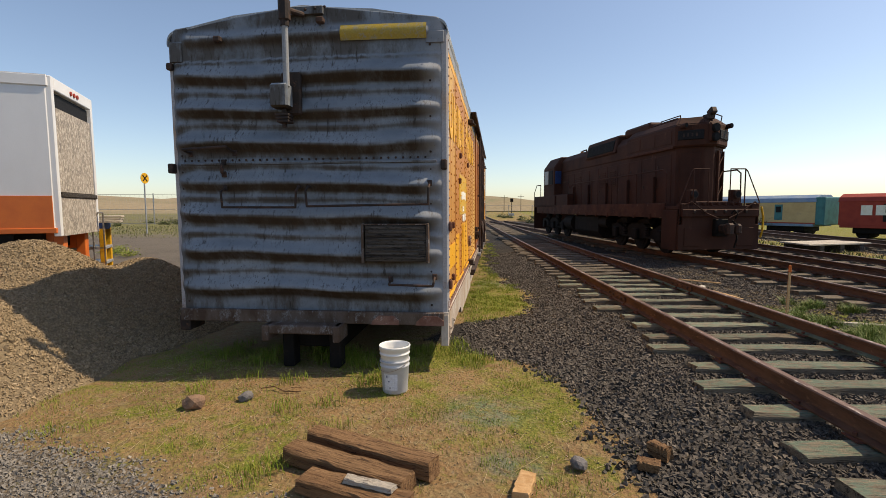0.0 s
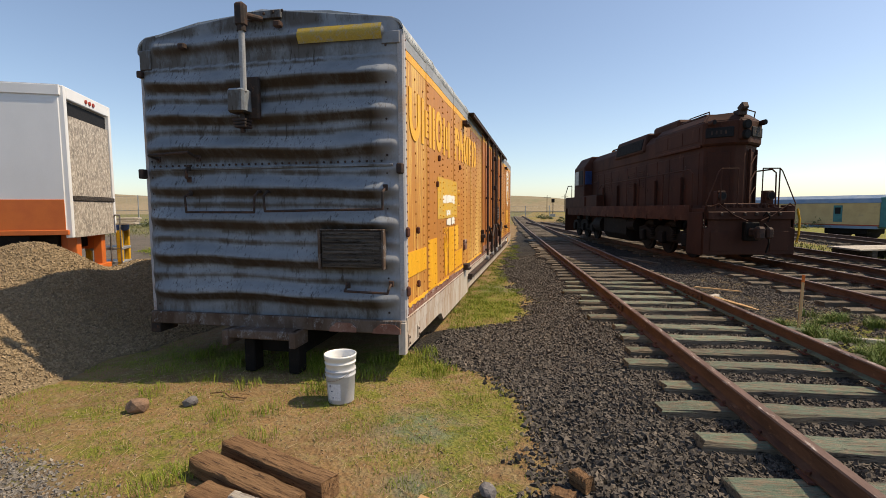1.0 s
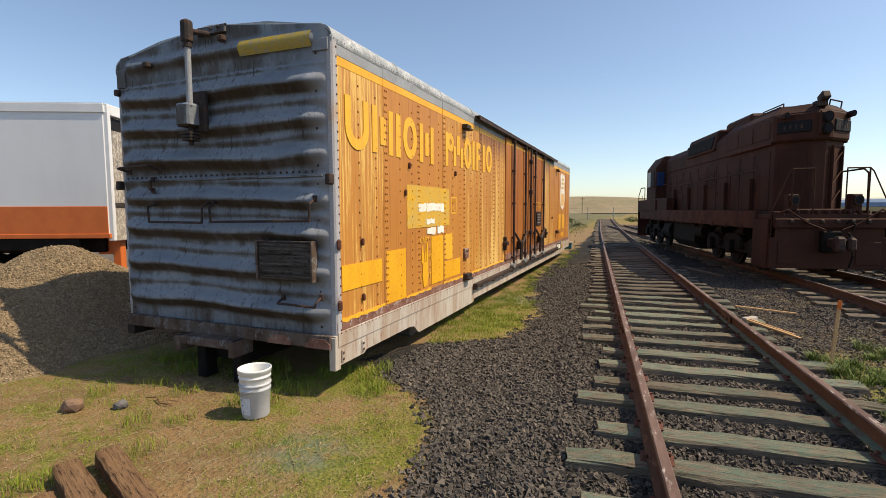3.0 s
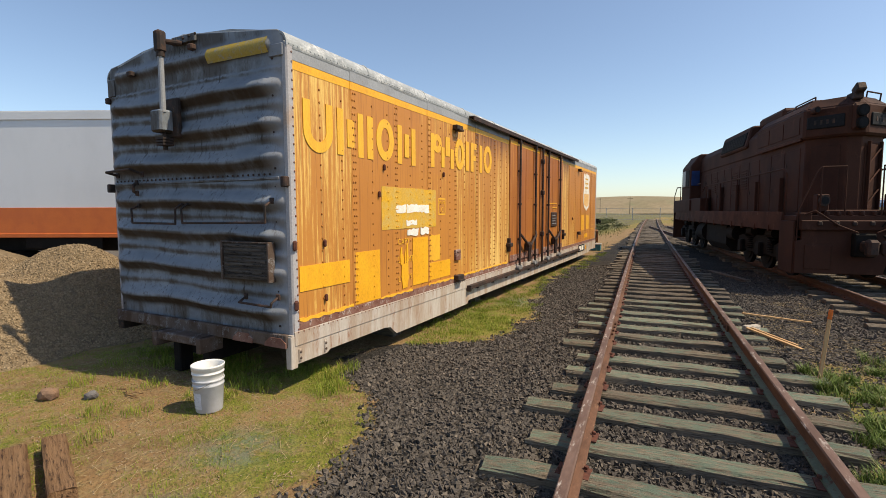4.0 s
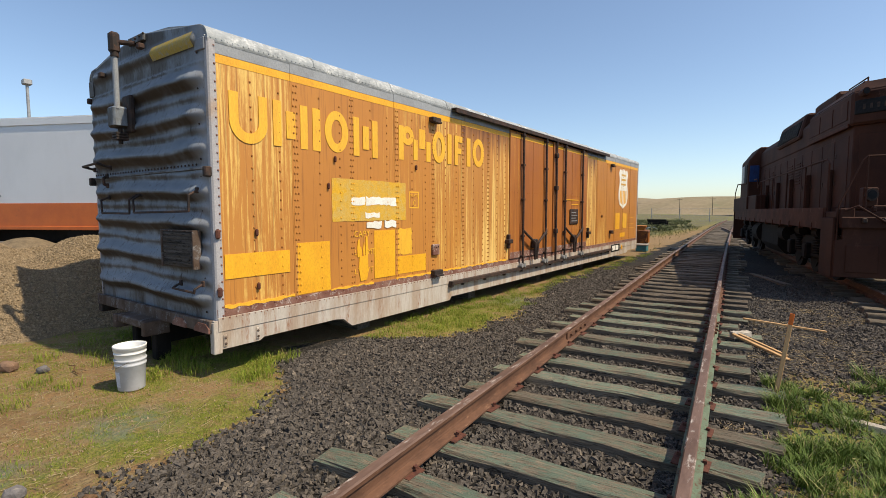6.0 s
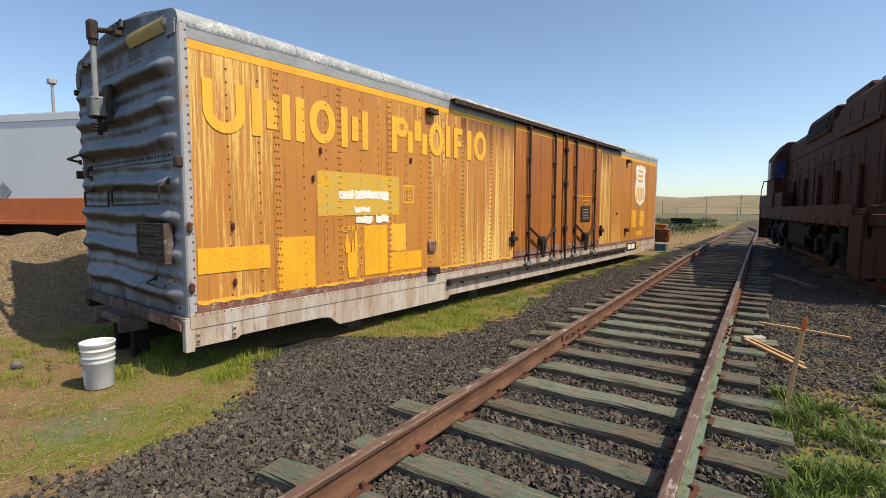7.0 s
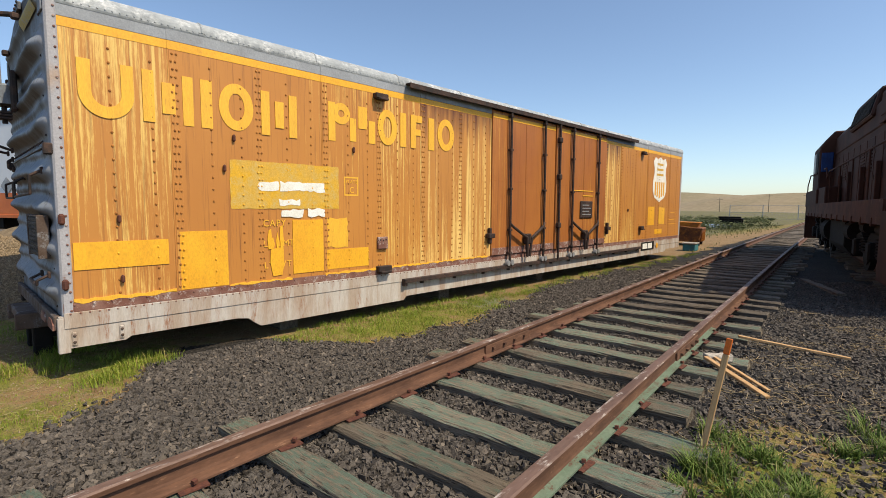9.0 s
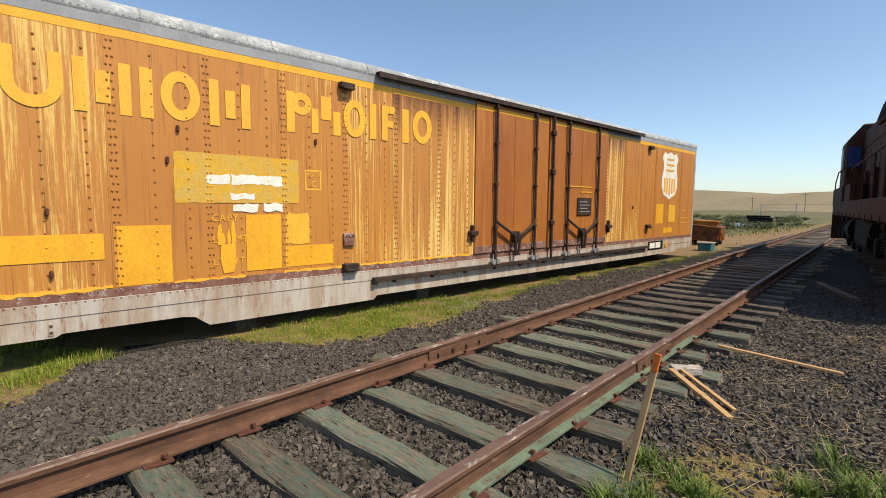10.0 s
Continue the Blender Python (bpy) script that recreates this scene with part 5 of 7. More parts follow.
    m3 = Matrix.Translation((s * 0.63, 0.69, 3.86)) @ Matrix.Rotation(s * ang, 4, "Z")
    nb = part("number_board", box(B(), -0.40, 0.40, -0.03, 0.03, -0.14, 0.14, 0.02, m3), SLATE, loco, "dark glass number board")
    for k in range(4):
        part("print_bar", box(B(), -0.24 + 0.13 * k, -0.19 + 0.13 * k, -0.034, -0.028, -0.05, 0.05, 0.0, m3), DARK_STEEL, nb)
    # slanted end doors with ladders
    m7 = Matrix.Translation((s * 0.55, 0.79, 2.62)) @ Matrix.Rotation(s * math.atan2(0.46, 0.75), 4, "Z")
    nd = part("end_door", box(B(), -0.32, 0.32, -0.02, 0.02, -0.80, 0.72, 0.012, m7), PRIMER, loco)
    if s > 0:
        for q in (-1, 1):
            part("ladder_rail", box(B(), q * 0.24 - 0.02, q * 0.24 + 0.02, -0.10, -0.02, -0.78, 0.78, 0.006, m7), PRIMER, nd)
        for k in range(3):
            a_, b_ = m7 @ Vector((-0.23, -0.07, -0.6 + 0.45 * k)), m7 @ Vector((0.23, -0.07, -0.25 + 0.45 * k))
            part("door_brace", rod(B(), a_, b_, 0.018, 6), PRIMER_LIGHT, nd)
hl = part("headlight_housing", box(B(), -0.17, 0.17, 0.34, 0.52, 3.62, 4.18, 0.05), PRIMER, loco)
for z in (3.76, 4.02):
    part("headlight_ring", rod(B(), (0, 0.25, z), (0, 0.36, z), 0.125, 20), BLACK, hl)
    part("headlight_lens", rod(B(), (0, 0.245, z), (0, 0.26, z), 0.095, 20), SLATE, hl)
bm = box(B(), -0.10, 0.12, 0.5, 0.85, TOP + 0.10, TOP + 0.26, 0.02)
m4 = Matrix.Translation((0.0, 0.50, TOP + 0.32)) @ Matrix.Rotation(-0.5, 4, "X")
prism_box = box(bm, -0.10, 0.12, -0.10, 0.16, -0.10, 0.10, 0.03, m4)
part("horn_box", bm, DARK_STEEL, loco, "dark horn box on the hood end")
part("roof_grab", bent(B(), [(0.35, 0.85, TOP + 0.10), (0.35, 0.80, TOP + 0.30), (0.75, 0.95, TOP + 0.26), (0.75, 1.0, TOP + 0.06)], 0.018, 6), PRIMER, loco)
part("roof_grab", bent(B(), [(-0.6, 1.3, TOP + 0.2), (-0.6, 1.3, TOP + 0.33), (-0.6, 2.4, TOP + 0.33), (-0.6, 2.4, TOP + 0.2)], 0.018, 6), PRIMER, loco)

# cab and short hood at the far end
bm = prism(B(), [(-1.46, DECK), (-1.46, 3.80), (-1.0, TOP + 0.12), (1.0, TOP + 0.12), (1.46, 3.80), (1.46, DECK)], 11.3, 13.1, "y", 0.04)
cab = part("cab", bm, PRIMER, loco)
for s in (-1, 1):
    for y0, y1 in ((11.5, 12.15), (12.25, 12.9)):
        # the farther pane's pale reflection is painted, using the steel colour
        w = part("cab_window", box(B(), s * 1.465 - 0.02, s * 1.465 + 0.02, y0, y1, 2.95, 3.66, 0.02), POST if y0 > 12 else SLATE, cab, "cab window, its reflection painted in pale grey" if y0 > 12 else "dark cab window")
        part("window_frame", box(B(), s * 1.465 - 0.03, s * 1.465 + 0.03, y0 - 0.04, y1 + 0.04, 2.89, 2.95, 0.01), PRIMER, w)
    part("rear_window", box(B(), s * 1.20 - 0.20, s * 1.20 + 0.20, 11.27, 11.31, 2.95, 3.6, 0.02), BLUE_STEEL if s < 0 else SLATE, cab, "blue-boarded cab window")
    part("cab_step_box", box(B(), s * 1.25 - 0.2, s * 1.25 + 0.2, 9.3, 11.3, DECK, 2.38, 0.03), PRIMER, loco)
    bm = bent(B(), [(s * 1.46, LEN, 1.2), (s * 1.46, LEN, 2.6), (s * 1.40, LEN - 0.3, 3.0), (s * 1.3, LEN - 0.8, 3.0), (s * 1.3, LEN - 0.8, 2.2)], 0.025, 8)
    part("end_handrail", bm, PRIMER, loco)
part("side_skirt", box(B(), -1.53, 1.53, 11.0, LEN - 0.1, 1.75, 2.35, 0.02), PRIMER, loco)
part("short_hood", prism(B(), [(-0.9, DECK), (-0.9, 3.1), (-0.6, 3.4), (0.6, 3.4), (0.9, 3.1), (0.9, DECK)], 13.1, 14.2, "y", 0.04), PRIMER, loco)
part("pilot", box(B(), -HW, HW, LEN - 0.12, LEN - 0.04, 0.5, 1.75, 0.01), PRIMER, loco)
part("beacon", rod(B(), (0, 10.6, TOP + 0.10), (0, 10.6, TOP + 0.32), 0.09, 14), ORANGE_MACHINE, loco)
part("horn", bent(B(), [(-0.3, 9.4, TOP + 0.05), (-0.3, 9.4, TOP + 0.25), (-0.3, 9.9, TOP + 0.25)], 0.035, 8), PRIMER, loco)

# tanks, trucks and wheels
part("fuel_tank", prism(B(), [(-1.3, 0.75), (-1.3, 1.35), (-1.1, 1.46), (1.1, 1.46), (1.3, 1.35), (1.3, 0.75), (1.05, 0.5), (-1.05, 0.5)], 5.9, 8.6, "y", 0.02), BLACK, loco)
for s in (-1, 1):
    part("air_tank", rod(B(), (s * 1.15, 8.7, 1.05), (s * 1.15, 9.7, 1.05), 0.33, 20), BLACK, loco)
    part("air_tank", rod(B(), (s * 1.15, 5.1, 1.15), (s * 1.15, 5.8, 1.15), 0.22, 20), BLACK, loco)
for y0 in (2.9, 11.9):
    for s in (-1, 1):
        bm = B()
        prism(bm, [(y0 - 2.0, 0.82), (y0 - 2.0, 1.10), (y0 - 1.5, 1.18), (y0 - 0.9, 0.98), (y0 - 0.4, 1.2), (y0 + 0.4, 1.2), (y0 + 0.9, 0.98), (y0 + 1.5, 1.18), (y0 + 2.0, 1.10), (y0 + 2.0, 0.82), (y0 + 1.0, 0.70), (y0 - 1.0, 0.70)], s * 1.02, s * 1.18, "x", 0.01)
        tf = part("truck_frame", bm, BLACK, loco)
        for dy in (-1.55, 0.0, 1.55):
            part("journal_box", box(B(), s * 1.22 - 0.10, s * 1.22 + 0.10, y0 + dy - 0.17, y0 + dy + 0.17, 0.64, 1.02, 0.04), BLACK, tf)
        for dy in (-0.78, 0.78):
            bm = B()
            for k in range(6):
                rod(bm, (s * 1.22, y0 + dy, 0.80 + 0.06 * k), (s * 1.22, y0 + dy, 0.83 + 0.06 * k), 0.10, 12)
            part("spring", bm, BLACK, tf)
            part("brake_cylinder", rod(B(), (s * 1.2, y0 + dy - 0.25, 1.3), (s * 1.2, y0 + dy + 0.2, 1.3), 0.12, 14), BLACK, tf)
        for dy in (-1.55, 0.0, 1.55):
            wl = rod(B(), (s * 0.87, y0 + dy, 0.815), (s * 1.0, y0 + dy, 0.815), 0.51, 28)
            rod(wl, (s * 1.0, y0 + dy, 0.815), (s * 1.03, y0 + dy, 0.815), 0.38, 28)
            part("wheel", wl, BLACK, loco)
    for dy in (-1.55, 0.0, 1.55):
        part("axle", rod(B(), (-0.8, y0 + dy, 0.80), (0.8, y0 + dy, 0.80), 0.09, 12), BLACK, loco)

# ---- semi-trailer behind the gravel pile ----
# local x runs along the trailer away from its rear, y across; rear corner at the origin
trailer = thing("semi_trailer", pose(-6.62, 6.62, 0, 0, 0, 206.0) @ Matrix.Diagonal((1, 1, 0.945, 1)), "white box trailer with an orange lower side, rear boarded up", "trailer")
TL, TW = 12.0, 1.92
part("body", box(B(), 0.03, TL, -TW, 0.0, 1.42, 3.98, 0.01), TRAILER_WHITE, trailer)
part("orange_side", box(B(), 0.04, TL, -0.02, 0.012, 1.40, 2.0, 0.004), TRAILER_ORANGE, trailer, "orange lower side panel")
part("top_rail", box(B(), 0.0, TL, -0.03, 0.025, 3.84, 4.02, 0.01), TRAILER_WHITE, trailer)
part("bottom_rail", box(B(), 0.0, TL, -0.04, 0.03, 1.36, 1.45, 0.008), TRAILER_ORANGE, trailer)
part("roof_sheet", box(B(), 0.0, TL, -TW - 0.02, 0.02, 3.98, 4.03, 0.01), ALU, trailer)
for y in (-0.06, -TW + 0.06):
    part("rear_post", box(B(), -0.05, 0.06, y - 0.045, y + 0.045, 1.30, 4.02, 0.012), TRAILER_WHITE, trailer, "white rear corner post")
part("rear_header", box(B(), -0.05, 0.06, -TW + 0.12, -0.12, 3.80, 4.02, 0.015), TRAILER_WHITE, trailer)
# dark sheet on the solid body, painted as the shaded inside
part("rear_opening_shade", box(B(), 0.01, 0.03, -TW + 0.13, -0.13, 1.45, 3.78), SLATE, trailer)
b1 = part("strand_board", box(B(), -0.03, 0.0, -TW + 0.14, -0.14, 2.07, 3.52, 0.004), OSB, trailer, "grey weathered strand board")
b2 = part("strand_board", box(B(), -0.05, -0.02, -TW + 0.16, -0.10, 1.30, 1.98, 0.004), OSB, trailer, "grey weathered strand board")
part("batten", box(B(), -0.07, 0.0, -TW + 0.1, -0.1, 1.98, 2.06, 0.01), BOARD_WOOD, trailer)
for k in range(3):
    part("marker_light", rod(B(), (-0.07, -TW / 2 - 0.15 + 0.15 * k, 3.9), (-0.04, -TW / 2 - 0.15 + 0.15 * k, 3.9), 0.04, 10), RED_CAR, trailer)
part("underframe", box(B(), 0.3, TL, -TW + 0.3, -0.3, 1.05, 1.36, 0.02), BLACK, trailer)
part("mud_skirt", box(B(), 0.6, 2.2, -0.06, -0.03, 1.12, 1.36, 0.01), BLACK, trailer)
part("mud_skirt", box(B(), 4.4, 7.6, -0.06, -0.03, 1.10, 1.36, 0.01), BLACK, trailer)
for y in (-0.45, -TW + 0.45):
    part("rear_leg", box(B(), 0.05, 0.2, y - 0.09, y + 0.09, 0.6, 1.36, 0.01), TRAILER_ORANGE, trailer, "orange rear bumper leg")
    part("rear_gusset", box(B(), 0.2, 0.5, y - 0.06, y + 0.06, 1.0, 1.36, 0.01), TRAILER_ORANGE, trailer)
part("rear_bumper", box(B(), 0.03, 0.16, -TW + 0.15, -0.15, 0.55, 0.68, 0.015), TRAILER_ORANGE, trailer)
for y0 in (-0.62, -TW + 0.1):
    for xk in (2.6, 3.9):
        wh = part("wheel", rod(B(), (xk, y0, 0.52), (xk, y0 + 0.52, 0.52), 0.52, 28), BLACK, trailer)
        part("rim", rod(B(), (xk, y0 - 0.01, 0.52), (xk, y0 + 0.53, 0.52), 0.28, 20), ALU, wh)
for y in (-0.5, -TW + 0.5):
    part("landing_leg", box(B(), TL - 2.6, TL - 2.45, y - 0.07, y + 0.07, 0.0, 1.1, 0.01), BLACK, trailer)
for k in range(2):
    m5 = Matrix.Translation((4.1 + 0.55 * k, 0.014, 2.18)) @ Matrix.Rotation(math.radians(45), 4, "Y")
    part("hazard_diamond", box(B(), -0.16, 0.16, -0.006, 0.006, -0.16, 0.16, 0.002, m5), POST if k == 0 else WHITE, trailer)

# steps and blue-yellow stand beside the trailer's rear
stand = thing("loading_stand", pose(-7.75, 8.45, 0, 0, 0, 30), "yellow and blue steel loading stand with steps", "stand")
for x in (-0.28, 0.28):
    for y in (-0.25, 0.25):
        part("post", box(B(), x - 0.05, x + 0.05, y - 0.05, y + 0.05, 0, 1.30, 0.01), YELLOW_STEEL, stand)
for z in (0.3, 0.6, 0.9):
    part("tread", box(B(), -0.34, 0.34, -0.30, 0.30, z - 0.03, z + 0.03, 0.01), POST, stand)
part("blue_top", box(B(), -0.33, 0.33, -0.30, 0.30, 1.26, 1.40, 0.02), BLUE_STEEL, stand)
for k in range(3):
    part("stacked_plank", box(B(), -0.5, 0.6, -0.3 + 0.1 * k, 0.0 + 0.1 * k, 1.40 + 0.05 * k, 1.44 + 0.05 * k, 0.006), PALE_PLANK, stand)
part("handrail", bent(B(), [(0.15, -0.36, 0.0), (0.15, -0.36, 1.4), (0.25, -0.36, 1.6), (0.33, -0.36, 1.6), (0.33, -0.36, 0.1)], 0.015, 8), WIRE, stand)

# ---- gravel pile ----
CONES = ((-5.55, 5.1, 1.38, 0.70), (-4.9, 6.3, 1.02, 0.72), (-5.15, 3.35, 1.26, 0.76), (-7.6, 3.5, 1.55, 0.66), (-7.0, 1.5, 1.3, 0.66), (-8.8, 5.0, 1.25, 0.6))


def pile_z(x, y):
    z = np.full_like(x, -0.25)
    for cx, cy, h, s in CONES:
        d = np.hypot(x - cx, y - cy) * (1 + 0.07 * wob(x, y, 2.0, cx))
        c = h - s * (np.sqrt(d * d + 0.10) - 0.16)
        k = 0.12
        z = np.where(np.abs(z - c) < 3, k * np.logaddexp(z / k, c / k), np.maximum(z, c))
    return z + 0.03 * wob(x, y, 4.2, 3.0) + 0.015 * wob(x, y, 9.0, 1.0)


xs, ys = np.arange(-12.5, -2.6, 0.09), np.arange(-1.5, 8.6, 0.09)
gx, gy = np.meshgrid(xs, ys)
gz = np.maximum(pile_z(gx, gy), -0.2)
i = (np.arange(len(ys) - 1)[:, None] * len(xs) + np.arange(len(xs) - 1)[None]).ravel()
pile_body = worn("tan_gravel_fines", (0.205, 0.157, 0.100), (0.145, 0.112, 0.074), (0.27, 0.21, 0.14), 8, rough=0.95, fine=45.0, bump=0.8, dist=0.02)
pile = raw("gravel_pile", np.stack([gx, gy, gz], -1).reshape(-1, 3), np.stack([i, i + 1, i + len(xs) + 1, i + len(xs)], -1), pile_body, None, True)
tagged(pile, "heap of tan crushed gravel beside the boxcar", "gravel pile", kind="stuff")
px, py = rng.uniform(-8.2, -3.0, 190000), rng.uniform(1.2, 7.2, 190000)
pz = pile_z(px, py)
ok = pz > 0.0
px, py, pz = px[ok][:88000], py[ok][:88000], pz[ok][:88000]
st = stones("gravel", np.stack([px, py, pz + 0.002], -1), 0.009, 0.020, PILE_STONE, pile)
st["kind"] = "stuff"

# ---- white buckets ----
bucket = thing("bucket", pose(-0.42, 3.72, -0.005) @ Matrix.Scale(0.88, 4), "two nested white plastic buckets, the lower one scuffed grey", "bucket")
bm = lathe(B(), [(0.0, 0.0), (0.125, 0.0), (0.130, 0.01), (0.146, 0.27), (0.152, 0.275), (0.152, 0.29), (0.147, 0.295), (0.149, 0.32), (0.155, 0.325), (0.155, 0.345), (0.149, 0.345), (0.13, 0.31)], 36)
part("lower_bucket", bm, PLASTIC_GREY, bucket, "scuffed grey-white lower bucket")
bm = lathe(B(), [(0.10, 0.20), (0.143, 0.34), (0.150, 0.40), (0.156, 0.402), (0.156, 0.412), (0.151, 0.416), (0.153, 0.44), (0.159, 0.442), (0.159, 0.47), (0.162, 0.473), (0.162, 0.488), (0.154, 0.49), (0.150, 0.47), (0.130, 0.16), (0.0, 0.15)], 36)
part("upper_bucket", bm, PLASTIC, bucket, "clean white upper bucket")
bm = B()
last = None
for k in range(13):
    a = math.pi * k / 12
    p = (0.168 * math.cos(a + math.pi * 0.85), 0.168 * math.sin(a + math.pi * 0.85), 0.335 - 0.09 * math.sin(a))
    if last:
        rod(bm, last, p, 0.0035, 6)
    last = p
part("wire_handle", bm, WIRE, bucket)
bm = B()
prev = None
for k in range(7):
    a = math.radians(232 + 10 * k)
    q = [bm.verts.new((r * math.cos(a), r * math.sin(a), z)) for r, z in ((0.1345, 0.045), (0.1445, 0.215))]
    if prev:
        bm.faces.new((prev[0], q[0], q[1], prev[1]))
    prev = q
lb = part("label_sheet", bm, LABEL, bucket, "pale printed label")
for k, (dz, w) in enumerate(((0.18, 5), (0.135, 8), (0.07, 6))):
    a0 = math.radians(245 + 6 * k)
    bm = B()
    prev = None
    for q_ in range(3):
        a = a0 + math.radians(w) * q_ / 2
        rr = 0.1335 + 0.0115 * dz / 0.2 + 0.002
        q = [bm.verts.new((rr * math.cos(a), rr * math.sin(a), dz)), bm.verts.new((rr * math.cos(a), rr * math.sin(a), dz + (0.022 if k == 0 else 0.009)))]
        if prev:
            bm.faces.new((prev[0], q[0], q[1], prev[1]))
        prev = q
    part("print_bar", bm, NAVY, lb)

# ---- timbers on the ground ----
def timber(name, p, q, w, h, material, label, category, rough_edge=0.012, lean=0.0):
    """A sawn length from p to q, its underside at their height."""
    p, q = Vector(p), Vector(q)
    d = q - p
    bm = B()
    n, ln = 10, d.length
    rings = []
    for k in range(n + 1):
        u = -ln / 2 + ln * k / n
        jit = [rough_edge * random.uniform(-1, 1) for _ in range(8)]
        c = 0.12 * min(w, h)
        sec = [(-w / 2 + c, 0), (w / 2 - c, 0), (w / 2, c), (w / 2, h - c), (w / 2 - c, h), (-w / 2 + c, h), (-w / 2, h - c), (-w / 2, c)]
        rings.append([bm.verts.new((u + (jit[i] if k in (0, n) else 0), a + jit[i] * 0.35, b + jit[(i + 3) % 8] * 0.35)) for i, (a, b) in enumerate(sec)])
    for r1, r2 in zip(rings, rings[1:]):
        for i in range(8):
            bm.faces.new((r1[i], r1[(i + 1) % 8], r2[(i + 1) % 8], r2[i]))
    bm.faces.new(rings[0][::-1])
    bm.faces.new(rings[-1])
    bmesh.ops.recalc_face_normals(bm, faces=bm.faces[:])
    ob = part(name, bm, material, None)
    ob.matrix_world = Matrix.Translation((p + q) / 2) @ d.to_track_quat("X", "Z").to_matrix().to_4x4() @ Matrix.Rotation(lean, 4, "X")
    return tagged(ob, label, category)


g = "timbers lying on the dirt"
for p, q, w, h in (((-0.78, 2.66, 0.0), (0.12, 2.31, 0.0), 0.15, 0.12), ((-0.86, 2.44, 0.0), (0.0, 2.12, 0.0), 0.16, 0.11), ((-0.64, 2.14, 0.0), (0.02, 1.94, 0.0), 0.17, 0.09)):
    timber("timber", p, q, w, h, BEAM_WOOD, "short brown sawn timber lying on the dirt", "timber")["group"] = g
timber("timber", (-0.36, 2.07, 0.095), (-0.06, 1.99, 0.095), 0.06, 0.03, PALE_PLANK, "small pale offcut lying on a brown timber", "timber")
timber("wood_block", (0.64, 2.12, 0.0), (0.70, 2.36, 0.0), 0.10, 0.05, STAKE_WOOD, "split pale wood block on the grass", "wood block")
timber("wood_block", (1.54, 2.74, 0.01), (1.62, 2.64, 0.01), 0.08, 0.09, BEAM_WOOD, "broken brown wood block on the gravel", "wood block")
timber("wood_block", (1.40, 2.55, 0.01), (1.52, 2.51, 0.01), 0.09, 0.06, BEAM_WOOD, "broken brown wood block on the gravel", "wood block")


def rock(x, y, r, material, label):
    bm = B()
    bmesh.ops.create_icosphere(bm, subdivisions=2, radius=r)
    for v in bm.verts:
        k = 1 + 0.28 * noise.noise(v.co * (1.5 / r) + Vector((x * 7, y * 5, 0)))
        v.co = Vector((v.co.x * k * 1.15, v.co.y * k, v.co.z * k * 0.8))
    ob = part("rock", bm, material, None)
    ob.matrix_world = pose(x, y, r * 0.55, 10, 15, x * 90)
    return tagged(ob, label, "rock")


rock(-2.02, 3.16, 0.085, ROCK, "brown rough rock lying on the dirt")
rock(-1.67, 3.36, 0.055, GREY_ROCK, "small grey rock lying on the dirt")
rock(1.03, 2.52, 0.055, GREY_ROCK, "small pale grey rock in the grass")

# ---- a fallen twig by the rocks ----
twig = thing("twig", pose(-1.45, 3.55, 0.0, 0, 0, -4), "thin bare brown twig lying on the dirt", "twig")
bm = bent(B(), [(-0.2, 0.02, 0.02), (-0.08, 0.05, 0.035), (0.04, 0.0, 0.015), (0.2, 0.01, 0.02)], 0.006, 6)
part("stem", bm, BEAM_WOOD, twig)
part("side_shoot", bent(B(), [(0.02, 0.0, 0.016), (0.08, 0.06, 0.03), (0.17, 0.09, 0.02)], 0.004, 6), BEAM_WOOD, twig)

# ---- survey stake and lath sticks by the track ----
stake = thing("survey_stake", pose(4.64, 6.81, 0.0, -10.6, 7.0, 0), "pine survey stake with an orange painted top", "stake")
part("shaft", prism(B(), [(-0.017, -0.15), (0.017, -0.15), (0.017, 0.72), (-0.017, 0.72)], -0.009, 0.009, "y", 0.003), STAKE_WOOD, stake)
part("painted_tip", box(B(), -0.0175, 0.0175, -0.0095, 0.0095, 0.721, 0.82, 0.003), STAKE_TIP, stake, "orange painted tip")
g = "lath sticks by the track"
for p, q, w, h in (((4.20, 9.71, 0.17), (5.14, 10.04, 0.05), 0.045, 0.025), ((4.17, 8.62, 0.17), (4.74, 8.26, 0.04), 0.05, 0.025), ((4.22, 8.70, 0.17), (4.72, 8.42, 0.05), 0.035, 0.02)):
    timber("lath_stick", p, q, w, h, STAKE_WOOD, "pale pine lath lying over ties and gravel", "stick", 0.003)["group"] = g
timber("wood_block", (4.16, 8.68, 0.12), (4.32, 8.86, 0.12), 0.09, 0.08, PALE_PLANK, "bleached wood block on a tie end", "wood block")
timber("plank", (5.02, 6.72, 0.0), (6.1, 6.45, 0.0), 0.10, 0.05, PALE_PLANK, "bleached plank lying in the weeds", "plank")
timber("plank", (4.7, 14.8, 0.02), (3.9, 16.6, 0.02), 0.14, 0.06, GREY_TIE, "grey plank lying beside the locomotive", "plank")

# cart of boards beside the locomotive's track
cart = thing("board_stack", pose(12.4, 18.6, 0.0, 0, 0, 20), "bleached boards stacked on dark timbers", "board stack")
for x in (-0.9, 0.0, 0.9):
    part("bearer", box(B(), x - 0.1, x + 0.1, -0.7, 0.7, 0.0, 0.28, 0.01), BOARD_WOOD, cart)
for k in range(5):
    part("board", box(B(), -1.5 + 0.08 * k, 1.3 + 0.1 * (k % 3), -0.72 + 0.29 * k, -0.45 + 0.29 * k, 0.28, 0.33, 0.006), PALE_PLANK, cart)

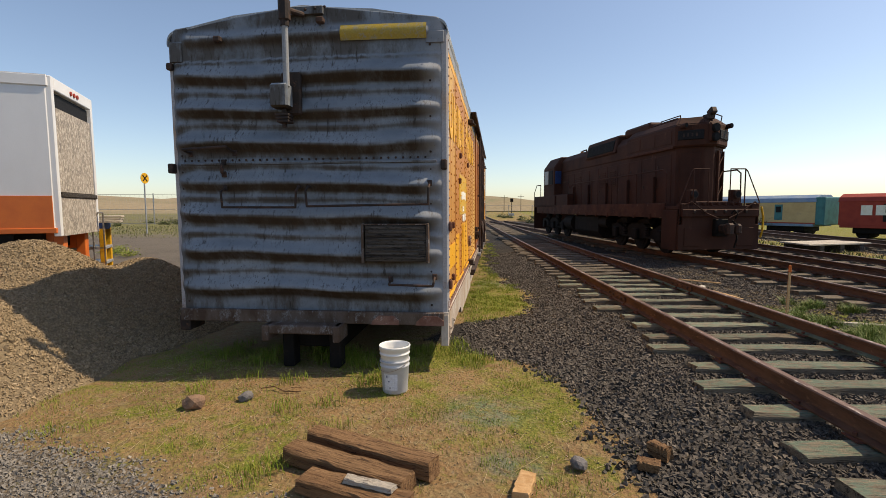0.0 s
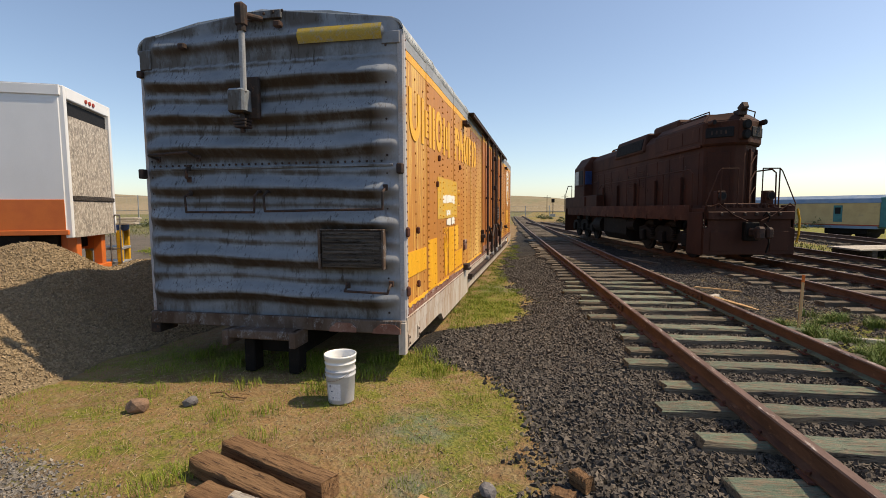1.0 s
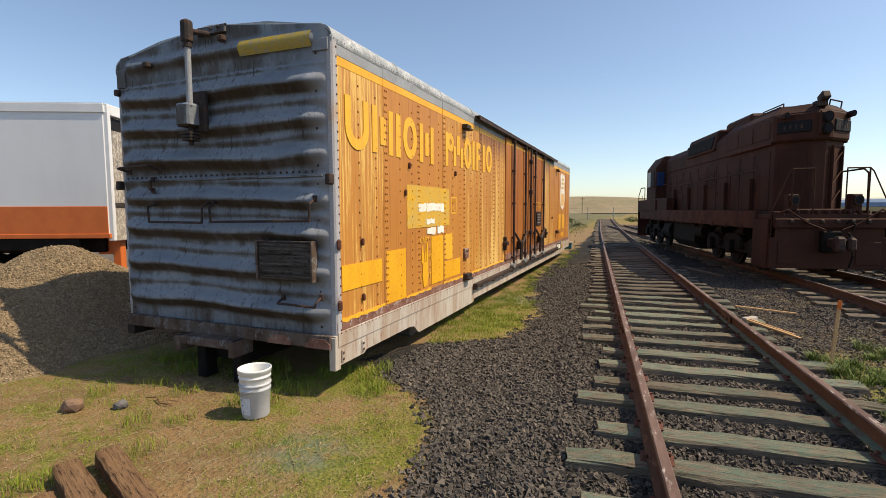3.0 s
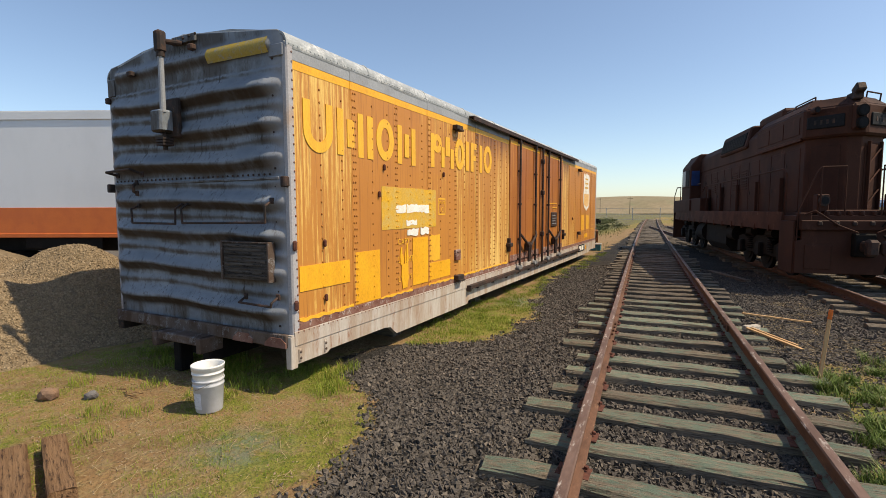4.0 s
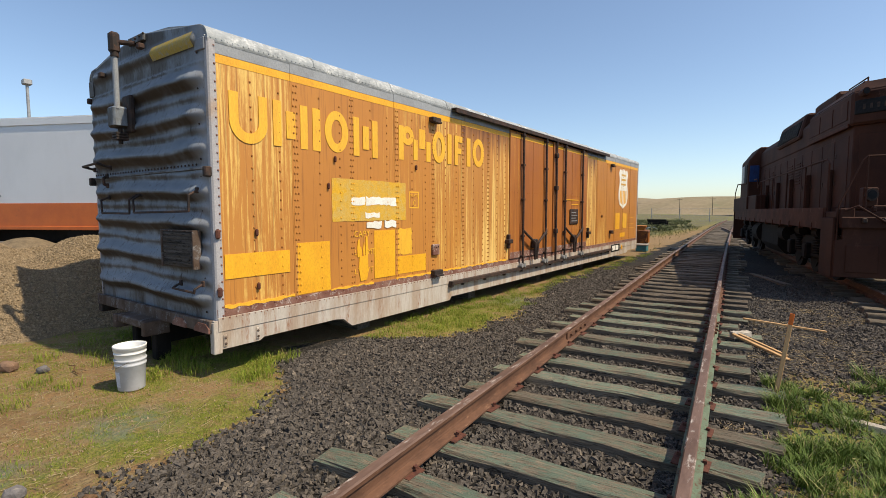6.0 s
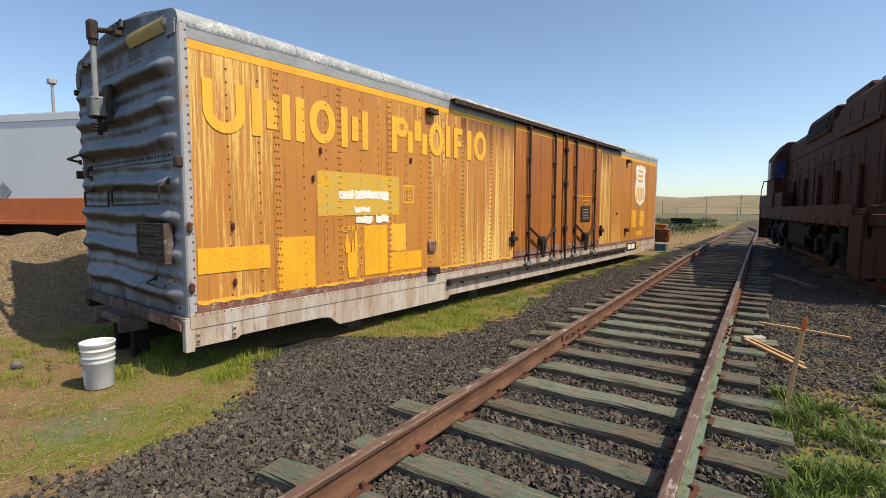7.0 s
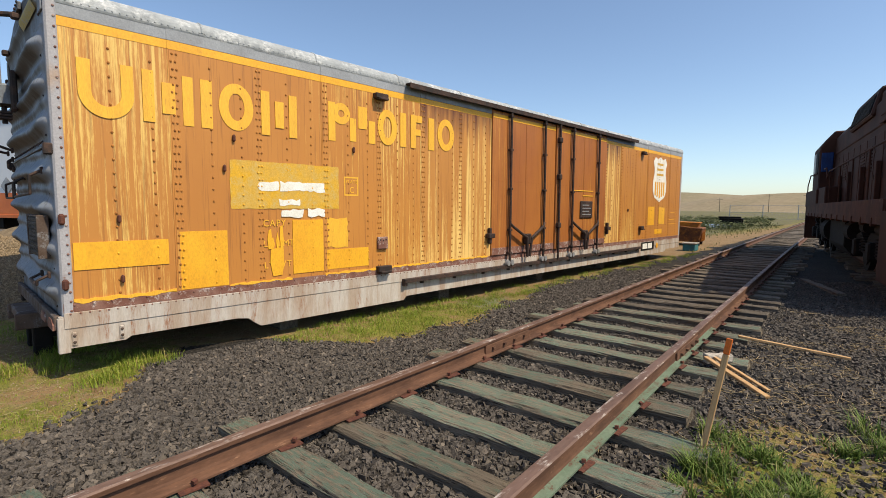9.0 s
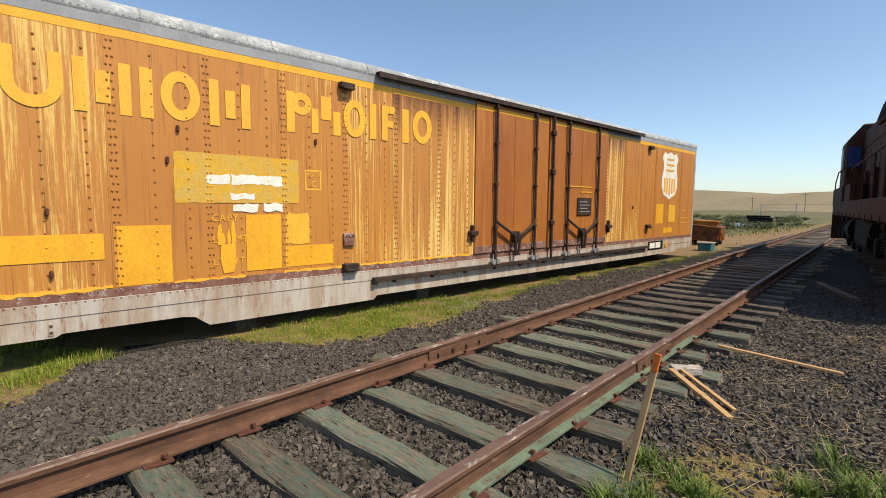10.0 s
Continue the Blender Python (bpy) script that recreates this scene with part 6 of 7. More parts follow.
# ---- far things ----
def coach(name, m, length, side, roof, end, label, category):
    t = thing(name, m, label, category)
    part("side", box(B(), -1.45, 1.45, 0.0, length, 1.0, 2.75, 0.03), side, t)
    part("roof", prism(B(), [(-1.5, 2.7), (-1.35, 3.05), (-0.8, 3.3), (0.8, 3.3), (1.35, 3.05), (1.5, 2.7)], -0.05, length + 0.05, "y", 0.03), roof, t)
    part("end_wall", box(B(), -1.40, 1.40, -0.6, 0.05, 0.95, 3.1, 0.05), end, t)
    part("skirt", box(B(), -1.46, 1.46, 0.1, length - 0.1, 0.82, 1.04, 0.02), BLUE_CAR if side is TAN_CAR else side, t)
    part("stripe", box(B(), -1.47, 1.47, 0.0, length, 1.04, 1.12), RED_CAR, t)
    for k in range(int(length / 5)):
        y = 2.6 + 5.0 * k
        w = part("window", box(B(), -1.47, 1.47, y - 0.30, y + 0.30, 1.3, 2.55, 0.02), TEAL if side is TAN_CAR else SLATE, t)
        part("pane", box(B(), -1.48, 1.48, y - 0.2, y + 0.2, 1.9, 2.4, 0.02), SLATE, w)
    for y0 in (2.2, length - 2.2):
        part("truck", box(B(), -1.2, 1.2, y0 - 1.4, y0 + 1.4, 0.4, 0.85, 0.05), BLACK, t)
        for dy in (-0.9, 0.9):
            part("wheel", rod(B(), (-0.85, y0 + dy, 0.45), (0.85, y0 + dy, 0.45), 0.42, 20), BLACK, t)
    return t


row_turn = 35.0
coach("passenger_coach", pose(26.0, 40.5, -0.78, 0, 0, row_turn), 24.0, TAN_CAR, BLUE_CAR, TEAL, "tan passenger coach with a blue roof and teal end", "passenger coach")
cab_m = pose(26.0, 40.5, -0.78, 0, 0, row_turn) @ pose(0, -12.0, 0)
caboose = coach("caboose", cab_m, 10.5, RED_CAR, RED_CAR, RED_CAR, "faded red caboose coupled behind a coach", "caboose")
for k in range(2):
    part("print_block", box(B(), -1.48, -1.455, 8.5 - 0.85 * k, 9.15 - 0.85 * k, 1.75, 2.45), WHITE, caboose, "plain white block for painted initials")
part("print_bar", box(B(), -1.48, -1.455, 6.2, 6.9, 1.3, 1.55), WHITE, caboose)

mach = thing("track_machine", pose(-1.5, 26.4, 0, 0, 0, 10) @ Matrix.Scale(0.68, 4), "rusty orange track machine standing beside the rails", "track machine")
part("body", prism(B(), [(-0.95, 0.30), (0.75, 0.20), (0.95, 1.10), (-0.85, 1.30)], -0.9, 1.3, "y", 0.05), MACHINE_RUST, mach, "rust-brown machine body")
for k in range(4):
    part("body_rib", box(B(), 0.72, 0.92, -0.7 + 0.55 * k, -0.6 + 0.55 * k, 0.25, 1.05, 0.02), ORANGE_MACHINE, mach)
part("hopper", prism(B(), [(-0.8, 1.1), (0.6, 1.1), (0.8, 1.45), (-0.5, 1.5)], -0.8, 0.4, "y", 0.03), ORANGE_MACHINE, mach)
for x in (-0.7, 0.7):
    for y in (-0.6, 0.9):
        part("wheel", rod(B(), (x - 0.08, y, 0.28), (x + 0.08, y, 0.28), 0.29, 18), BLACK, mach)
bench = thing("steel_crate", pose(-0.42, 23.3, 0, 0, 0, 5) @ Matrix.Scale(0.6, 4), "green steel crate with a pale lid beside the boxcar", "crate")
part("crate_body", box(B(), -0.35, 0.35, -0.5, 0.5, 0.0, 0.42, 0.02), TEAL, bench)
part("lid", box(B(), -0.4, 0.4, -0.55, 0.55, 0.42, 0.5, 0.02), PALE_PLANK, bench)
heap = thing("scrap_heap", pose(-6.3, 54.0, 0, 0, 0, 12) @ Matrix.Scale(0.66, 4), "stack of dark old ties beside a tarpaulin", "scrap heap")
for k in range(18):
    row, col_ = divmod(k, 4)
    bm = box(B(), -1.3, 1.3, -0.15, 0.15, -0.12, 0.12, 0.02, Matrix.Translation((random.uniform(-0.25, 0.25), 0.36 * col_ - 0.54, 0.13 + 0.26 * row)) @ Matrix.Rotation(random.uniform(-0.10, 0.10), 4, "Z"))
    part("scrap_beam", bm, BLACK, heap)
tarp = thing("tarp_bundle", pose(-6.0, 47.0, 0, 0, 0, 20) @ Matrix.Diagonal((0.8, 0.5, 0.55, 1)), "pale blue tarpaulin thrown over low timbers", "tarpaulin")
bm = B()
bmesh.ops.create_grid(bm, x_segments=20, y_segments=12, size=1.0)
for v in bm.verts:
    r = max(abs(v.co.x), abs(v.co.y))
    v.co = Vector((v.co.x * 2.2, v.co.y * 1.0, 0.5 * (1 - r ** 4) + 0.08 * noise.noise(v.co * 4) + 0.02))
part("sheet", bm, BLUE_CAR, tarp)

# chain-link fence posts and rails
def fence(x0, y0, x1, y1, step, height, mesh_on=True):
    f = thing("chain_link_fence", pose(x0, y0, 0), "galvanised chain-link fence at the yard's edge", "fence", kind="structure")
    dx, dy = x1 - x0, y1 - y0
    ln = math.hypot(dx, dy)
    n = int(ln / step)
    for k in range(n + 1):
        px_, py_ = dx * k / n, dy * k / n
        part("post", rod(B(), (px_, py_, -0.1), (px_, py_, height + 0.1), 0.055, 8), POST, f)
    for z in (height, height * 0.5, 0.12):
        part("rail", rod(B(), (0, 0, z), (dx, dy, z), 0.022, 6), POST, f)
    bm = B()
    m = int(ln / 0.5)
    for k in range(m):
        u0, u1 = k / m, (k + 1) / m
        for s0, s1 in ((0.0, 1.0), (1.0, 0.0)):
            rod(bm, (dx * u0, dy * u0, 0.1 + s0 * (height - 0.1)), (dx * u1, dy * u1, 0.1 + s1 * (height - 0.1)), 0.004, 3)
    part("wire", bm, POST, f)


fence(-60, 46, -14, 52, 7.0, 3.3)
fence(-14, 86, 40, 90, 4.0, 2.0)
sign = thing("crossing_sign", pose(-23.2, 30.0, 0, 0, 0, 88), "round yellow crossing warning sign on a post", "road sign")
part("post", rod(B(), (0, 0, 0), (0, 0, 3.5), 0.045, 8), POST, sign)
disc = part("disc", rod(B(), (0, -0.06, 3.75), (0, -0.03, 3.75), 0.36, 28), YELLOW_STEEL, sign)
for s in (-1, 1):
    m6 = Matrix.Translation((0, -0.065, 3.75)) @ Matrix.Rotation(s * math.pi / 4, 4, "Y")
    part("cross_bar", box(B(), -0.28, 0.28, -0.01, 0.005, -0.04, 0.04, 0.0, m6), BLACK, sign)
lamp = thing("light_pole", pose(-29.1, 10.3, 0), "grey steel light pole behind the trailer", "light pole")
part("pole", rod(B(), (0, 0, 0), (0, 0, 8.5), 0.11, 12, 0.07), POST, lamp)
part("lamp_head", box(B(), -0.2, 0.2, -0.2, 0.2, 8.5, 8.8, 0.05), POST, lamp)
for x, y, h in ((3.0, 170, 6.0), (9.5, 185, 6.5), (-20, 210, 7.0), (-40, 260, 8.0), (-52, 230, 6.0), (60, 320, 8.0)):
    up = thing("utility_pole", pose(x, y, 0), "distant timber utility pole with a crossarm", "utility pole", "utility poles")
    part("pole", rod(B(), (0, 0, 0), (0, 0, h), 0.13, 8, 0.09), GREY_TIE, up)
    part("crossarm", box(B(), -1.2, 1.2, -0.07, 0.07, h - 0.9, h - 0.78), GREY_TIE, up)
sig = thing("signal_mast", pose(3.4, 96, 0), "dark signal mast beside the far tracks", "signal")
part("mast", rod(B(), (0, 0, 0), (0, 0, 3.4), 0.07, 8), BLACK, sig)
part("head", box(B(), -0.3, 0.3, -0.15, 0.1, 2.7, 3.4, 0.05), BLACK, sig)
part("base", box(B(), -0.5, 0.5, -0.3, 0.3, 0, 0.5, 0.03), POST, sig)

# low hills of dry grass; the far ones have haze put into their colour
HILL = worn("dry_hill_grass", (0.27, 0.215, 0.14), (0.22, 0.185, 0.115), (0.16, 0.17, 0.10), 0.02, (1, 1, 1), 1.0, fine=0.4, bump=0.0)
FAR_HILL = worn("haze_tinted_far_hill", (0.42, 0.41, 0.38), (0.38, 0.38, 0.36), None, 0.01, (1, 1, 1), 1.0, fine=0.3, bump=0.0)


def hill(x, y, rx, ry, h, material, label):
    n = 48
    gx, gy = np.meshgrid(np.linspace(-1, 1, n), np.linspace(-1, 1, n))
    r = np.hypot(gx, gy)
    z = h * np.clip(1 - r ** 2, 0, None) ** 1.3 * (1 + 0.18 * wob(gx, gy, 4, x)) - 0.3
    i = (np.arange(n - 1)[:, None] * n + np.arange(n - 1)[None]).ravel()
    ob = raw("hill", np.stack([gx * rx, gy * ry, z], -1).reshape(-1, 3), np.stack([i, i + 1, i + n + 1, i + n], -1), material, None, True)
    ob.location = (x, y, 0)
    tagged(ob, label, "hill", kind="structure")


hill(-28, 330, 95, 60, 11.0, HILL, "low tan hill of dry grass")
hill(-190, 420, 220, 120, 16.0, HILL, "long tan hill of dry grass")
hill(-330, 240, 260, 120, 13.0, HILL, "broad tan hill of dry grass")
hill(-480, 120, 220, 130, 15.0, HILL, "broad tan hill of dry grass")
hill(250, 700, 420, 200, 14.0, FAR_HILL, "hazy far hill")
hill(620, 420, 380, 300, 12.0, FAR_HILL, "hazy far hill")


# shrubs and weeds in clumps
def clump(bm_pos, n, r, h, wide):
    """Blade arrays for one clump: base points and directions."""
    a = rng.uniform(0, 2 * math.pi, n)
    d = r * np.sqrt(rng.random(n))
    p = np.stack([bm_pos[0] + d * np.cos(a), bm_pos[1] + d * np.sin(a), np.full(n, bm_pos[2])], -1)
    return p, h * rng.uniform(0.5, 1.15, n), wide * rng.uniform(0.7, 1.3, n)


def blades(name, pos, height, width, lean, material, parent=None):
    """Bent tapering blades, three faces each, in one mesh."""
    n = len(pos)
    a = rng.uniform(0, 2 * math.pi, n)
    side = np.stack([np.cos(a), np.sin(a), np.zeros(n)], -1)
    fw = np.stack([-np.sin(a), np.cos(a), np.zeros(n)], -1)
    ln = (lean * rng.uniform(0.2, 1.2, n) * height)[:, None]
    up = np.array([0, 0, 1.0])[None]
    h, w = height[:, None], width[:, None]
    v = np.stack([pos - side * w, pos + side * w,
                  pos + up * h * 0.55 - side * w * 0.75 + fw * ln * 0.3, pos + up * h * 0.55 + side * w * 0.75 + fw * ln * 0.3,
                  pos + up * h * 0.95 + fw * ln], 1)
    o = (np.arange(n) * 5)[:, None]
    tris = np.concatenate([o + np.array([0, 1, 3]), o + np.array([0, 3, 2]), o + np.array([2, 3, 4])], 0)
    return raw(name, v.reshape(-1, 3), tris, material, parent)


def free_of_car(x, y):
    return ~((x > -2.9) & (x < 0.02) & (y > 4.9) & (y < 21.7))


# short grass where the cover is green
n = 1100000
x, y = rng.uniform(-4.5, 6.8, n), rng.uniform(0.8, 13.0, n)
patchy = np.clip(0.42 + 0.75 * wob(x, y, 9.0, 3.0) + 0.5 * wob(x, y, 21.0, 5.0), 0.06, 1.3)
keep = (rng.random(n) < grass_amount(x, y) * patchy * (1 - ballast_amount(x, y)) ** 1.5 * 1.2) & free_of_car(x, y) & (pile_z(x, y) < 0.0) & ((y + 0.325 * x + 0.22 * wob(x, y, 4, 3) > 1.55) | (x > -0.5))
x, y = x[keep], y[keep]
hh = rng.uniform(0.010, 0.042, len(x)) * np.clip(0.9 + 0.8 * wob(x, y, 6.0, 2.0), 0.35, 1.8)
ob = blades("grass", np.stack([x, y, ground_z(x, y) - 0.004], -1), hh, np.full(len(x), 0.0019), 0.8, GRASS)
tagged(ob, "short patchy green grass on dry dirt", "grass", kind="stuff")
# taller tufts along the boxcar and round the bucket
spots = [(-0.62, 3.95), (-0.75, 3.85), (-0.55, 4.02), (-2.2, 3.55), (-1.25, 3.2), (-2.6, 4.1), (-0.7, 2.9), (-1.0, 2.2), (-0.95, 2.35), (-1.9, 3.9), (-0.9, 3.35), (-1.45, 3.85)]
spots += [(rng.uniform(-0.25, 0.45), yy) for yy in np.arange(4.5, 12, 0.10) if not 5.2 < yy < 6.3] + [(rng.uniform(-0.2, 0.9), rng.uniform(6.8, 10)) for _ in range(40)]
spots += [(rng.uniform(-0.1, 0.5), yy) for yy in np.arange(12, 22, 0.2)] + [(rng.uniform(-2.6, -0.2), rng.uniform(4.3, 5.0)) for _ in range(26)]
P_, H_, W_ = zip(*[clump((sx, sy, 0.0), 90, 0.14, 0.10 if sy < 5.2 else 0.055, 0.0024) for sx, sy in spots])
ob = blades("grass_tufts", np.concatenate(P_), np.concatenate(H_), np.concatenate(W_), 0.8, GRASS)
tagged(ob, "taller green grass tufts along the boxcar", "grass", kind="stuff")
# tufts of weeds and rank grass right of the near track, bare gravel and straw between
n = 520
wx, wy = rng.uniform(4.5, 6.9, n), rng.uniform(2.5, 9.0, n)
keep = (grass_amount(wx, wy) > 0.25 + 0.3 * rng.random(n)) & (wob(wx, wy, 2.6, 4.0) + 0.6 * wob(wx, wy, 6.0, 2.0) > -0.12)
wx, wy = wx[keep], wy[keep]
P_, H_, W_ = zip(*[clump((sx, sy, ground_z(sx, sy) - 0.005), int(rng.integers(50, 130)), rng.uniform(0.04, 0.13), rng.uniform(0.06, 0.19), 0.0036) for sx, sy in zip(wx, wy)])
ob = blades("weeds", np.concatenate(P_), np.concatenate(H_), np.concatenate(W_), 0.95, WEED)
tagged(ob, "rank green weeds growing in tufts beside the track", "weeds", kind="stuff")
per = 70
pick = rng.random(len(wx)) < 0.45
wx, wy = wx[pick], wy[pick]
k = len(wx) * per
size = np.repeat(rng.uniform(0.06, 0.15, len(wx)), per)
az, rad, up = rng.uniform(0, 2 * math.pi, k), size * np.sqrt(rng.random(k)), rng.random(k)
lx = np.repeat(wx, per) + rad * np.cos(az)
ly = np.repeat(wy, per) + rad * np.sin(az)
lz = ground_z(lx, ly) + 0.004 + up * np.maximum(size - rad * 0.75, 0.015) * 0.9
LEAF = np.array([(-1.0, 0, 0), (-0.1, 0.32, 0.12), (1.0, 0, -0.1), (-0.1, -0.32, 0.12)])
ls = rng.uniform(0.008, 0.024, k)[:, None] * np.ones((1, 3))
ob = scatter("leafy_weeds", LEAF, np.array([(0, 3, 2), (0, 2, 1)]), np.stack([lx, ly, lz], -1), turns(rng, k, 0.9), ls, WEED)
tagged(ob, "small leafy weeds among the grass tufts", "weeds", kind="stuff")
n = 5200
x, y = rng.uniform(4.3, 7.6, n), rng.uniform(3.0, 13.0, n)
keep = wob(x, y, 1.7, 6.0) + 0.6 * wob(x, y, 5.0, 1.0) > 0.0
x, y = x[keep], y[keep]
n = len(x)
ob = scatter("dead_stalks", CUBE, CUBE_FACES, np.stack([x, y, ground_z(x, y) + 0.02], -1), turns(rng, n, 0.25), np.stack([rng.uniform(0.02, 0.10, n), np.full(n, 0.0013), np.full(n, 0.0011)], -1), STRAW)
tagged(ob, "bleached dead stalks strewn over the gravel", "straw", kind="stuff")
# a straggling weed at the edge of the lot
k = 1500
cx, cy = rng.choice((-12.9, -13.4, -12.4, -13.9, -14.6), k) + rng.normal(0, 0.16, k), 0
cy = 15.6 - 0.7 * (cx + 13.0) + rng.normal(0, 0.22, k)
cz = 0.03 + 0.34 * rng.random(k) ** 1.3 * np.exp(-((cx + 13.1) / 0.9) ** 2)
ls = rng.uniform(0.02, 0.05, k)[:, None] * np.ones((1, 3))
ob = scatter("lot_weeds", LEAF, np.array([(0, 3, 2), (0, 2, 1)]), np.stack([cx, cy, cz], -1), turns(rng, k, 0.9), ls, GRASS)
tagged(ob, "straggling bright green weeds on the bare lot", "weeds", kind="stuff")
# far tufts: field beyond the tracks, and strip by the lot
n = 60000
x, y = np.concatenate([rng.uniform(8.4, 30, n // 2), rng.uniform(-40, -9, n // 4), rng.uniform(-9, 1.0, n // 4)]), np.concatenate([rng.uniform(6, 34, n // 2), rng.uniform(24, 44, n // 4), rng.uniform(22, 60, n // 4)])
keep = (rng.random(n) < grass_amount(x, y)) & (bed(x, y) < 0.15)
x, y = x[keep], y[keep]
ob = blades("field_grass", np.stack([x, y, ground_z(x, y) - 0.01], -1), rng.uniform(0.06, 0.2, len(x)), rng.uniform(0.01, 0.02, len(x)), 0.8, FIELD)
tagged(ob, "rough green field grass beyond the tracks", "grass", kind="stuff")
# low shrubs along the far fence
k = 48000
home = rng.uniform(0, 1, 240)
hx, hy, hr = -40 + 66 * home, 40 + 44 * rng.random(240), rng.uniform(0.25, 0.95, 240)
i = rng.integers(0, 240, k)
hx = np.where((np.abs(hx - main_x(hy)) < 3.0) | (np.abs(hx - loco_x(hy)) < 3.0), hx - 8.0, hx)  # none on the tracks
d = rng.normal(0, 0.45, (k, 2)) * hr[i][:, None]
cz = 0.05 + np.abs(rng.normal(0, 0.30, k)) * hr[i]
ls = rng.uniform(0.06, 0.16, k)[:, None] * np.ones((1, 3))
ob = scatter("shrubs", LEAF, np.array([(0, 3, 2), (0, 2, 1)]), np.stack([hx[i] + d[:, 0], hy[i] + d[:, 1], cz], -1), turns(rng, k, 1.2), ls, SHRUB)
tagged(ob, "low dusty green shrubs along the far fence", "shrubs", kind="stuff")
# straw and dead stalks
n = 1500
x, y = np.concatenate([rng.uniform(-3, 1.2, n // 2), rng.uniform(4.1, 6.5, n // 2)]), np.concatenate([rng.uniform(1.5, 4.2, n // 2), rng.uniform(3, 13, n // 2)])
off_lot = (x > -0.5) | (y + 0.325 * x > 1.75)
x, y = x[off_lot], y[off_lot]
n = len(x)
pos = np.stack([x, y, ground_z(x, y) + 0.012], -1)
s = np.stack([rng.uniform(0.015, 0.075, n), np.full(n, 0.0011), np.full(n, 0.0009)], -1)
ob = scatter("straw", CUBE, CUBE_FACES, pos, turns(rng, n, 0.18), s, STRAW)
tagged(ob, "dry straw stalks strewn on the ground", "straw", kind="stuff")

# ---- tracks ----
def rail_profile():
    """Half-metre-scale flat-bottom rail section, (across, up) from the base."""
    r = [(0.068, 0.0), (0.068, 0.012), (0.016, 0.028), (0.011, 0.045), (0.011, 0.105), (0.034, 0.118), (0.036, 0.142), (0.028, 0.152)]
    return r + [(-u, w) for u, w in r[::-1]]


def sweep_rail(name, centre, off, y0, y1, step, parent, green_to=-99.0):
    prof = rail_profile()
    n = int((y1 - y0) / step)
    verts, faces = [], []
    k = len(prof)
    for i in range(n + 1):
        y = y0 + (y1 - y0) * i / n
        slope = (centre(y + 0.05) - centre(y - 0.05)) / 0.1
        c = math.hypot(1, slope)
        for u, w in prof:
            verts.append((centre(y) + (off + u) / c, y - (off + u) * slope / c, 0.132 + w))
        if i:
            a, b = (i - 1) * k, i * k
            faces += [(a + j, b + j, b + (j + 1) % k, a + (j + 1) % k) for j in range(k)]
    ob = raw(name, verts, faces, RAIL_RUST, parent)
    ob.data.materials.append(RAIL_TOP)
    ob.data.materials.append(GREEN_FOOT)
    for q, p in enumerate(ob.data.polygons):
        p.material_index = 1 if q % k in (6, 7, 8) else 2 if (q % k in (0, 1, 13, 14) and off > 0 and green_to > y0 + (y1 - y0) * (q // k) / n) else 0
    return ob


def tie_mesh(seed):
    r = random.Random(seed)
    bm = B()
    n, ln, w, h = 8, 2.42, 0.205, 0.17
    rings = []
    for k in range(n + 1):
        u = -ln / 2 + ln * k / n
        c = 0.016
        sec = [(-w / 2, 0), (w / 2, 0), (w / 2, h - c), (w / 2 - c, h), (-w / 2 + c, h), (-w / 2, h - c)]
        rings.append([bm.verts.new((u + (r.uniform(-0.02, 0.02) if k in (0, n) else 0), a + r.uniform(-0.011, 0.011), b + (r.uniform(-0.016, 0.005) if b > 0 else 0))) for a, b in sec])
    for r1, r2 in zip(rings, rings[1:]):
        for i in range(6):
            bm.faces.new((r1[i], r1[(i + 1) % 6], r2[(i + 1) % 6], r2[i]))
    bm.faces.new(rings[0][::-1])
    bm.faces.new(rings[-1])
    bmesh.ops.recalc_face_normals(bm, faces=bm.faces[:])
    me = bpy.data.meshes.new("tie")
    bm.to_mesh(me)
    bm.free()
    return me


TIES = [tie_mesh(s) for s in range(6)]
GREY_TIES = [tie_mesh(20 + s) for s in range(4)]
for me in TIES:
    me.materials.append(TIE_WOOD)
for me in GREY_TIES:
    me.materials.append(GREY_TIE)


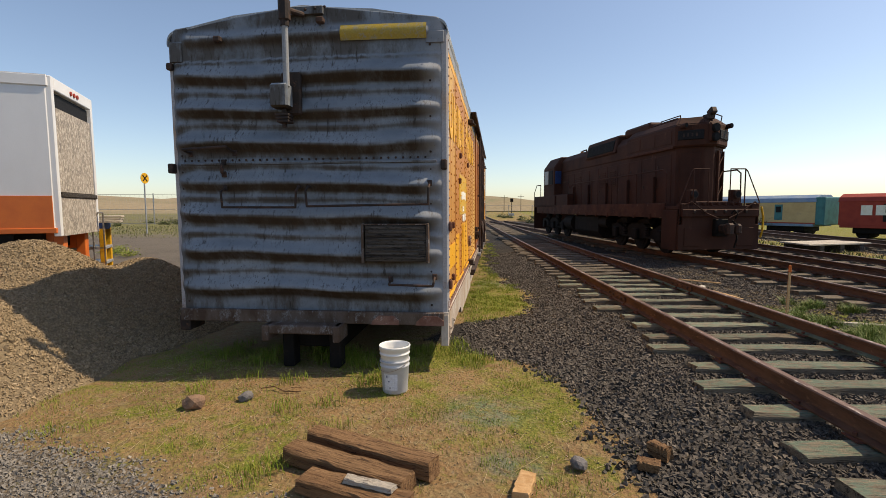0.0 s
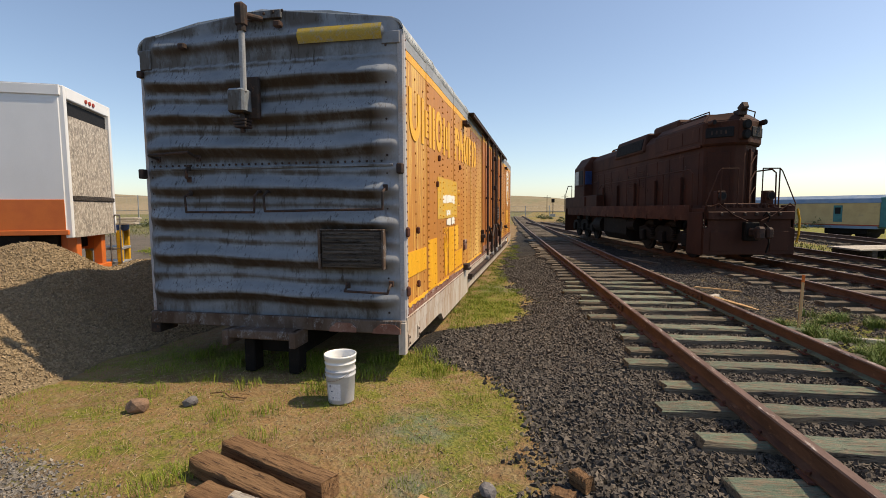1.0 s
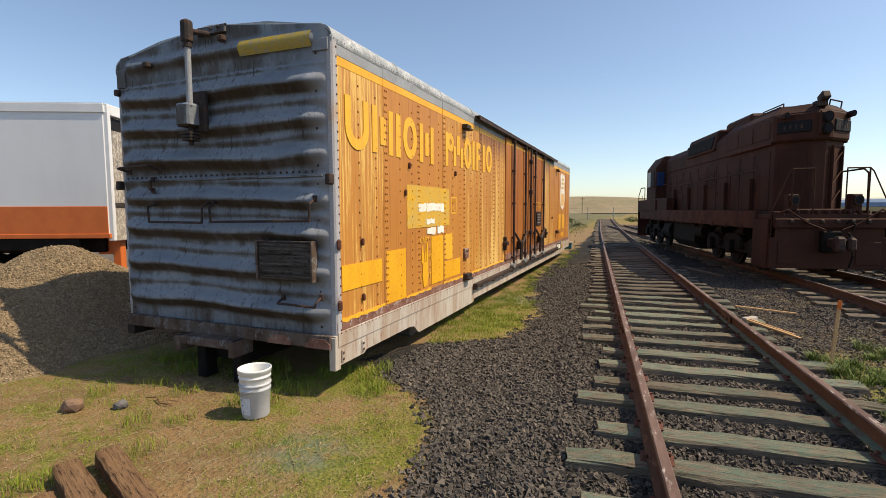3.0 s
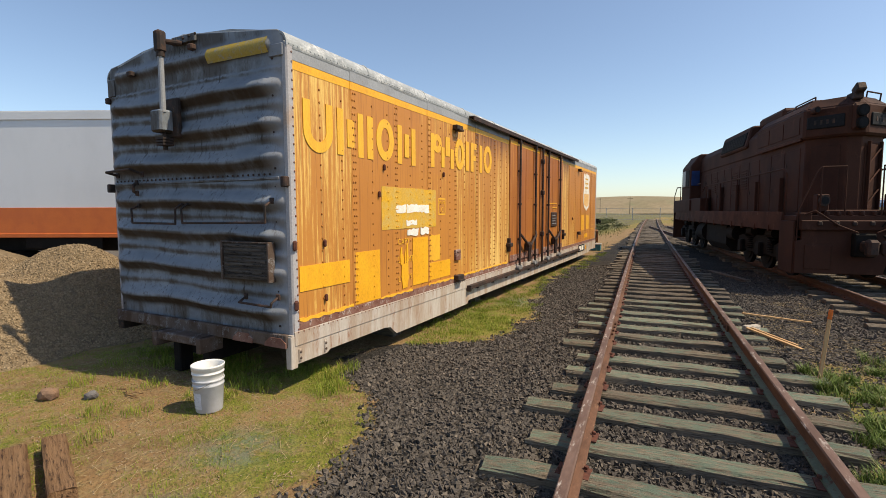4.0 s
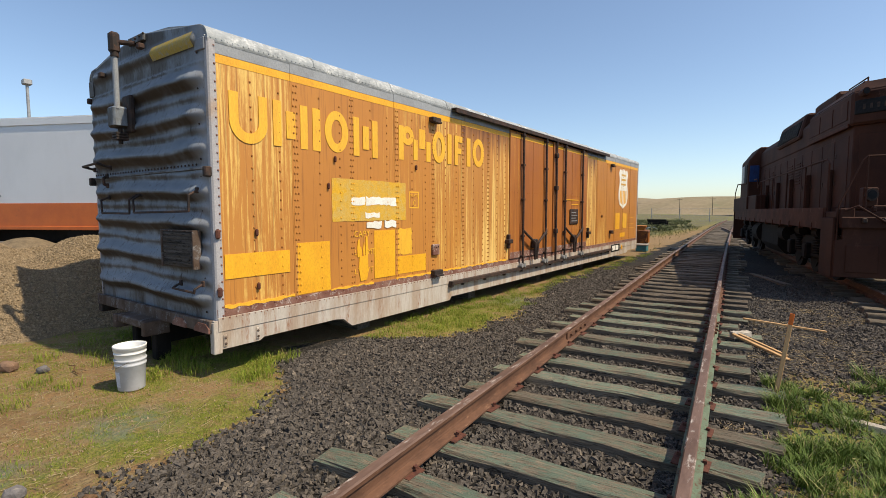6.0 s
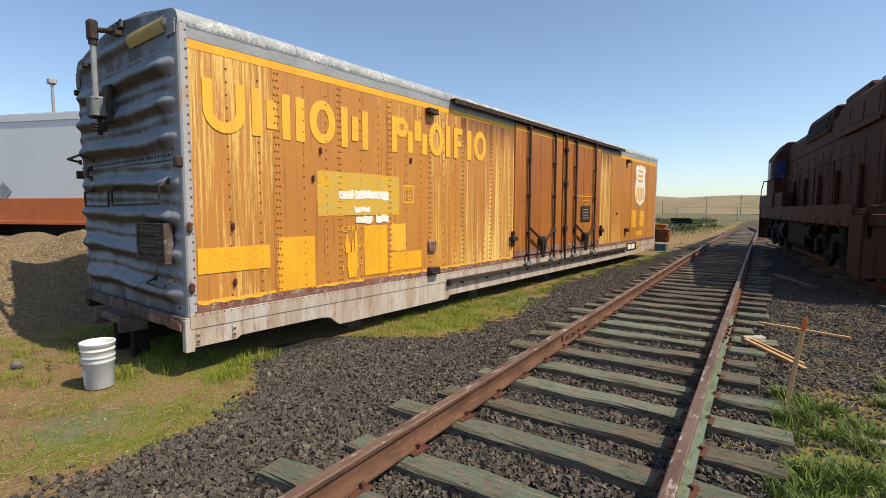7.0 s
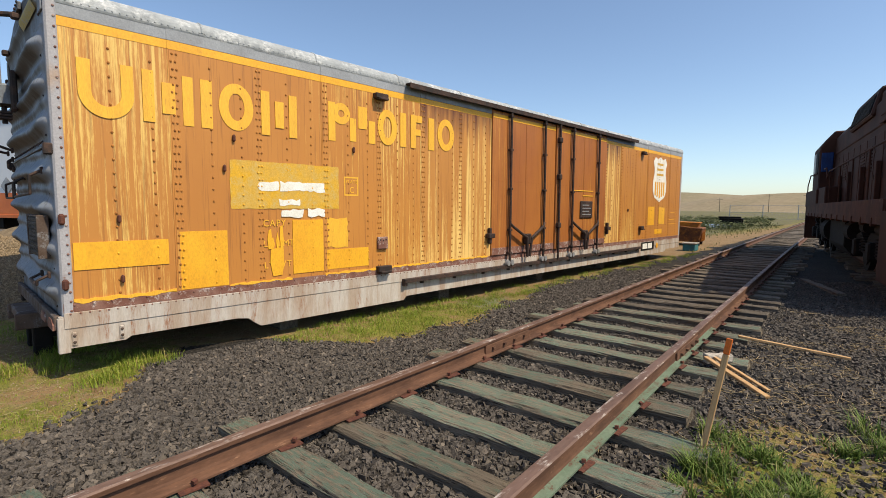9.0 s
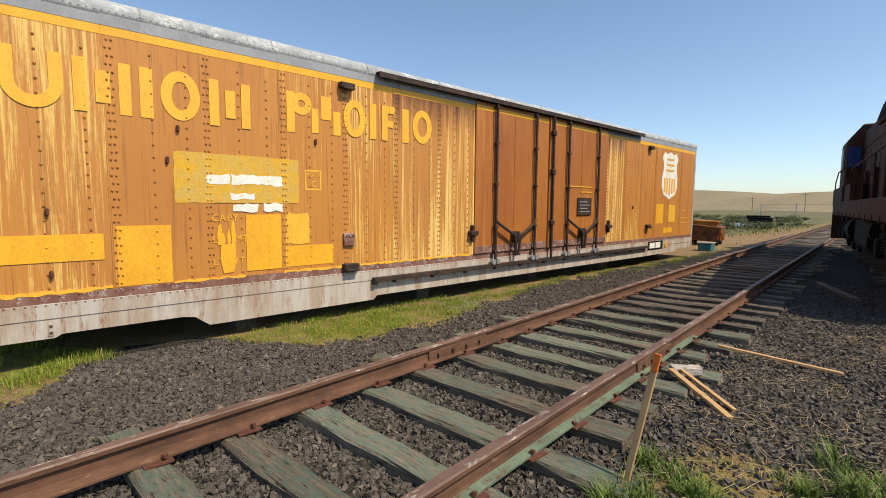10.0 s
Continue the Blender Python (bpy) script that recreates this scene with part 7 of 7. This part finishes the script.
def track(name, label, centre, y0, y1, pitch, green, near):
    t = thing(name, pose(0, 0, 0), label, "railway track", kind="structure")
    for off in (-0.7535, 0.7535):
        sweep_rail("rail", centre, off, y0, y1, 1.0, t, 10.0 if centre is main_x else -99.0)
    y, k = y0 + 0.2, 0
    plates = []
    spikes = []
    r = random.Random(len(name))
    while y < y1 - 0.2:
        slope = (centre(y + 0.05) - centre(y - 0.05)) / 0.1
        shift = r.uniform(-0.15, 0.15)
        is_green = green(y)
        me = r.choice(TIES if is_green else GREY_TIES)
        ob = new("tie", me)
        ob.parent = t
        ob.matrix_local = Matrix.Translation((centre(y) + shift, y, -0.046 + r.uniform(-0.012, 0.006))) @ Matrix.Rotation(math.atan(-slope) * -1 * -1 + r.uniform(-0.025, 0.025), 4, "Z") @ Matrix.Rotation(math.pi * r.choice((0, 1)), 4, "Z")
        if near(y):
            for off in (-0.7535, 0.7535):
                plates.append((centre(y) + off, y, 0.126))
                for sx in (-0.075, 0.075):
                    spikes.append((centre(y) + off + sx, y + r.uniform(-0.05, 0.05), 0.148 + r.uniform(0, 0.012)))
        y += pitch * r.uniform(0.94, 1.06)
        k += 1
    if plates:
        m = len(plates)
        eye = np.repeat(np.eye(3)[None], m, 0)
        ob = scatter("tie_plates", CUBE, CUBE_FACES, np.array(plates), eye, np.tile((0.105, 0.075, 0.005), (m, 1)), FASTEN, t)
        ob["kind"] = "stuff"
        m = len(spikes)
        ob = scatter("spikes", CUBE, CUBE_FACES, np.array(spikes), turns(rng, m, 0.25), np.tile((0.012, 0.012, 0.010), (m, 1)), FASTEN, t)
        ob["kind"] = "stuff"
    return t


main = track("railway_track", "rusty rails on green-painted weathered timber ties", main_x, -6.0, 90.0, 0.545, lambda y: y < 10.8 and random.random() < 0.97, lambda y: y < 22)
track("railway_track", "rusty rails on grey ties under the locomotive", loco_x, -4.0, 50.0, 0.55, lambda y: False, lambda y: y < 15)
track("railway_track", "rusty rails on old grey ties in the grass", third_x, -2.0, 55.0, 0.58, lambda y: False, lambda y: False)
track("railway_track", "rusty rails on old ties across the field", fourth_x, 0.0, 60.0, 0.62, lambda y: False, lambda y: False)
# joint bars
for off, y in ((-0.7535, 7.75), (0.7535, 8.75)):
    for s in (-1, 1):
        bm = box(B(), off + s * 0.024 - 0.012, off + s * 0.024 + 0.012, -0.42, 0.42, 0.152, 0.243, 0.005)
        for q in range(4):
            rod(bm, (off + s * 0.03, -0.3 + 0.2 * q, 0.2), (off + s * 0.062, -0.3 + 0.2 * q, 0.2), 0.018, 6)
        ob = part("joint_bar", bm, RAIL_RUST, main)
        ob.matrix_local = pose(main_x(y), y, 0, 0, 0, 4.2)

# ---- loose ballast, nearest first ----
n = 300000
x, y = rng.uniform(-0.3, 8.2, n), 0.4 + 16.5 * rng.random(n) ** 1.5
fade = np.interp(y, [0, 5, 9, 15], [1.0, 1.0, 0.95, 0.8])
keep = (rng.random(n) < ballast_amount(x, y) * fade * 0.95) & free_of_car(x, y)
x, y = x[keep], y[keep]
z = ground_z(x, y) + 0.004
fx, fy = rng.uniform(7.5, 15.0, 26000), rng.uniform(5.0, 26.0, 26000)
far = rng.random(26000) < ballast_amount(fx, fy)
x, y, z = np.append(x, fx[far]), np.append(y, fy[far]), np.append(z, ground_z(fx, fy)[far] + 0.008)
ob = stones("ballast", np.stack([x, y, z], -1), 0.010, 0.027, BALLAST)
tagged(ob, "dark crushed basalt ballast, loose and angular", "gravel", kind="stuff")
n = 26000
x, y = rng.uniform(-4.8, -0.7, n), rng.uniform(0.9, 3.1, n)
keep = y + 0.325 * x + 0.22 * wob(x, y, 4, 3) + 0.08 * rng.normal(size=n) < 1.58
x, y = x[keep], y[keep]
ob = stones("lot_gravel", np.stack([x, y, ground_z(x, y) + 0.003], -1), 0.006, 0.0145, LOT_STONE)
tagged(ob, "grey crushed gravel at the edge of the dirt", "gravel", kind="stuff")
n = 2600
x, y = rng.uniform(-3.2, 1.2, n), rng.uniform(1.6, 4.6, n)
ob = stones("pebbles", np.stack([x, y, ground_z(x, y) + 0.002], -1), 0.004, 0.010, PILE_STONE)
tagged(ob, "small pebbles scattered on the dirt", "pebbles", kind="stuff")
